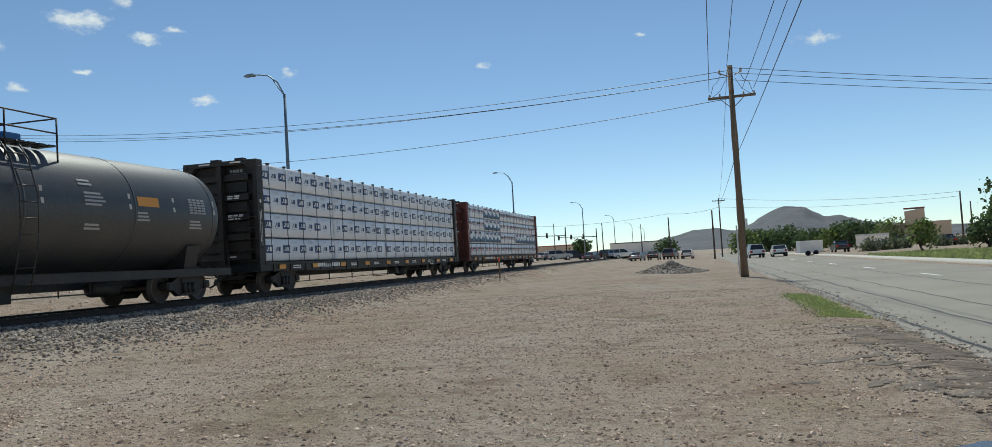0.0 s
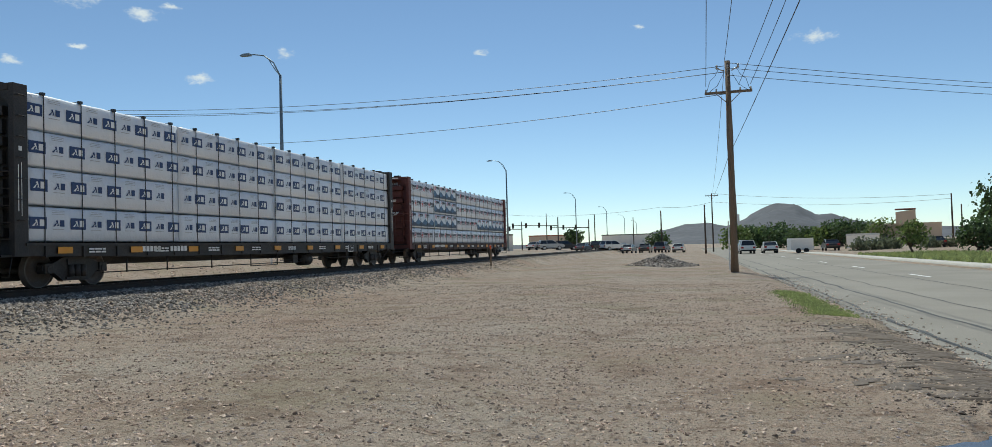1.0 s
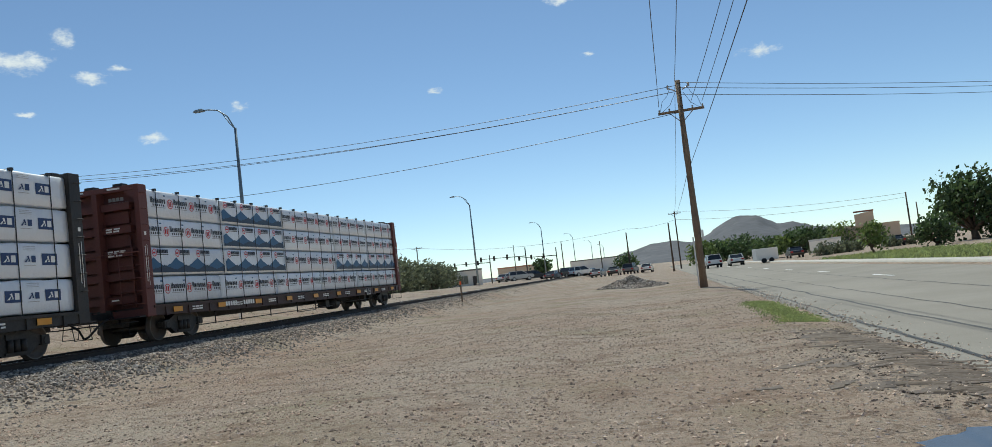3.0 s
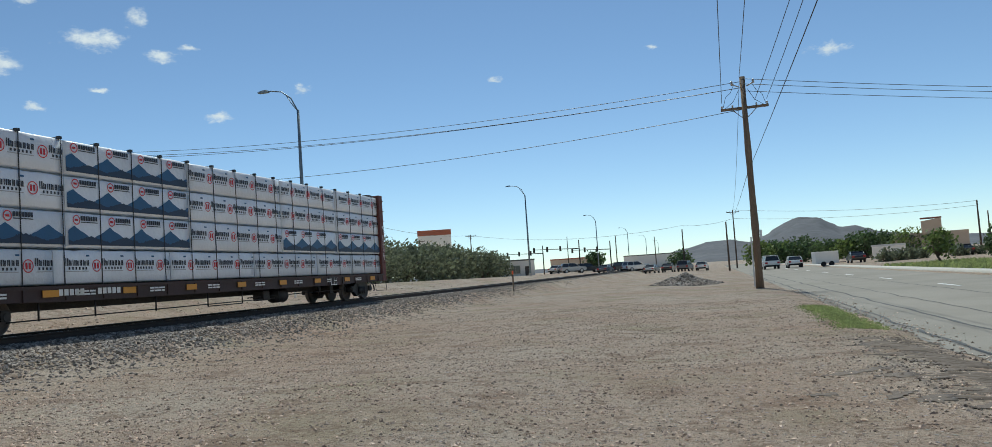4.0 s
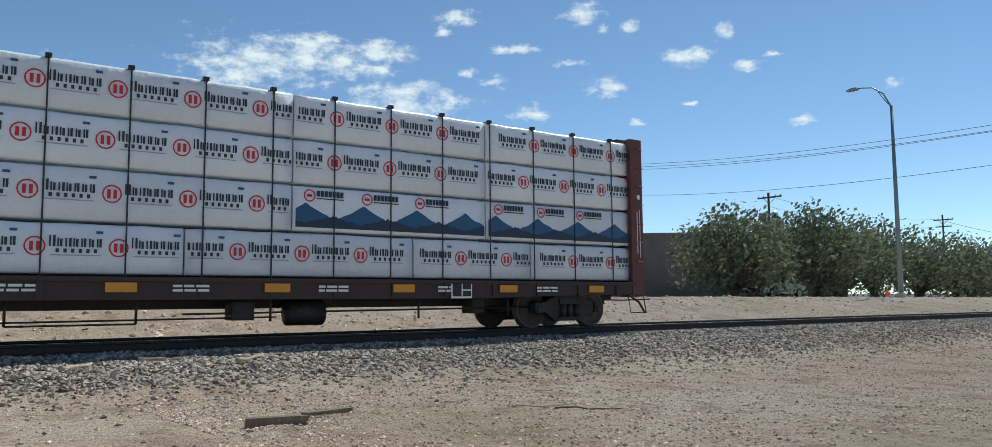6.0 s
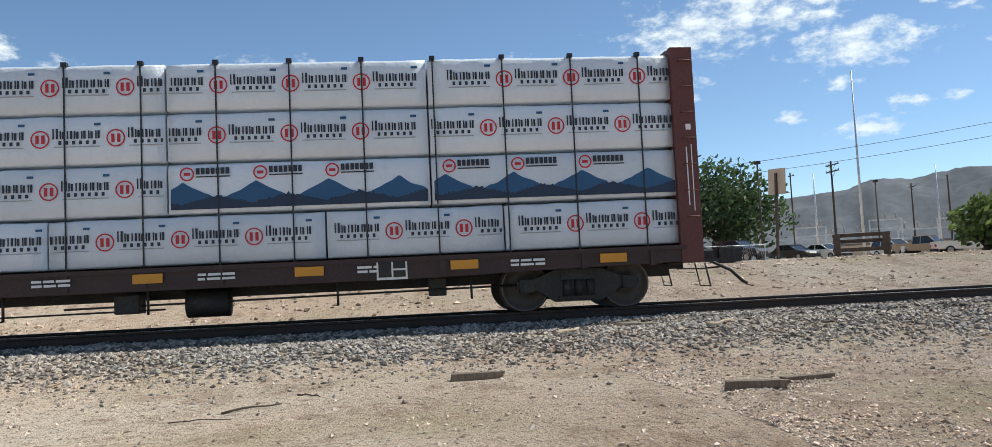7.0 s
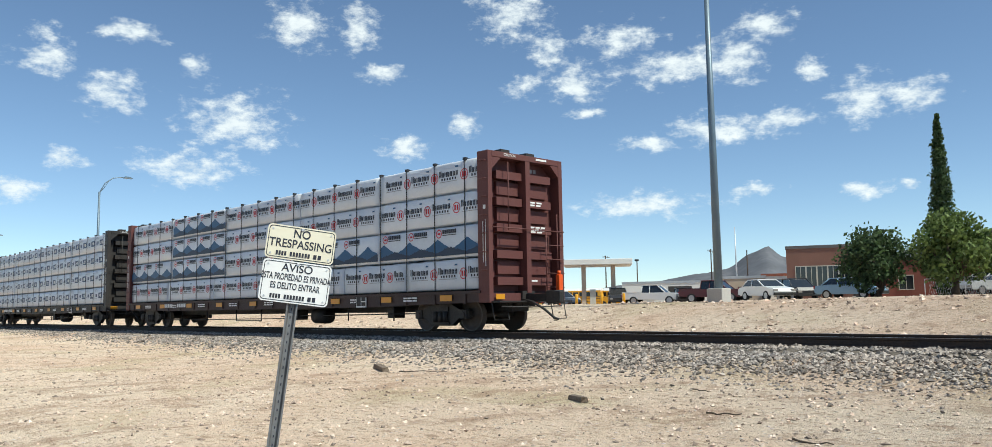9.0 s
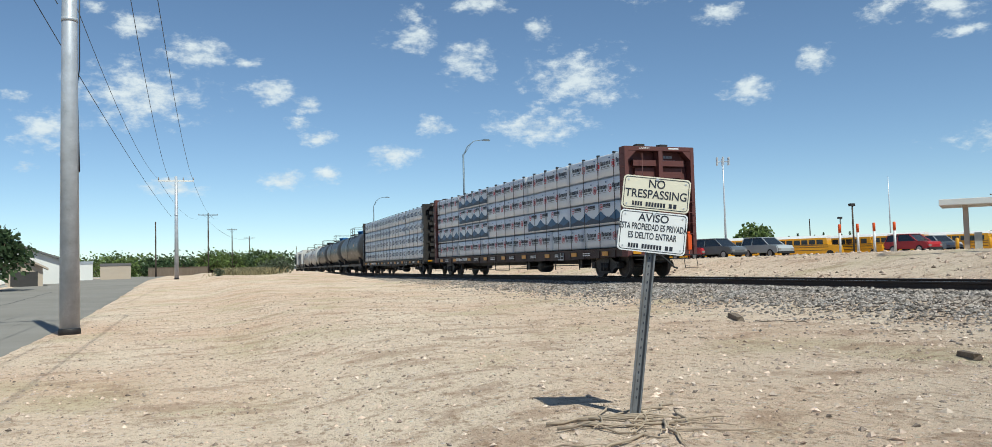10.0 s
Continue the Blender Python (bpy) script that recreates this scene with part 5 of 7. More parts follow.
def street_lamp(x, y, height=12.4, base=False):
    p = thing("street_lamp", pose(x, y, gz(x, y) - 0.05), "tall blue-grey steel street lamp with a curved arm", "street lamp", "street lamps")
    bm = bmesh.new()
    pipe(bm, [(0, 0, 0), (0, 0, height * 0.5), (0, 0, height - 1.0)], [0.15, 0.115, 0.08], 14)
    part("shaft", bm, "lamp_paint", p)
    bm = bmesh.new()
    pipe(bm, [(0, 0, height - 1.9), (-0.05, 0, height - 1.0), (-0.45, 0, height - 0.2), (-1.1, 0, height + 0.3), (-1.75, 0, height + 0.42), (-2.1, 0, height + 0.44)], [0.06, 0.05, 0.045, 0.04, 0.04, 0.035], 8)
    pipe(bm, [(0, 0, height - 1.1), (-0.35, 0, height - 0.65), (-0.75, 0, height - 0.02)], 0.03, 6)
    part("arm", bm, "lamp_paint", p)
    bm = bmesh.new()
    prism(bm, [(-2.0, height + 0.37), (-2.1, height + 0.53), (-2.5, height + 0.51), (-2.74, height + 0.42), (-2.7, height + 0.36)], -0.15, 0.15, 'Y')
    part("lamp_head", bm, "lamp_paint", p)
    bm = bmesh.new()
    if base:
        box(bm, -0.29, 0.29, -0.29, 0.29, 0.0, 0.5, bevel=0.03)
    else:
        lathe(bm, [(0, 0.26), (0.3, 0.26), (0.34, 0.2)], 14, 'Z')
    part("footing", bm, "concrete", p)


for y in (48.0, 114.5, 188, 261, 335, 413):
    street_lamp(-24.6, y)
street_lamp(-24.84, -15.14, base=True)
street_lamp(-24.65, -74.5, 11.7)
street_lamp(-29.5, -137, 11.7)


def rounded(w, h, r, n=5):
    pts = []
    for cx, cz, a0 in ((w / 2 - r, h / 2 - r, 0), (-w / 2 + r, h / 2 - r, 90), (-w / 2 + r, -h / 2 + r, 180), (w / 2 - r, -h / 2 + r, 270)):
        for k in range(n + 1):
            a = radians(a0 + 90 * k / n)
            pts.append((cx + r * math.cos(a), cz + r * math.sin(a)))
    return pts


sign = thing("trespass_sign", pose(-2.91, -5.54, 0.35, -4, 7.7, 154.5), "leaning steel post with two black-on-white warning boards", "sign")
bm = bmesh.new()
prism(bm, [(-0.04, 0.0), (-0.028, 0.0), (-0.016, 0.03), (0.016, 0.03), (0.028, 0.0), (0.04, 0.0), (0.04, 0.004), (0.031, 0.004), (0.019, 0.036), (-0.019, 0.036), (-0.031, 0.004), (-0.04, 0.004)],
      -0.3, 1.72, 'Z')
part("post", bm, "poststeel", sign, "ribbed galvanised channel post")
bm = bmesh.new()
for k in range(26):
    box(bm, -0.004, 0.004, 0.0275, 0.0295, 0.1 + k * 0.06, 0.118 + k * 0.06)
tagged(part("post_hole", bm, "ink", sign), kind="stuff")
for zc, h, col, lines in ((1.605, 0.25, "signcream", (("NO", 0.068, 0.088, 0.9), ("TRESPASSING", -0.01, 0.088, 0.86))),
                          (1.318, 0.305, "signwhite", (("AVISO", 0.1, 0.08, 1.0), ("ESTA PROPIEDAD ES PRIVADA", 0.032, 0.066, 0.56), ("ES DELITO ENTRAR", -0.034, 0.066, 0.62)))):
    bm = bmesh.new()
    prism(bm, rounded(0.495, h, 0.03), -0.012, -0.009, 'Y')
    bd = part("board", bm, col, sign, "cream warning board" if col == "signcream" else "white warning board in Spanish")
    bd.location = (0, 0, zc)
    bm = bmesh.new()
    o, i = rounded(0.475, h - 0.02, 0.025), rounded(0.465, h - 0.03, 0.021)
    ov = [bm.verts.new((x, -0.0135, z)) for x, z in o]
    iv = [bm.verts.new((x, -0.0135, z)) for x, z in i]
    for k in range(len(o)):
        bm.faces.new((ov[k], ov[(k + 1) % len(o)], iv[(k + 1) % len(o)], iv[k]))
    part("border", bm, "ink", bd)
    for body, z, size, squeeze in lines:
        me = text_mesh(body, size, squeeze, "ink", 0.001)
        ob = part("lettering", me, None, bd)
        ob.location, ob.rotation_euler = (0, -0.0135, z), (math.pi / 2, 0, 0)
    bm = bmesh.new()
    zz = -h / 2 + 0.042
    for k, (a, b) in enumerate(((-0.17, -0.09), (-0.07, 0.08), (0.1, 0.165))):
        n = (4, 7, 2)[k]
        for j in range(n):
            u0 = a + (b - a) * j / n
            box(bm, u0, u0 + (b - a) / n * 0.72, -0.0145, -0.0125, zz - 0.016, zz + 0.016)
    tagged(part("name_bar", bm, "ink", bd), kind="stuff")
    for sx in (-1, 1):
        for sz in (-1, 1):
            bm = bmesh.new()
            lathe(bm, [(-0.016, 0.007), (-0.012, 0.007)], 8, 'Y', (sx * 0.21, 0, sz * (h / 2 - 0.035)))
            part("rivet", bm, "galv", bd)
    bm = bmesh.new()
    lathe(bm, [(-0.018, 0.009), (-0.012, 0.014)], 8, 'Y', (0, 0, h / 2 - 0.02))
    part("bolt", bm, "galv", bd)


def stick(x, y, length, r, yaw, mat, name="branch", label="dry broken branch lying on the dirt", crooked=0.12):
    rnd = random.Random(int(abs(x * 97 + y * 31) * 100))
    pts = []
    n = 6
    for k in range(n + 1):
        u = k / n - 0.5
        dx, dy = u * length * math.cos(yaw), u * length * math.sin(yaw)
        ox = crooked * length * 0.3 * rnd.uniform(-0.5, 0.5)
        px_, py_ = x + dx - ox * math.sin(yaw), y + dy + ox * math.cos(yaw)
        pts.append((px_, py_, max(gz(px_, py_), bed(px_ + bend(py_), px_, py_) if abs(px_ + bend(py_) - TRACK) < 3.3 else -9) + r * 0.7 + rnd.uniform(0, 0.02)))
    bm = bmesh.new()
    pipe(bm, pts, [r * (1 - 0.5 * k / n) for k in range(n + 1)], 6)
    solid(name, bm, mat, Matrix(), label, "branch", "litter on the lot")


def plank(x, y, length, w, h, yaw, mat, label):
    z = gz(x, y)
    bm = bmesh.new()
    box(bm, -length / 2, length / 2, -w / 2, w / 2, 0, h, bevel=0.008)
    for v in bm.verts:
        v.co.y += 0.25 * w * noise.noise(v.co * 3)
        v.co.z *= 1 + 0.3 * noise.noise(v.co * 4)
        if abs(v.co.x) > length * 0.4:
            v.co.x += 0.15 * length * noise.noise(Vector((0, v.co.y * 20, v.co.z * 20)))
    solid("broken_timber", bm, mat, pose(x, y, z - 0.01, 0, random.uniform(-3, 3), yaw), label, "timber", "litter on the lot")


plank(-9.5, 0.75, 0.6, 0.14, 0.09, 8 + 90, "wood", "split brown piece of railway timber")
plank(-7.75, 3.3, 0.58, 0.13, 0.09, 75, "wood", "split brown piece of railway timber")
plank(-8.4, 4.15, 0.6, 0.1, 0.06, 98, "wood", "grey splintered board on the dirt")
plank(-7.7, -6.8, 0.42, 0.09, 0.07, 60, "wood", "short brown piece of railway timber")
plank(-9.4, -13.1, 0.55, 0.13, 0.1, 70, "wood", "split brown piece of railway timber")
LITTER = random.Random(8)
for k in range(26):
    x, y = LITTER.uniform(-12.4, -6.5), LITTER.uniform(-14, 10)
    stick(x, y, LITTER.uniform(0.3, 0.9), LITTER.uniform(0.006, 0.014), LITTER.uniform(0.6, 2.6), LITTER.choice(["twig", "bark"]))
for x, y, a in ((-12.5, 4.8, 2.2), (-12.6, 2.4, 2.4), (-12.9, 3.6, 0.9)):
    stick(x, y, 0.7, 0.04, a, "twig", "timber_splinter", "pale splinter of wood on the ballast", 0.02)
for k in range(26):
    a = LITTER.uniform(0, 6.28)
    r = abs(LITTER.gauss(0, 0.38))
    stick(-2.87 + r * math.cos(a) * 0.8 + 0.1, -5.28 + r * math.sin(a) * 1.0, LITTER.uniform(0.25, 0.9), LITTER.uniform(0.005, 0.013), LITTER.uniform(0, 3.1), "twig", "branch", "dry branches heaped round the sign post", 0.4)

# puddle, damp mud and grass at the road's edge
bm = bmesh.new()
bm.faces.new([bm.verts.new((2.75 + (1.1 + 0.3 * noise.noise(Vector((math.cos(a) * 2, math.sin(a) * 2, 0))) + 0.12 * noise.noise(Vector((math.cos(a) * 8, math.sin(a) * 8, 1)))) * math.cos(a), 6.15 + (1.0 + 0.3 * noise.noise(Vector((math.cos(a) * 2, math.sin(a) * 2, 0))) + 0.12 * noise.noise(Vector((math.cos(a) * 8, math.sin(a) * 8, 1)))) * math.sin(a), -0.045))
              for a in [k * math.tau / 90 for k in range(90)]])
tagged(solid("puddle", bm, "water", Matrix(), "shallow muddy puddle reflecting the sky", "puddle"), kind="structure")


def patches(name, x0, x1, y0, y1, step, rule, mat, lift, label, category):
    v, f, ids = [], [], {}
    nxp, nyp = int((x1 - x0) / step), int((y1 - y0) / step)
    def vid(i, j):
        if (i, j) not in ids:
            x, y = x0 + i * step, y0 + j * step
            ids[(i, j)] = len(v)
            v.append((x + 0.3 * step * noise.noise(Vector((x * 9, y * 9, 1))), y + 0.3 * step * noise.noise(Vector((x * 9, y * 9, 2))), gz(x, y) + lift))
        return ids[(i, j)]
    for i in range(nxp):
        for j in range(nyp):
            x, y = x0 + i * step, y0 + j * step
            if rule(x, y):
                f.append((vid(i, j), vid(i + 1, j), vid(i + 1, j + 1), vid(i, j + 1)))
    tagged(sheet(name, v, f, mat), label, category, kind="structure")


patches("mud", 1.0, 3.3, 7.0, 14.5, 0.07,
        lambda x, y: noise.noise(Vector((x * 1.1 + y * 0.7, y * 3.2 - x * 2.0, 3))) > 0.1 + 0.28 * abs(x - 2.7) + 0.03 * abs(y - 10), "mud", 0.007,
        "dark damp mud churned by tyres at the road's edge", "mud")


def mud_ridges():
    """Low dark ridges that turning tyres pushed up, one behind another along the road's edge."""
    r = random.Random(77)
    v, f = [], []
    for k in range(95):
        u = r.random()
        cx, cy = 2.6 + 0.4 * math.sin(math.pi * min(u * 0.9, 1.0)) + r.gauss(0, 0.17), 14.6 - 6.0 * u + r.gauss(0, 0.3)
        length, wide, tall = r.uniform(0.35, 1.0), r.uniform(0.03, 0.065), r.uniform(0.015, 0.04)
        a = r.gauss(-0.25, 0.22)
        base = len(v)
        for i in range(9):
            p = i / 8
            env = math.sin(math.pi * p) ** 0.6 * (0.7 + 0.5 * noise.noise(Vector((k, p * 4, 0))))
            for j, (q, w) in enumerate(((-1, -0.01), (-0.4, 0.8), (0.1, 1.0), (0.5, 0.6), (1, -0.01))):
                along, across = (p - 0.5) * length, q * wide * (0.4 + env) + 0.03 * noise.noise(Vector((p * 5, k, 2)))
                x, y = cx + along * math.cos(a) - across * math.sin(a), cy + along * math.sin(a) + across * math.cos(a)
                v.append((x, y, max(gz(x, y), -0.07 if x > 3.2 else -9) + tall * w * env))
        f += [(base + i * 5 + j, base + i * 5 + j + 1, base + i * 5 + j + 6, base + i * 5 + j + 5) for i in range(8) for j in range(4)]
    tagged(sheet("mud_ridges", v, f, "mud"), "dark ridges of mud thrown up by turning tyres", "mud", kind="stuff")


mud_ridges()


def blades(name, count, place, height, mat, label, width=0.012, lean=0.5):
    r = random.Random(len(name) + count)
    v, f = [], []
    for k in range(count):
        x, y = place(r)
        z = gz(x, y)
        h = height * r.uniform(0.4, 1.2)
        a = r.uniform(0, math.tau)
        dx, dy = math.cos(a) * width, math.sin(a) * width
        lx, ly = r.gauss(0, lean) * h, r.gauss(0, lean) * h
        n = len(v)
        v += [(x - dx, y - dy, z - 0.01), (x + dx, y + dy, z - 0.01), (x + lx * 0.4 + dx * 0.6, y + ly * 0.4 + dy * 0.6, z + h * 0.6), (x + lx, y + ly, z + h)]
        f += [(n, n + 1, n + 2), (n, n + 2, n + 3)]
    return tagged(sheet(name, v, f, mat, smooth=False), label, "grass", kind="stuff")


blades("grass_patch", 5000, lambda r: (2.85 + r.gauss(0, 0.22), r.uniform(17.0, 25.5)), 0.045, "grass", "patch of green grass at the road's edge", 0.02)
blades("verge_grass", 9000, lambda r: (r.uniform(14.2, 22.0), r.uniform(42, 78)), 0.3, "grass", "green and dry grass verge across the road", 0.05)
blades("dry_grass", 4000, lambda r: (r.gauss(-5.6, 1.1), r.gauss(-82, 2.5)), 0.6, "drygrass", "straw-coloured dry grass on the lot", 0.04)


def pile(r):
    a, q = r.uniform(0, 6.28), r.random() ** 0.6
    x, y = -1.6 + 2.3 * q * math.cos(a), 56 + 3.2 * q * math.sin(a)
    return x, y, gz(x, y) + 0.8 * (1 - q) ** 1.3 * r.uniform(0.7, 1.0)


stones("rubble_pile", 3200, pile, lambda r: 0.03 + 0.12 * r.random() ** 2, "stone", "low heap of broken rubble and dirt on the lot", "rubble", 5)

stones("mud_clods", 1300, lambda r: (lambda x, y: (x, y, gz(x, y) + 0.002))(r.normal(2.75, 0.35), r.uniform(7.5, 15.5)), lambda r: 0.008 + 0.022 * r.random() ** 2, "mud",
       "dark damp clods of mud at the road's edge", "mud", 14)
stones("road_dust", 1800, lambda r: (lambda x, y: (x, y, -0.065))(3.3 + abs(r.normal(0, 0.4)), r.uniform(6, 40)), lambda r: 0.008 + 0.025 * r.random() ** 3, "pebble",
       "gravel spilled over the edge of the asphalt", "gravel", 15)
# tar-filled cracks and lane paint on the road
for k, (x, w, y0, y1) in enumerate(((3.75, 0.05, 8, 90), (4.75, 0.05, 8, 80), (8.1, 0.035, -60, 110), (5.9, 0.03, 10, 60))):
    v, f = [], []
    ys_ = list(np.arange(y0, y1, 0.4))
    for y in ys_:
        ww = w * (0.6 + 0.8 * abs(noise.noise(Vector((x, y, 2)))))
        cx = x + 0.12 * noise.noise(Vector((x, y * 0.5, 0)))
        z = lot_rise(y) - 0.075 + 0.02 * (1 - abs(cx - 8) / 5) + 0.005
        v += [(cx - ww, y, z), (cx + ww, y, z)]
    f = [(2 * j, 2 * j + 1, 2 * j + 3, 2 * j + 2) for j in range(len(ys_) - 1)]
    tagged(sheet("road_crack", v, f, "crack"), "dark tar-filled crack along the asphalt", "crack", kind="structure")
bm = bmesh.new()
for k in range(10):
    y = 34 + k * 12
    box(bm, 8.8, 8.92, y, y + 3, -0.056, -0.049)
tagged(solid("lane_line", bm, "whitepaint", Matrix(), "faded white dashed lane line", "road marking"), kind="structure")
strip("pavement", [13.1, 13.12, 13.3, 14.2], -320, 400, 4.0, lambda x, xx, y: lot_rise(y) + (-0.09 if x < 13.11 else 0.08), "concrete",
      "pale concrete kerb and pavement across the road", "pavement", follow=False)

# marker post beside the track, and the row of pipeline markers
mk = thing("marker_post", pose(-11.9, 50.6, gz(-11.9, 50.6)), "thin weathered marker post beside the track", "post")
bm = bmesh.new()
box(bm, -0.045, 0.045, -0.03, 0.03, -0.05, 1.25)
part("stake", bm, "wood", mk)
bm = bmesh.new()
box(bm, -0.047, 0.047, -0.032, 0.032, 1.05, 1.27)
part("cap", bm, "orange", mk)
for a in (137.3, 136.25, 135.3, 134.15):
    x, y = at(a, 40)
    mk = thing("pipeline_marker", pose(x, y, gz(x, y) - 0.05), "white plastic marker post with an orange top", "post", "pipeline markers")
    bm = bmesh.new()
    lathe(bm, [(0, 0.055), (1.15, 0.055)], 12, 'Z')
    part("tube", bm, "whitepaint", mk)
    bm = bmesh.new()
    lathe(bm, [(1.0, 0.062), (1.35, 0.062), (1.38, 0.04)], 12, 'Z')
    part("cap", bm, "orange", mk)
ws = thing("orange_stake", pose(*at(27.9, 45), gz(*at(27.9, 45)) - 0.05), "short white stake with an orange top", "post")
bm = bmesh.new()
box(bm, -0.04, 0.04, -0.04, 0.04, 0, 0.7)
part("stake", bm, "whitepaint", ws)
bm = bmesh.new()
box(bm, -0.045, 0.045, -0.045, 0.045, 0.55, 0.85)
part("cap", bm, "orange", ws)

# back of a sign, and a rough timber bench, on the far side of the track
bx, by = at(65.1, 29)
bs = thing("roadside_sign", pose(bx, by, gz(bx, by) - 0.1, 0, 3, 20), "small tan sign board on a thin steel post", "sign")
bm = bmesh.new()
box(bm, -0.04, 0.04, -0.03, 0.03, 0, 3.0)
part("post", bm, "darkwood", bs)
bm = bmesh.new()
box(bm, -0.38, 0.38, 0.03, 0.05, 2.3, 3.15)
part("board", bm, "stucco", bs)
bx, by = at(60.05, 34)
bn = thing("timber_barrier", pose(bx, by, gz(bx, by) - 0.03, 0, 0, 60), "rough dark barrier of old railway timbers", "barrier")
for s in (-1, 1):
    bm = bmesh.new()
    box(bm, s * 0.85 - 0.12, s * 0.85 + 0.12, -0.15, 0.15, 0, 0.95, bevel=0.02)
    part("post", bm, "darkwood", bn)
for z in (0.3, 0.62, 0.85):
    bm = bmesh.new()
    box(bm, -1.0, 1.0, -0.2 if z < 0.5 else 0.1, 0.1 if z < 0.5 else 0.2, z, z + 0.14, bevel=0.015)
    part("plank", bm, "darkwood", bn)


# ---- vehicles ----
PAINT = {}


def paint(rgb):
    if rgb not in PAINT:
        PAINT[rgb] = material("car_paint", rgb, 0.35, 0.0, 0.06, 2, 20, coat=0.5)
    return PAINT[rgb]


CARS = {}
SHAPES = {
    # side outline of the body, of the glass, roof height; half width
    "sedan": ([(-2.3, 0.35), (-2.35, 0.7), (-2.2, 0.95), (-1.35, 1.02), (1.0, 0.98), (2.1, 0.82), (2.32, 0.6), (2.3, 0.3)],
              [(-1.75, 0.98), (-1.15, 1.42), (0.15, 1.44), (1.05, 0.96)], 0.88, 1.35, 0.33),
    "suv": ([(-2.25, 0.42), (-2.32, 0.8), (-2.25, 1.1), (1.05, 1.1), (2.1, 1.0), (2.3, 0.75), (2.28, 0.38)],
            [(-2.2, 1.08), (-1.95, 1.68), (0.2, 1.72), (1.15, 1.08)], 0.93, 1.35, 0.36),
    "pickup": ([(-2.8, 0.5), (-2.85, 0.95), (-2.8, 1.12), (1.3, 1.12), (2.55, 1.05), (2.75, 0.8), (2.7, 0.42)],
               [(-0.95, 1.1), (-0.85, 1.78), (0.55, 1.8), (1.35, 1.1)], 0.97, 1.7, 0.39),
}


def vehicle(kind, rgb, az, d, yaw, label):
    x, y = at(az, d)
    m = pose(x, y, gz(x, y) + 0.0, 0, 0, yaw)
    key = (kind, rgb)
    if key in CARS:
        ob = copy_thing(CARS[key], m)
        return tagged(ob, label)
    body, glass, hw, axle, wr = SHAPES[kind]
    car = thing("pickup_truck" if kind == "pickup" else "car", m, label, "pickup truck" if kind == "pickup" else "car", "parked vehicles")
    CARS[key] = car
    bm = bmesh.new()
    prism(bm, body, -hw, hw, 'Y')
    bmesh.ops.bevel(bm, geom=[e for e in bm.edges if abs(e.verts[0].co.y) == abs(e.verts[1].co.y) and e.verts[0].co.y == e.verts[1].co.y], offset=0.07, segments=2, affect='EDGES')
    if kind == "pickup":
        box(bm, -2.75, -1.0, -hw + 0.02, -hw + 0.12, 1.1, 1.2)
        box(bm, -2.75, -1.0, hw - 0.12, hw - 0.02, 1.1, 1.2)
        box(bm, -2.83, -2.72, -hw + 0.05, hw - 0.05, 1.0, 1.2)
    part("body", bm, paint(rgb), car)
    bm = bmesh.new()
    A = [bm.verts.new((u, -hw + 0.06 + (w - 1.0) * 0.22, w)) for u, w in glass]
    B = [bm.verts.new((u, hw - 0.06 - (w - 1.0) * 0.22, w)) for u, w in glass]
    bm.faces.new(A)
    bm.faces.new(B[::-1])
    for k in range(4):
        bm.faces.new((A[k], A[(k + 1) % 4], B[(k + 1) % 4], B[k]))
    part("cabin_glass", bm, "glass", car)
    bm = bmesh.new()
    rz = max(w for _, w in glass)
    xs_ = sorted(u for u, w in glass if w > rz - 0.1)
    box(bm, xs_[0] - 0.06, xs_[1] + 0.06, -hw + 0.14, hw - 0.14, rz - 0.02, rz + 0.05, bevel=0.03)
    for s in (-1, 1):
        for (ua, wa), (ub, wb) in ((glass[0], glass[1]), (glass[2], glass[3])):
            tube(bm, (ua, s * (hw - 0.05), wa), (ub, s * (hw - 0.06 - (wb - 1.0) * 0.22), wb), 0.045, n=6) if wb > wa else tube(bm, (ua, s * (hw - 0.06 - (wa - 1.0) * 0.22), wa), (ub, s * (hw - 0.05), wb), 0.045, n=6)
        um = (xs_[0] + xs_[1]) / 2
        tube(bm, (um, s * (hw - 0.045), 1.0), (um, s * (hw - 0.06 - (rz - 1.0) * 0.2), rz), 0.04, n=6)
    part("roof", bm, paint(rgb), car)
    for sx in (-1, 1):
        for sy in (-1, 1):
            bm = bmesh.new()
            a, b = sorted((sy * (hw - 0.2), sy * (hw + 0.01)))
            lathe(bm, [(a, wr * 0.7), (a, wr), (b, wr), (b, wr * 0.7)], 18, 'Y', (sx * axle, 0, wr))
            t = part("tyre", bm, "tyre", car)
            bm = bmesh.new()
            yy = sy * (hw + 0.012)
            a, b = sorted((yy, yy - sy * 0.05))
            lathe(bm, [(a, wr * 0.66), (b, wr * 0.66)], 14, 'Y', (sx * axle, 0, wr))
            part("rim", bm, "rim", t)
    back, front = body[1][0], body[-2][0]
    for s in (-1, 1):
        bm = bmesh.new()
        a, b = sorted((s * (hw - 0.06), s * (hw - 0.36)))
        box(bm, back - 0.012, back + 0.1, a, b, 0.72, 0.95)
        part("tail_light", bm, "tail", car)
        bm = bmesh.new()
        box(bm, front - 0.1, front + 0.012, a, b, 0.6, 0.76)
        part("headlight", bm, "porcelain", car)
    for u0, u1, w0 in ((back - 0.06, back + 0.2, 0.36), (front - 0.2, front + 0.05, 0.32)):
        bm = bmesh.new()
        box(bm, u0, u1, -hw + 0.05, hw - 0.05, w0, w0 + 0.2, bevel=0.03)
        part("bumper", bm, "tyre", car)
    return car


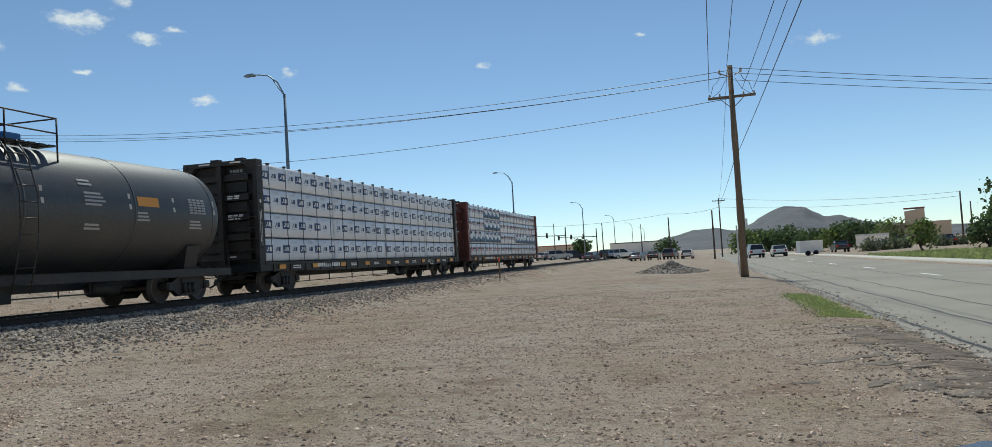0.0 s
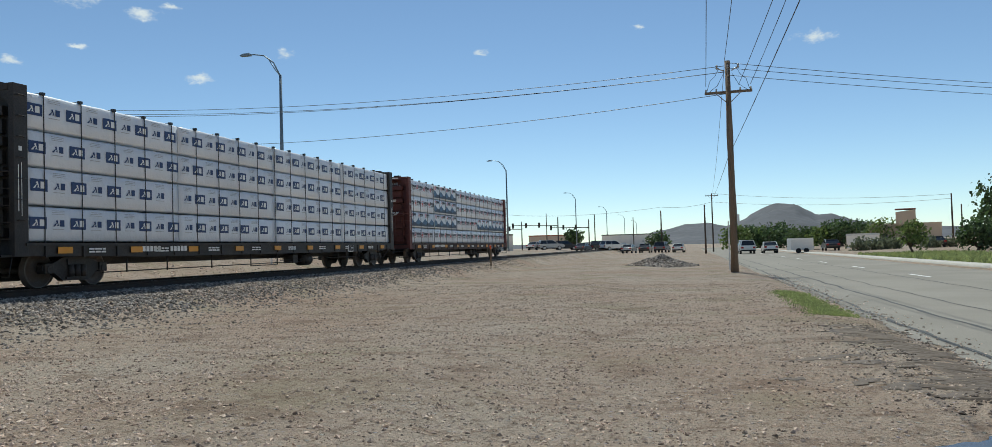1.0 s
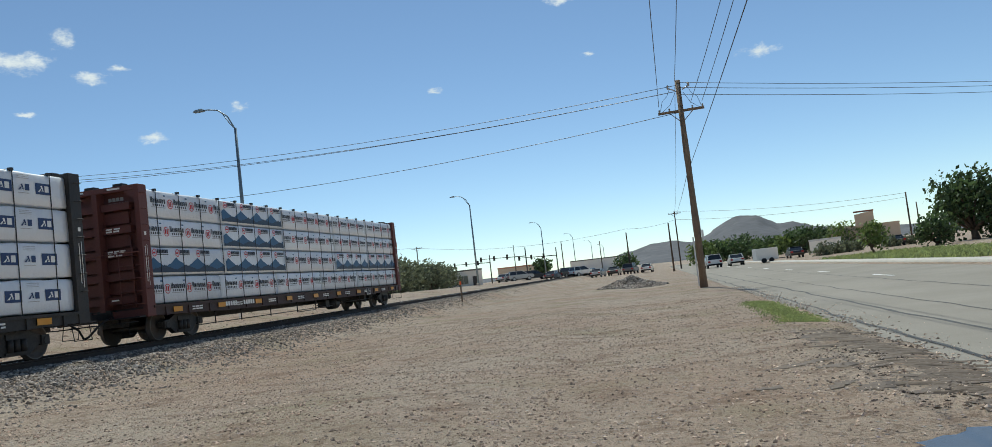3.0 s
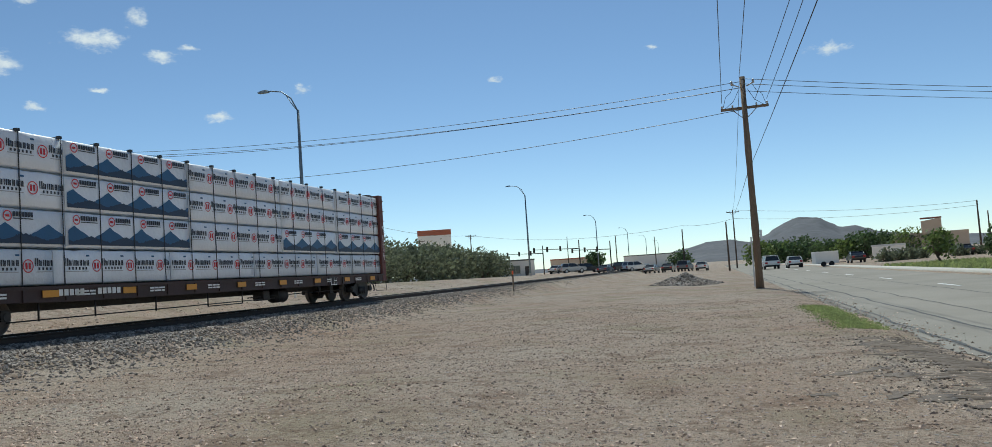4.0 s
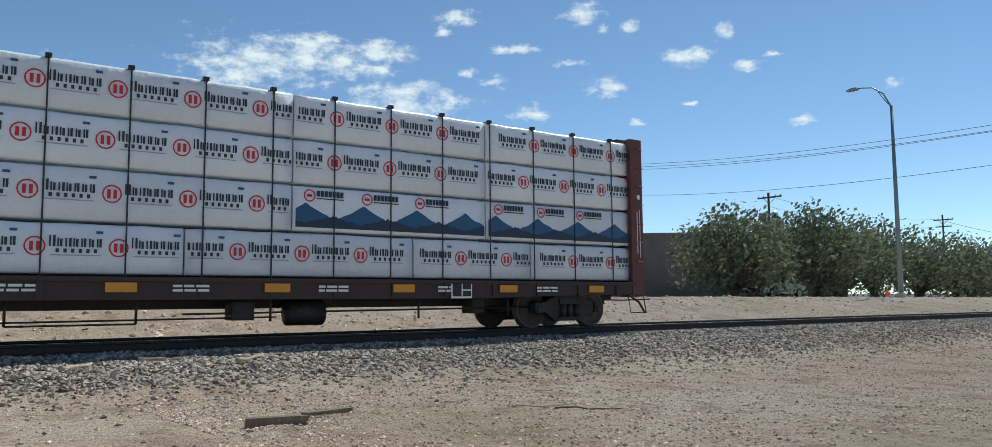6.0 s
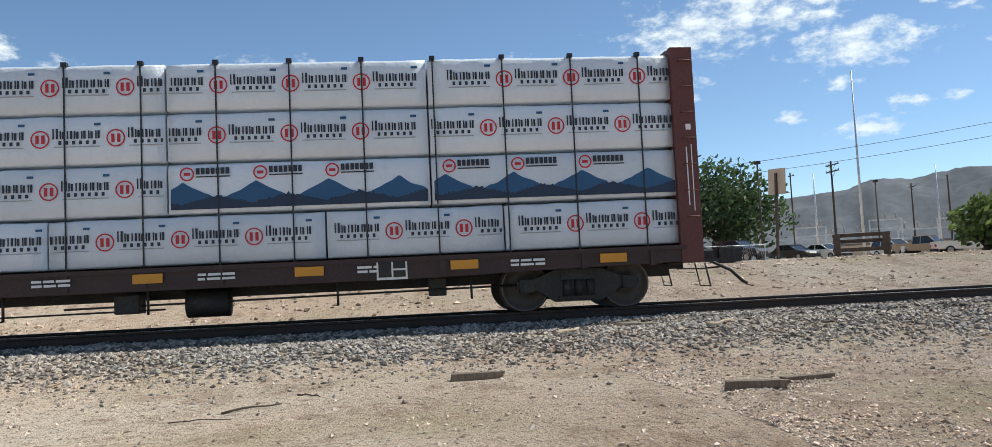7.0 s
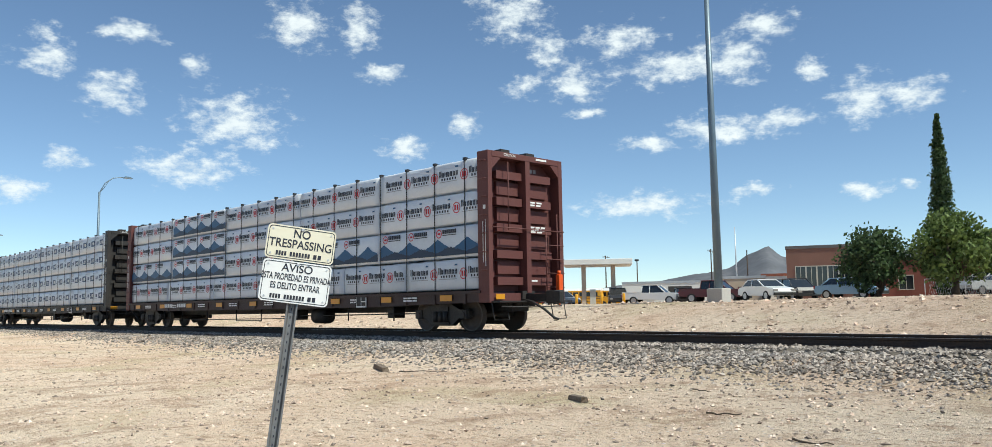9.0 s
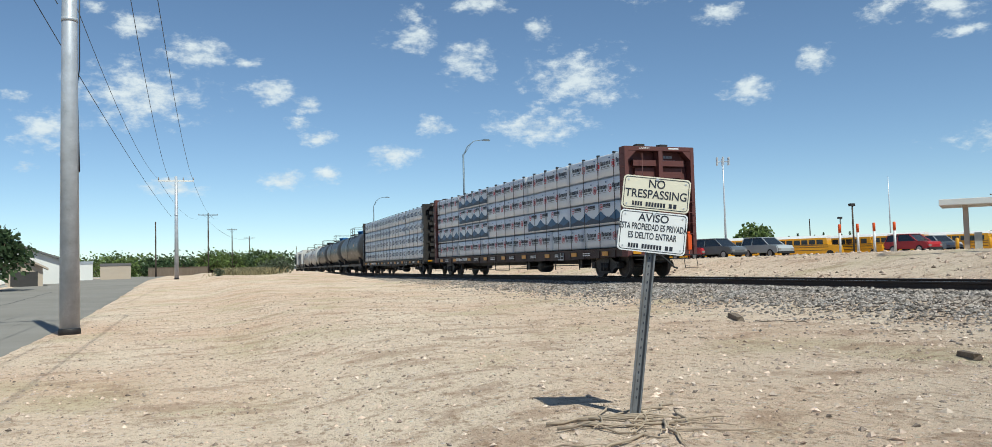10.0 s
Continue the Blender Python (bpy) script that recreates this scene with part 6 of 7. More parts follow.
W_, D_, S_, R_, B_, T_, G_ = (0.75, 0.75, 0.73), (0.02, 0.021, 0.024), (0.4, 0.42, 0.43), (0.38, 0.02, 0.03), (0.22, 0.36, 0.5), (0.4, 0.3, 0.2), (0.12, 0.13, 0.14)
M_ = (0.09, 0.012, 0.018)
for kind, rgb, az, d, yaw, label in (
        ("suv", D_, 78.1, 62, -9, "dark sport utility car parked at the fence"), ("sedan", D_, 75.2, 62, -4, "dark saloon car parked at the fence"),
        ("sedan", S_, 82.5, 60, -6, "silver saloon car parked at the fence"), ("sedan", W_, 84.9, 60, -4, "white saloon car parked at the fence"),
        ("sedan", G_, 70.6, 60.8, 80, "dark grey saloon car parked broadside"), ("suv", R_, 87.4, 58.5, 5, "red sport utility car under the tree"),
        ("pickup", W_, 93.3, 63.2, 2, "white pickup truck parked at the fence"), ("suv", G_, 96.3, 63.2, -4, "grey sport utility car at the fence"),
        ("suv", G_, 100.6, 60.8, -8, "grey sport utility car at the fence"), ("suv", S_, 105.6, 70.2, -30, "silver-grey car parked under the trees"),
        ("sedan", B_, 113.1, 64.3, 85, "light blue saloon car parked broadside"), ("suv", D_, 116.3, 70.2, 50, "dark sport utility car on the lot"),
        ("sedan", W_, 118.2, 62, 60, "white saloon car on the lot"), ("pickup", W_, 125.4, 80, 110, "white pickup truck on the lot"),
        ("pickup", M_, 121.4, 72, 100, "maroon pickup truck beside the lamp"), ("sedan", D_, 123.4, 80, 40, "black saloon car on the lot"),
        ("suv", D_, 127.8, 84, 40, "dark sport utility car on the lot"), ("suv", R_, 133.0, 84, 95, "red car parked by the fuel station"),
        ("suv", S_, 131.6, 92, 80, "silver car parked by the fuel station"), ("suv", G_, 144.6, 74, 100, "dark grey car parked beyond the track"),
        ("suv", S_, 141.6, 76, 95, "silver minivan parked beyond the track"), ("suv", R_, 146.3, 76, 95, "red car parked beyond the track"),
        ("sedan", D_, 64.1, 82, 20, "dark saloon car parked by the bench"), ("sedan", W_, 62.2, 84, 20, "white saloon car parked by the bench"),
        ("suv", D_, 67.5, 70, 30, "dark car under the big tree"), ("suv", W_, 58.2, 88, 10, "white sport utility car on the lot"),
        ("pickup", T_, 56.4, 86, 30, "tan pickup truck on the lot"), ("pickup", W_, 54.2, 84, 70, "white pickup truck on the lot"),
        ("sedan", W_, 48.0, 58, 90, "white saloon car by the shrubs"), ("sedan", W_, 34.5, 60, 85, "white saloon car by the shrub row"),
        ("suv", W_, -3.7, 112, 95, "white sport utility car on the road"), ("sedan", W_, -5.2, 112, 90, "white saloon car on the road"),
        ("sedan", D_, -8.9, 118, 90, "dark saloon car by the trees"), ("sedan", D_, -14.8, 125, 90, "black saloon car by the tan building"),
        ("sedan", W_, 10.2, 150, 70, "white saloon car in the far car row"), ("suv", S_, 9.2, 148, 20, "silver car in the far car row"),
        ("suv", D_, 8.2, 152, 20, "dark car in the far car row"), ("sedan", G_, 7.0, 145, 80, "grey car in the far car row"),
        ("pickup", D_, 6.0, 150, 60, "dark pickup truck in the far car row"), ("suv", W_, 5.0, 148, 40, "white car in the far car row"),
        ("sedan", S_, 3.9, 142, 80, "silver car in the far car row"), ("sedan", D_, 2.8, 140, 85, "dark car in the far car row"),
        ("sedan", B_, 4.4, 152, 70, "light blue car in the far car row"), ("suv", G_, 1.7, 138, 80, "grey car in the far car row"),
        ("sedan", W_, 0.6, 140, 85, "white car in the far car row")):
    vehicle(kind, rgb, az, d, yaw, label)

tx, ty = at(-7.1, 105)
tr = thing("cargo_trailer", pose(tx, ty, gz(tx, ty), 0, 0, 8), "small white box trailer beside the road", "trailer")
bm = bmesh.new()
box(bm, -1.3, 1.3, -0.9, 0.9, 0.35, 1.75, bevel=0.04)
part("body", bm, "whitewall", tr)
for s in (-0.45, 0.45):
    bm = bmesh.new()
    lathe(bm, [(-0.95, 0.3), (-0.75, 0.3)], 14, 'Y', (s, 0, 0.3))
    part("wheel", bm, "tyre", tr)
bm = bmesh.new()
box(bm, 1.3, 2.3, -0.05, 0.05, 0.35, 0.45)
part("tongue", bm, "blacksteel", tr)


def school_bus(az, d, yaw):
    x, y = at(az, d)
    b = thing("school_bus", pose(x, y, gz(x, y), 0, 0, yaw), "yellow school bus with a white roof in the bus yard", "bus", "school buses")
    bm = bmesh.new()
    prism(bm, [(-5.4, 0.5), (-5.4, 2.55), (4.0, 2.6), (4.1, 1.7), (5.5, 1.5), (5.6, 0.5)], -1.2, 1.2, 'Y')
    part("body", bm, "busyellow", b)
    bm = bmesh.new()
    prism(bm, [(-1.15, 2.56), (1.15, 2.56), (0.9, 2.85), (0, 2.95), (-0.9, 2.85)], -5.4, 4.05, 'X')
    part("roof", bm, "whitepaint", b)
    for s in (-1, 1):
        for k in range(9):
            bm = bmesh.new()
            box(bm, -5.1 + k * 0.98, -4.3 + k * 0.98, *sorted((s * 1.19, s * 1.215)), 1.75, 2.35)
            part("window", bm, "glass", b)
        for z in (0.95, 1.35, 1.62):
            bm = bmesh.new()
            box(bm, -5.4, 4.2, *sorted((s * 1.19, s * 1.22)), z, z + 0.06)
            part("rub_rail", bm, "ink", b)
        for xx in (-3.2, 4.4):
            bm = bmesh.new()
            lathe(bm, sorted([(s * 0.95, 0.48), (s * 1.23, 0.48)]), 16, 'Y', (xx, 0, 0.48))
            part("wheel", bm, "tyre", b)
    return b


bus = school_bus(146.5, 118, 128)
for az, d, yaw in ((143.2, 119, 126), (139.6, 120, 124), (136.8, 124, 112), (134.0, 122, 118), (130.6, 128, 120), (127.4, 130, 116), (149.0, 121, 130)):
    x, y = at(az, d)
    copy_thing(bus, pose(x, y, gz(x, y), 0, 0, yaw))


# ---- buildings ----
def building(az, d, w, dep, h, wall, roof, label, yaw=None, gable=0.0, windows=(), doors=(), parapet=0.3, trims=True, winmat="glass"):
    """A house: local x along the front, front at y = 0 facing -y, which looks at the camera when yaw follows the azimuth."""
    x, y = at(az, d)
    b = thing("building", pose(x, y, gz(x, y) - 0.2, 0, 0, az if yaw is None else yaw), label, "building", "buildings")
    bm = bmesh.new()
    if gable:
        prism(bm, [(-w / 2, 0), (w / 2, 0), (w / 2, h), (0, h + gable), (-w / 2, h)], 0, dep, 'Y')
    else:
        box(bm, -w / 2, w / 2, 0, dep, 0, h)
    part("wall", bm, wall, b)
    bm = bmesh.new()
    if gable:
        o = 0.4
        k = gable / (w / 2)
        prism(bm, [(-w / 2 - o, h - o * k + 0.02), (0, h + gable + 0.02), (w / 2 + o, h - o * k + 0.02), (w / 2 + o, h - o * k + 0.18), (0, h + gable + 0.2), (-w / 2 - o, h - o * k + 0.18)], -0.4, dep + 0.4, 'Y')
    else:
        box(bm, -w / 2 - 0.06, w / 2 + 0.06, -0.06, dep + 0.06, h, h + parapet)
    part("roof", bm, roof, b)
    for u, z, ww, hh in windows:
        bm = bmesh.new()
        box(bm, u - ww / 2, u + ww / 2, -0.02, 0.04, z, z + hh)
        wi = part("window", bm, winmat, b)
        if trims:
            bm = bmesh.new()
            for a, c, e, g in ((u - ww / 2 - 0.08, u - ww / 2, z - 0.08, z + hh + 0.08), (u + ww / 2, u + ww / 2 + 0.08, z - 0.08, z + hh + 0.08), (u - ww / 2, u + ww / 2, z + hh, z + hh + 0.08),
                               (u - ww / 2, u + ww / 2, z - 0.08, z), (u - 0.025, u + 0.025, z, z + hh)):
                box(bm, a, c, -0.05, 0.02, e, g)
            part("frame", bm, "trim", wi)
    for u, ww, hh in doors:
        bm = bmesh.new()
        box(bm, u - ww / 2, u + ww / 2, -0.03, 0.03, 0.15, hh)
        part("door", bm, "darkdoor", b)
    return b


bb = building(76.6, 67.5, 13.6, 14, 4.6, "brick2", "brick2", "long low brown brick hall with a white sign board", yaw=90, windows=((-1.2, 1.2, 0.6, 1.4),), doors=((0.0, 1.0, 2.2), (1.5, 1.0, 2.2)))
bm = bmesh.new()
box(bm, 3.6, 5.4, -0.12, -0.02, 1.8, 3.1)
sb = part("sign_board", bm, "whitewall", bb, "white board with a dark green band")
bm = bmesh.new()
box(bm, 3.7, 5.3, -0.13, -0.12, 2.0, 2.5, 0)
for k in range(6):
    box(bm, 3.85 + k * 0.23, 4.02 + k * 0.23, -0.13, -0.12, 2.7, 2.82, 1)
part("lettering_bar", bm, ["leafdark", "ink"], sb)
bm = bmesh.new()
tube(bm, (0.4, -0.1, 4.2), (-0.6, -0.5, 4.5), 0.02, n=5)
tube(bm, (0.4, -0.1, 2.2), (0.4, -0.1, 4.6), 0.03, n=5)
part("conduit", bm, "galv", bb)
hb = building(93.7, 62, 5.6, 9, 4.3, "brick", "roofred", "brick house with a low gable and white porch", gable=1.1, windows=((-1.7, 1.4, 0.9, 1.5), (1.7, 1.4, 0.9, 1.5)), doors=((0, 1.0, 2.3),))
for u in (-2.2, -0.8, 0.8, 2.2):
    bm = bmesh.new()
    box(bm, u - 0.12, u + 0.12, -1.9, -1.66, 0, 2.9)
    part("porch_post", bm, "whitewall", hb)
bm = bmesh.new()
box(bm, -2.7, 2.7, -2.1, 0, 2.9, 3.15)
part("porch_roof", bm, "whitewall", hb)
building(101.5, 72, 10, 9, 4.6, "brick2", "roofgrey", "flat-roofed brown brick building behind the trees", windows=((-3.5, 1.6, 1.2, 1.4), (-1, 1.6, 1.2, 1.4), (1.5, 1.6, 1.2, 1.4)))
building(105.2, 80, 5, 7, 5.4, "brick", "roofgrey", "brick block behind the trees")
gb = building(114.4, 88, 7.4, 12, 5.4, "brick2", "roofgrey", "brown brick office with a tall white-framed window wall", windows=tuple((-2.4 + k * 1.0, 1.0, 0.86, 2.6) for k in range(5)), doors=((2.8, 1.0, 2.2),))
building(110.5, 90, 9, 8, 4.0, "brick", "roofgrey", "low red brick building behind the trees", windows=((-2, 1.2, 1.2, 1.3), (1, 1.2, 1.2, 1.3)))
building(122.6, 112, 19, 14, 3.1, "whitewall", "roofmetal", "long low white workshop with wide doors", windows=((-6, 1, 1.4, 1.2),), doors=((3, 3, 2.7), (-2, 3, 2.7)), yaw=122)
building(119.6, 98, 5, 6, 3.0, "stucco", "roofmetal", "small cream shed beside the workshop", doors=((0, 1.0, 2.1),))
building(116.2, 105, 8, 6, 3.4, "whitewall", "roofred", "low white shop with a red fascia")
building(38.5, 78, 24, 14, 5.9, "roofgrey", "roofgrey", "dark brown metal shed behind the shrub row", yaw=50)
ho = building(18.6, 250, 10, 10, 14.0, "whitewall", "roofred", "tan three-storey hotel with a red tile roof", parapet=1.6, windows=tuple((-3 + i * 3, 9 + j * -3.2, 1.3, 1.6) for i in range(3) for j in range(3)))
building(13.3, 175, 9, 8, 3.4, "whitewall", "roofgrey", "low white shop with a dark flat roof", windows=((-2.5, 0.8, 1.8, 1.6), (0.5, 0.8, 1.8, 1.6)), doors=((3, 1.1, 2.2),))
building(9.0, 230, 14, 8, 3.8, "stucco", "roofred", "far low tan shops with red roofs")
building(4.0, 260, 16, 8, 4.2, "whitewall", "roofgrey", "far low white shops with flat roofs")
tb = building(-13.2, 185, 13, 12, 4.2, "stucco", "stucco", "tan stucco building behind the trees", windows=((-4, 1.2, 1.6, 1.3), (3, 1.2, 1.6, 1.3)), yaw=-13)
bm = bmesh.new()
prism(bm, [(-1.6, 4.2), (2.0, 4.2), (2.0, 7.2), (-1.6, 6.7)], -0.5, 4.0, 'Y')
part("entrance_tower", bm, "stucco", tb)
bm = bmesh.new()
box(bm, -1.7, 2.1, -0.6, 4.1, 7.2, 7.4)
part("tower_cap", bm, "brick", tb)
building(-10.8, 150, 5, 6, 2.2, "whitewall", "roofmetal", "small pale shed among the bushes")
cb = building(-170.2, 84, 8.5, 12, 2.1, "whitewall", "roofgrey", "white gabled hall with a grey roof", gable=1.6)
building(-170.9, 76, 2.6, 3, 1.7, "stucco", "stucco", "small tan garage with a roller door", gable=0.7, doors=((0, 1.9, 1.4),))
building(-174.1, 112, 2.0, 3, 2.2, "whitewall", "roofmetal", "white site container beside the road")
building(-175.9, 112, 3.4, 3, 1.9, "stucco", "roofgrey", "tan lean-to shed beside the road")
building(-179.6, 158, 10, 0.3, 1.7, "wood", "wood", "weathered wooden fence panel", yaw=182, parapet=0.05)
building(143.0, 190, 9, 7, 4.5, "whitewall", "roofmetal", "far low white building behind the yard")
building(171.8, 220, 5, 5, 3.5, "whitewall", "roofgrey", "far small white house among trees")

# round tower with a conical metal roof
x, y = at(46.6, 110)
wt = thing("round_tower", pose(x, y, gz(x, y)), "white round tower with a conical metal roof", "tower")
bm = bmesh.new()
lathe(bm, [(0, 4.1), (11.0, 4.1)], 28, 'Z')
part("wall", bm, "whitewall", wt)
bm = bmesh.new()
lathe(bm, [(10.9, 4.5), (11.0, 4.5), (13.4, 0.3), (13.5, 0.05)], 28, 'Z')
for k in range(14):
    a = k * math.tau / 14
    tube(bm, (4.5 * math.cos(a), 4.5 * math.sin(a), 11.03), (0.3 * math.cos(a), 0.3 * math.sin(a), 13.45), 0.05, n=5)
part("roof", bm, "roofmetal", wt)
for k in range(12):
    a = k * math.tau / 12
    bm = bmesh.new()
    tube(bm, (4.05 * math.cos(a), 4.05 * math.sin(a), 8.2), (4.16 * math.cos(a), 4.16 * math.sin(a), 8.2), 0.65, n=4)
    part("window", bm, "glass", wt)
bm = bmesh.new()
lathe(bm, [(3.0, 4.15), (7.0, 4.15)], 28, 'Z')
part("lower_cladding", bm, "roofgrey", wt)

# fuel station canopy
x, y = at(129.0, 86)
cn = thing("fuel_canopy", pose(x, y, gz(x, y), 0, 0, 129), "white flat fuel-station canopy on four posts", "canopy")
bm = bmesh.new()
box(bm, -3.6, 3.3, -2.5, 3.5, 4.15, 4.7, bevel=0.04)
part("roof", bm, "whitewall", cn)
for u, v in ((-1.6, -1.2), (1.4, -1.2), (-1.6, 2.2), (1.4, 2.2)):
    bm = bmesh.new()
    box(bm, u - 0.2, u + 0.2, v - 0.2, v + 0.2, 0, 4.2)
    part("post", bm, "stucco", cn)
for u in (-1.6, 1.4):
    bm = bmesh.new()
    box(bm, u + 0.6, u + 1.2, -1.5, -0.9, 0, 1.7, bevel=0.04)
    part("fuel_pump", bm, "trim", cn)
# price sign and bollards
for az, d in ((130.6, 78), (128.9, 79), (127.4, 78)):
    x, y = at(az, d)
    bm = bmesh.new()
    lathe(bm, [(0, 0.14), (1.05, 0.14), (1.12, 0.08)], 10, 'Z')
    solid("bollard", bm, "busyellow", pose(x, y, gz(x, y)), "yellow steel bollard at the fuel station", "bollard", "bollards")

# masts
for az, d, h, lab in ((144.05, 200, 24, "far grey cell tower with a crown of antennas"), (134.1, 190, 16.5, "far slender grey mast"), (59.9, 100, 21, "tall slender white mast"),
                      (62.6, 120, 12, "slender grey steel mast far off"), (119.9, 150, 13.5, "slender grey steel mast far off"), (55.6, 130, 13, "slender grey steel mast far off")):
    x, y = at(az, d)
    mt = thing("mast", pose(x, y, gz(x, y)), lab, "mast", "masts")
    bm = bmesh.new()
    pipe(bm, [(0, 0, 0), (0, 0, h / 2), (0, 0, h)], [0.3 if "cell" in lab else 0.17, 0.2 if "cell" in lab else 0.13, 0.12 if "cell" in lab else 0.06], 10)
    part("shaft", bm, "galv", mt)
    if "cell" in lab:
        for k in range(6):
            a = k * math.tau / 6
            bm = bmesh.new()
            box(bm, 1.5 * math.cos(a) - 0.15, 1.5 * math.cos(a) + 0.15, 1.5 * math.sin(a) - 0.1, 1.5 * math.sin(a) + 0.1, h - 2.0, h - 0.2)
            tube(bm, (0, 0, h - 1.2), (1.5 * math.cos(a), 1.5 * math.sin(a), h - 1.2), 0.05, n=5)
            part("antenna", bm, "galv", mt)
# floodlights at the bus yard
for az, d, h in ((136.3, 95, 5.2), (137.0, 130, 5.5), (126.4, 130, 7.0), (59.0, 118, 10.0), (66.0, 80, 9.0)):
    x, y = at(az, d)
    fl = thing("flood_lamp", pose(x, y, gz(x, y)), "dark post with a box floodlight", "lamp post", "floodlights")
    bm = bmesh.new()
    tube(bm, (0, 0, 0), (0, 0, h), 0.1, 0.08, 8)
    part("post", bm, "darkwood", fl)
    bm = bmesh.new()
    box(bm, -0.25, 0.35, -0.2, 0.2, h, h + 0.3, bevel=0.05)
    part("lamp_head", bm, "blacksteel", fl)
# traffic signals
for az, d, arm, yaw in ((8.7, 165, 9.0, 100), (6.6, 175, 8.0, 95), (11.2, 185, 8.0, 100)):
    x, y = at(az, d)
    ts = thing("traffic_signal", pose(x, y, gz(x, y), 0, 0, yaw), "dark mast-arm traffic signal", "traffic signal", "traffic signals")
    bm = bmesh.new()
    tube(bm, (0, 0, 0), (0, 0, 6.4), 0.14, 0.1, 8)
    tube(bm, (0, 0, 4.7), (0, arm, 5.0), 0.09, 0.05, 8)
    part("mast", bm, "blacksteel", ts)
    for k in range(3):
        bm = bmesh.new()
        box(bm, -0.2, 0.2, arm - 0.3 - k * 2.6, arm + 0.1 - k * 2.6, 4.4, 5.4, bevel=0.03)
        part("signal_head", bm, "blacksteel", ts)

building(57.0, 135, 24, 6, 2.6, "stucco", "roofgrey", "low tan wall of a far substation")
for az, d, w, h in ((63.0, 125, 4, 5.0), (61.0, 128, 5, 4.0), (58.6, 126, 4, 5.6), (56.8, 128, 5, 4.2), (54.8, 124, 4, 5.2), (53.0, 128, 5, 4.4)):
    x, y = at(az, d)
    gt = thing("substation_gantry", pose(x, y, gz(x, y), 0, 0, az), "grey steel gantry of a far substation", "gantry", "gantries")
    for u in (-w / 2, w / 2):
        bm = bmesh.new()
        box(bm, u - 0.1, u + 0.1, -0.1, 0.1, 0, h)
        part("leg", bm, "galv", gt)
    for z in (h - 0.2, h - 1.4):
        bm = bmesh.new()
        box(bm, -w / 2, w / 2, -0.08, 0.08, z, z + 0.16)
        part("beam", bm, "galv", gt)
    for k in range(3):
        bm = bmesh.new()
        lathe(bm, [(h, 0.12), (h + 0.3, 0.16), (h + 0.6, 0.1), (h + 0.9, 0.05)], 8, 'Z', (-w / 3 + k * w / 3, 0, 0))
        part("insulator", bm, "porcelain", gt)

# chain-link fence along the parking lot
fence = thing("chain_link_fence", Matrix(), "low grey chain-link fence along the parking row", "fence")
fx = -62.5
for k in range(20):
    y = 28 - k * 2.6
    bm = bmesh.new()
    z = gz(fx, y)
    tube(bm, (fx, y, z - 0.1), (fx, y, z + 1.3), 0.03, n=6)
    part("post", bm, "galv", fence)
bm = bmesh.new()
pipe(bm, [(fx, 28 - k * 2.6, gz(fx, 28 - k * 2.6) + 1.28) for k in range(20)], 0.025, 5)
part("top_rail", bm, "galv", fence)
bm = bmesh.new()
y = 28.0
while y > -21:
    z = gz(fx, y)
    tube(bm, (fx, y, z + 0.05), (fx, y - 0.3, z + 1.27), 0.006, n=3, caps=False)
    tube(bm, (fx, y - 0.3, z + 0.05), (fx, y, z + 1.27), 0.006, n=3, caps=False)
    y -= 0.15
tagged(part("mesh", bm, "galv", fence), kind="stuff")
x, y = at(89.75, 52)
bm = bmesh.new()
tube(bm, (0, 0, 0), (0, 0, 2.3), 0.03, n=6)
box(bm, -0.02, 0.02, -0.22, 0.22, 1.85, 2.4)
solid("parking_sign", bm, "whitewall", pose(x, y, gz(x, y)), "small white parking sign on a thin post", "sign")


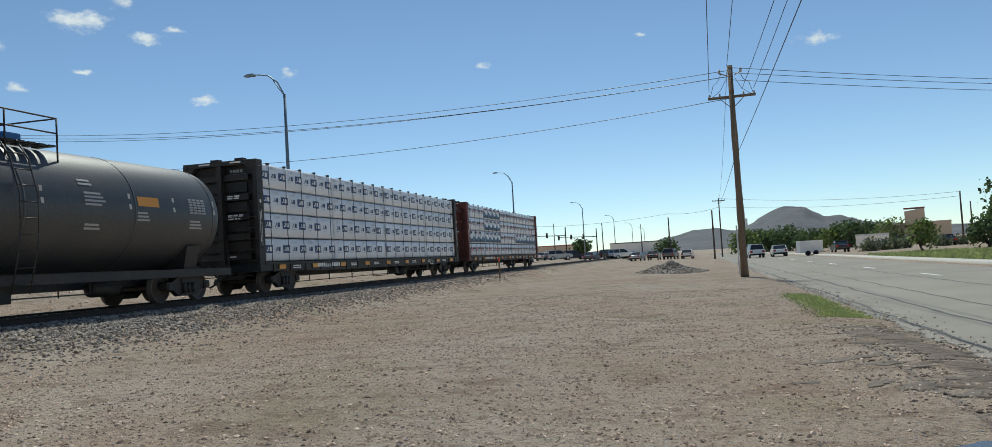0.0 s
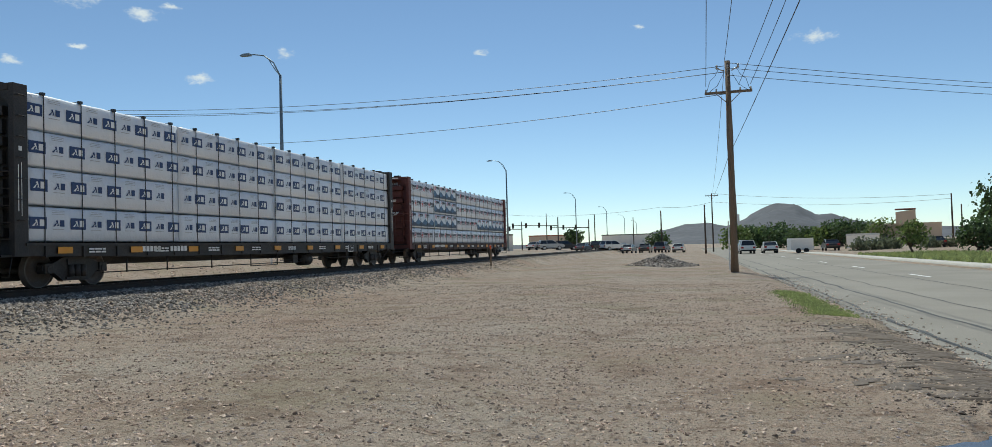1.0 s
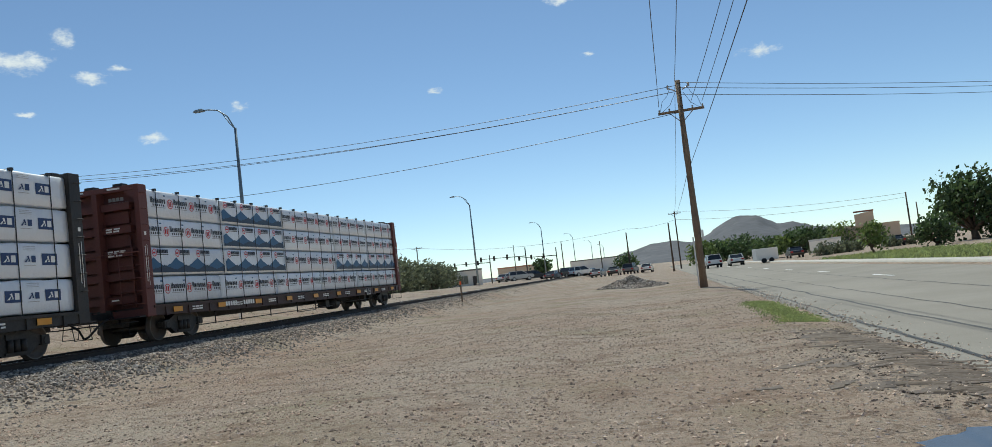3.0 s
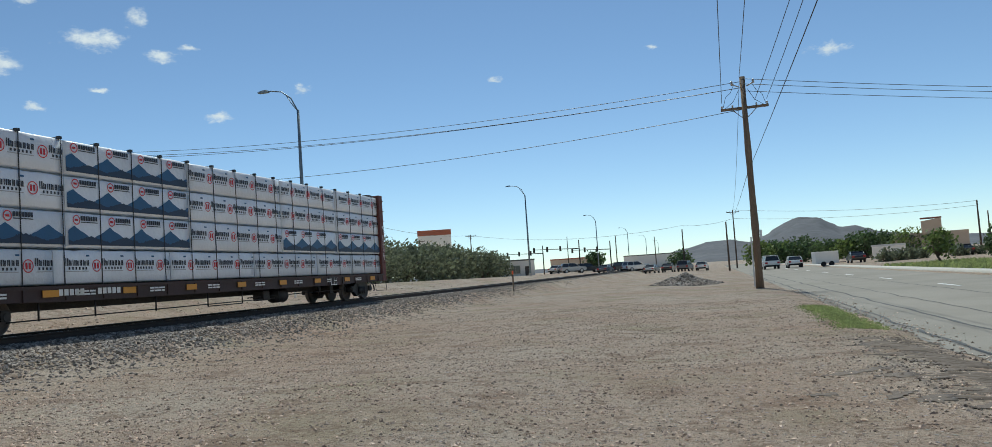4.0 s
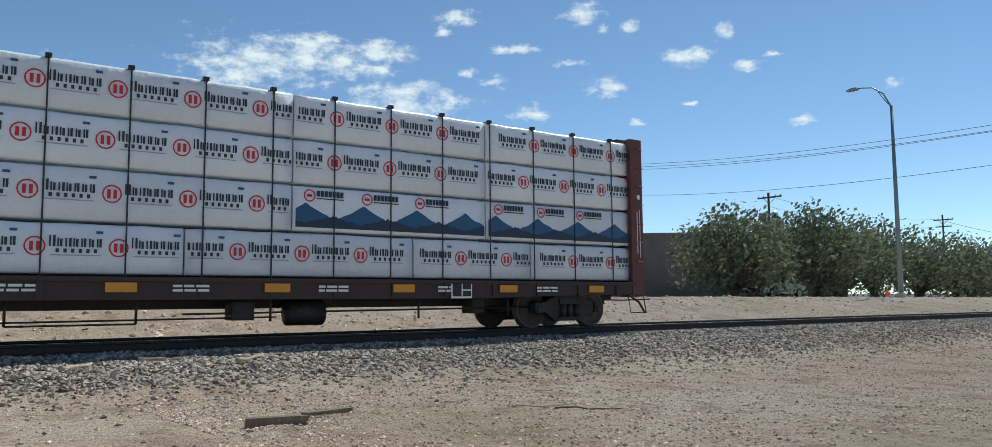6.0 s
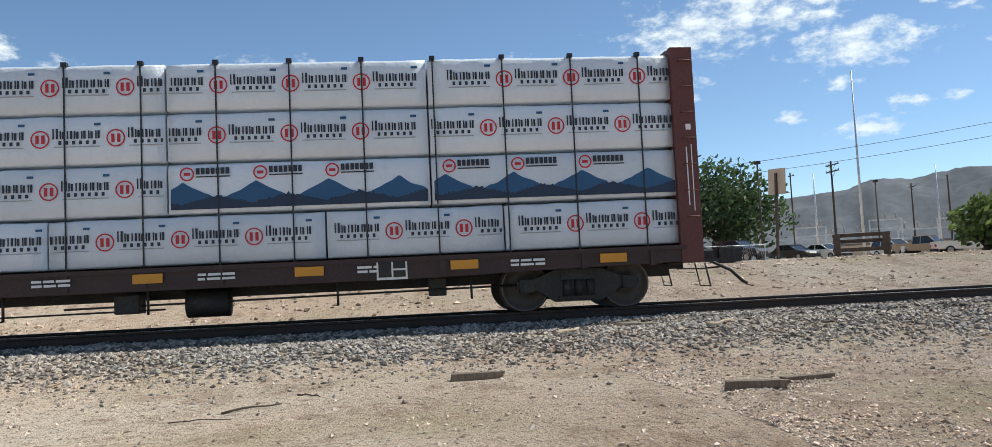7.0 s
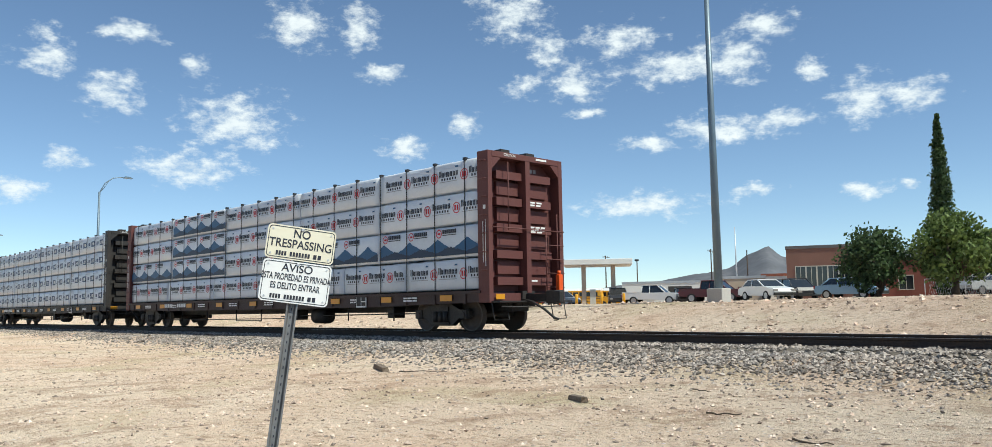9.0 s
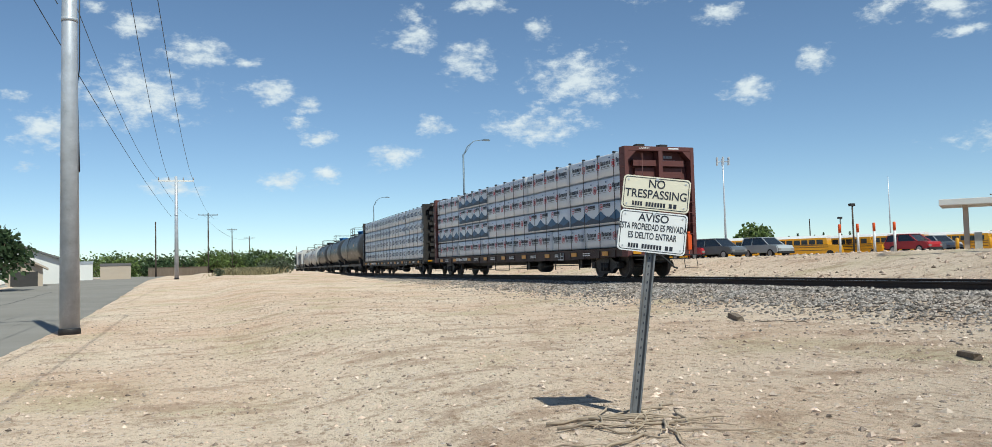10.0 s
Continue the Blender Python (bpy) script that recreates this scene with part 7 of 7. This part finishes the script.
# ---- plants ----
def tree(az, d, height, width, mat, label, seed, count=1500, leaf=0.2, shape="round", trunk=0.3, name="tree", xy=None):
    """Tapered trunk, forking limbs and a crown of many small leaf cards grouped in uneven clumps."""
    x, y = xy if xy else at(az, d)
    t = thing(name, pose(x, y, gz(x, y) - 0.05), label, name, "trees")
    r = random.Random(seed)
    bm = bmesh.new()
    base = height * trunk
    tops = []
    if shape == "cypress":
        pipe(bm, [(0, 0, 0), (0, 0, height * 0.9)], [0.2, 0.05], 8)
        tops = [(Vector((r.gauss(0, 0.08), r.gauss(0, 0.08), height * (0.03 + 0.95 * k / 70))), width / 2 * (0.7 + 0.3 * math.sin(math.pi * min(k / 46, 1.0))) * (1 - 0.86 * (k / 70) ** 3.2)) for k in range(71)]
    else:
        th = max(width * 0.045, 0.07)
        lean = Vector((r.gauss(0, 0.15), r.gauss(0, 0.15), 0))
        fork = Vector((0, 0, base)) + lean
        pipe(bm, [(0, 0, 0), lean * 0.4 + Vector((0, 0, base * 0.5)), fork], [th * 1.25, th, th * 0.85], 8)
        n = 11 if shape != "shrub" else 9
        for k in range(n):
            a = k * 2.4 + r.uniform(-0.4, 0.4)
            u = (k + 0.5) / n
            rad = width / 2 * 0.68 * math.sqrt(max(1 - (2 * u - 0.9) ** 2 * 0.85, 0.05))
            p = Vector((math.cos(a) * rad, math.sin(a) * rad, base + (height - base) * (0.12 + 0.72 * u)))
            pipe(bm, [fork * 0.9, fork.lerp(p, 0.5) + Vector((r.gauss(0, 0.1), r.gauss(0, 0.1), 0.1)), p], [th * 0.55, th * 0.35, th * 0.12], 5)
            tops.append((p, width * r.uniform(0.19, 0.29)))
        tops.append((Vector((0, 0, base + (height - base) * 0.75)), width * 0.27))
    part("trunk", bm, "bark", t)
    v, f = [], []
    per = count // len(tops)
    top_z = height
    for c, cr in tops:
        for k in range(per):
            q = Vector((r.gauss(0, 1), r.gauss(0, 1), r.gauss(0, 0.85)))
            q = q.normalized() * cr * (r.random() ** 0.4) * r.uniform(0.8, 1.18)
            p = c + q
            p.z = max(p.z, 0.05)
            s = leaf * r.uniform(0.5, 1.3)
            n1 = Vector((r.gauss(0, 1), r.gauss(0, 1), r.gauss(0, 1))).normalized()
            n2 = n1.orthogonal().normalized()
            n3 = n1.cross(n2)
            i = len(v)
            v += [tuple(p + n2 * s), tuple(p + n3 * s * 0.6), tuple(p - n2 * s), tuple(p - n3 * s * 0.6)]
            f.append((i, i + 1, i + 2, i + 3))
    ob = sheet("crown", v, f, mat, smooth=False)
    ob.parent = t
    tagged(ob, kind="stuff")
    return t


tree(68.6, 86, 9.4, 12.0, "leafdark", "large dark green tree behind the brick hall", 1, 6500, 0.28, trunk=0.22)
tree(88.9, 48.5, 5.3, 5.2, "leaf", "bright green tree beside the parked cars", 2, 6500, 0.15, trunk=0.25)
tree(92.6, 56, 4.2, 3.0, "leaf", "small green tree beside the house", 3, 1400, 0.2)
tree(98.1, 57, 5.5, 4.4, "leafdark", "dense rounded dark green tree", 4, 7000, 0.14, trunk=0.08)
tree(102.5, 56, 2.7, 3.2, "leafdark", "low rounded dark green shrub", 5, 3000, 0.13, "shrub", 0.05, "shrub")
tree(101.55, 75, 15.0, 2.3, "leafdark", "tall narrow dark green cypress tree", 6, 14000, 0.13, "cypress")
tree(107.65, 75, 15.0, 2.3, "leafdark", "tall narrow dark green cypress tree", 7, 14000, 0.13, "cypress")
tree(111.6, 60, 4.5, 4.4, "leafdark", "green tree with low branches", 8, 5500, 0.15, trunk=0.15)
tree(107.3, 58, 5.2, 4.8, "leaf", "bright green tree beside the fence", 9, 6500, 0.15, trunk=0.2)
tree(104.6, 60, 3.4, 2.4, "leaf", "small green tree beside the fence", 10, 1000, 0.2)
tree(142.2, 125, 4.6, 5.5, "leaf", "green tree behind the bus yard", 11, 1400, 0.35)
tree(53.2, 72, 4.2, 5.0, "leaf", "green bushy tree beside the lot", 12, 1600, 0.28, trunk=0.1)
tree(50.8, 76, 3.6, 5.5, "leafgrey", "grey-green bushy tree beside the lot", 13, 1600, 0.28, trunk=0.1)
tree(46.4, 70, 3.6, 5.5, "leafgrey", "grey-green bushy tree beside the lot", 14, 1600, 0.28, trunk=0.1)
tree(83.0, 90, 4.2, 4.2, "leafgrey", "sparse grey tree behind the hall", 15, 900, 0.3)
for k in range(18):
    u = k / 17
    xx, yy = -32.5 - 11 * u + random.Random(k).uniform(-1.2, 1.2), 42 + 124 * u ** 1.15
    rr = random.Random(k + 50)
    hgt = (5.0, 5.2, 5.9, 5.8, 5.7, 5.4)[k] + rr.uniform(-0.2, 0.3) if k < 6 else rr.uniform(4.4, 5.3)
    tree(0, 0, hgt, rr.uniform(7.0, 9.0), "leafgrey", "grey-green mesquite tree in the hedge row", 20 + k, 4200 if k < 9 else 2000, 0.17 if k < 9 else 0.3, "round", 0.12, "tree", (xx, yy))
for k in range(16):
    rr = random.Random(k + 90)
    tree(-3.0 - k * 0.6 + rr.uniform(-0.2, 0.2), 190 + rr.uniform(-20, 25), rr.uniform(3.4, 5.4), rr.uniform(5, 8), "leafdark" if k % 3 else "leaf", "dark green tree in the far tree line", 60 + k, 1000, 0.34, "round", 0.12)
tree(-19.2, 105, 7.2, 9.0, "leafdark", "large dark green tree across the road", 80, 3400, 0.32, trunk=0.15)
tree(-22.5, 110, 6.6, 9.0, "leafdark", "large dark green tree across the road", 81, 2600, 0.32, trunk=0.15)
tree(-17.1, 92, 3.0, 3.8, "leafdark", "small dark tree across the road", 82, 1200, 0.22, trunk=0.1)
tree(-13.7, 74, 2.9, 2.2, "leaf", "young green tree on the verge", 83, 800, 0.16, trunk=0.25)
for k, az in enumerate((-10.6, -11.3, -12.0, -12.6, -14.6, -15.6)):
    tree(az, 110 + k * 3, 1.3, 2.6, "leafgrey", "low grey-green bush on the verge", 84 + k, 400, 0.2, "shrub", 0.05, "shrub")
tree(7.7, 200, 4.4, 5, "leafdark", "dark green tree by the far shops", 95, 600, 0.4)
tree(2.0, 230, 4.0, 7, "leafdark", "dark green tree by the far shops", 96, 600, 0.45)
tree(-169.4, 66, 4.2, 4.6, "leafdark", "dark green tree across the road", 97, 1800, 0.22)
for k in range(22):
    rr = random.Random(k + 140)
    tree(-171.5 - k * 0.75 if k < 11 else 180.2 - (k - 11) * 0.62, 190 + rr.uniform(-25, 30), rr.uniform(2.9, 4.4), rr.uniform(6, 9), "leafdark" if k % 2 else "leaf", "dark green tree in the far tree line", 150 + k, 900, 0.34, "round", 0.1)
tree(174.0, 84, 1.5, 2.4, "leafgrey", "grey-green desert bush on the lot", 180, 700, 0.13, "shrub", 0.05, "shrub")
tree(175.0, 86, 1.0, 2.4, "leafgrey", "low dry desert bush on the lot", 181, 500, 0.13, "shrub", 0.05, "shrub")
tree(178.0, 78, 0.7, 0.9, "leafgrey", "low dry desert bush on the lot", 182, 250, 0.1, "shrub", 0.05, "shrub")
for k in range(9):
    tree(140.6 - k * 0.52, 175, 4.0 + (k % 3) * 0.5, 0.9, "leafdark", "slim dark cypress in a far row", 190 + k, 260, 0.22, "cypress")
for k in range(6):
    tree(103.6 - k * 1.4, 63.5, 0.9, 1.7, "leaf", "low clipped bush along the fence", 210 + k, 260, 0.13, "shrub", 0.05, "shrub")

# ---- mountains ----
RIDGE_NORTH = [(-60, .5), (-25, .5), (-16, .7), (-12.1, 0.95), (-10.3, 1.3), (-9.6, 1.55), (-9.0, 1.77), (-8.1, 1.73), (-7.5, 2.07), (-6.8, 2.47), (-5.6, 2.57),
               (-4.8, 2.27), (-4.2, 1.96), (-3.6, 1.57), (-2.5, 1.2), (-1.3, 1.45), (0.1, 1.42), (1.6, 1.08), (4, .6), (8, .35), (30, .4)]
RIDGE_WEST = [(40, 1.5), (45, 3.5), (50, 4.9), (52.7, 5.35), (53.9, 5.48), (55.3, 5.3), (57, 5.0), (59.1, 5.2), (61, 4.65), (65, 4.4), (70, 4.8), (74.1, 5.65), (75.1, 5.95),
              (76.2, 6.25), (78.6, 6.2), (79.7, 5.85), (80.7, 5.43), (82.1, 4.95), (83.5, 4.55), (85.5, 4.15), (90, 4.2), (95, 4.9)]
RIDGE_SOUTH = [(98.7, 5.5), (101.5, 4.9), (103.5, 4.6), (108, 3.6), (112, 2.8), (115, 2.5), (116.8, 3.05), (117.8, 3.75), (119, 3.35), (120.4, 2.45), (122, 2.2),
               (126, 1.6), (130, 1.2), (135, 1.2), (140, .8), (150, .4), (180, .3), (300, .4)]
RIDGE = RIDGE_NORTH + RIDGE_WEST + RIDGE_SOUTH


def ridge_at(az):
    for (a0, e0), (a1, e1) in zip(RIDGE, RIDGE[1:]):
        if a0 <= az <= a1:
            u = (az - a0) / (a1 - a0)
            return e0 + (e1 - e0) * (u * u * (3 - 2 * u) * 0.5 + u * 0.5)
    return 0.4


v, f = [], []
nr, na = 26, 1440
for j in range(na + 1):
    az = -60 + 360 * j / na
    top = math.tan(radians(ridge_at(az))) * 2000
    for i in range(nr):
        u = i / (nr - 1)
        d = 1450 + 900 * u
        p = compass(az, 0, d)
        rise = max(0.0, 1 - abs(u - 0.61) / 0.61)
        n = noise.fractal(Vector((p.x * 0.006, p.y * 0.006, 0)), 1.0, 2.0, 6)
        rid = 1 - abs(noise.noise(Vector((p.x * 0.009, p.y * 0.009, 7)))) * 2
        z = top * rise ** 0.9 * (1 + 0.16 * n * (1 - abs(rise - 0.5)) + 0.1 * (rid - 0.5) * (1 - rise) * 2.5) + top * 0.05 * n + top * 0.1 * rise * (0.5 - abs(noise.noise(Vector((p.x * 0.022, p.y * 0.022, 3))))) * 2 * (1 - 0.5 * rise)
        # the crest itself keeps its own line, with small crags
        crest = smooth01(0.8, 1.0, rise)
        z += (top * (1 + 0.02 * noise.noise(Vector((az * 2.5, 1, 4)))) - z) * crest
        v.append((p.x, p.y, z - 4 + EYE * rise))
f = [(j * nr + i, j * nr + i + 1, (j + 1) * nr + i + 1, (j + 1) * nr + i) for j in range(na) for i in range(nr - 1)]
tagged(sheet("backdrop_mountains", v, f, "rock"), "bare desert mountains in the distance, tinted blue-grey for haze", "mountains", kind="structure")


# ---- what moves ----
SPEED = 9.79
TRAIN = [(last_car, 0.0, CARLEN, last_spin), (blue_car, 25.6, CARLEN, blue_spin)] + MORE_CARS


def motions():
    ticks = [k * 0.5 for k in range(21)]
    turns = [k * 0.05 for k in range(201)]
    for car, back, length, spin in TRAIN:
        rows = []
        for t in ticks:
            rear = 5.07 - SPEED * (t - 7) - 0.04 * max(t - 7, 0) ** 2 - back
            a, b = path_at(rear - length + 2.0), path_at(rear - 2.0)
            u = (b - a).normalized()
            o = a - u * 2.0
            rows.append((t, pose(o.x, o.y, o.z, 0, 0, math.degrees(math.atan2(-u.x, u.y)))))
        walk(car, rows)
        for ws, y in spin:
            walk(ws, [(t, pose(0, y, 0.42, math.degrees(SPEED * t / 0.42), 0, 0)) for t in turns])


motions()
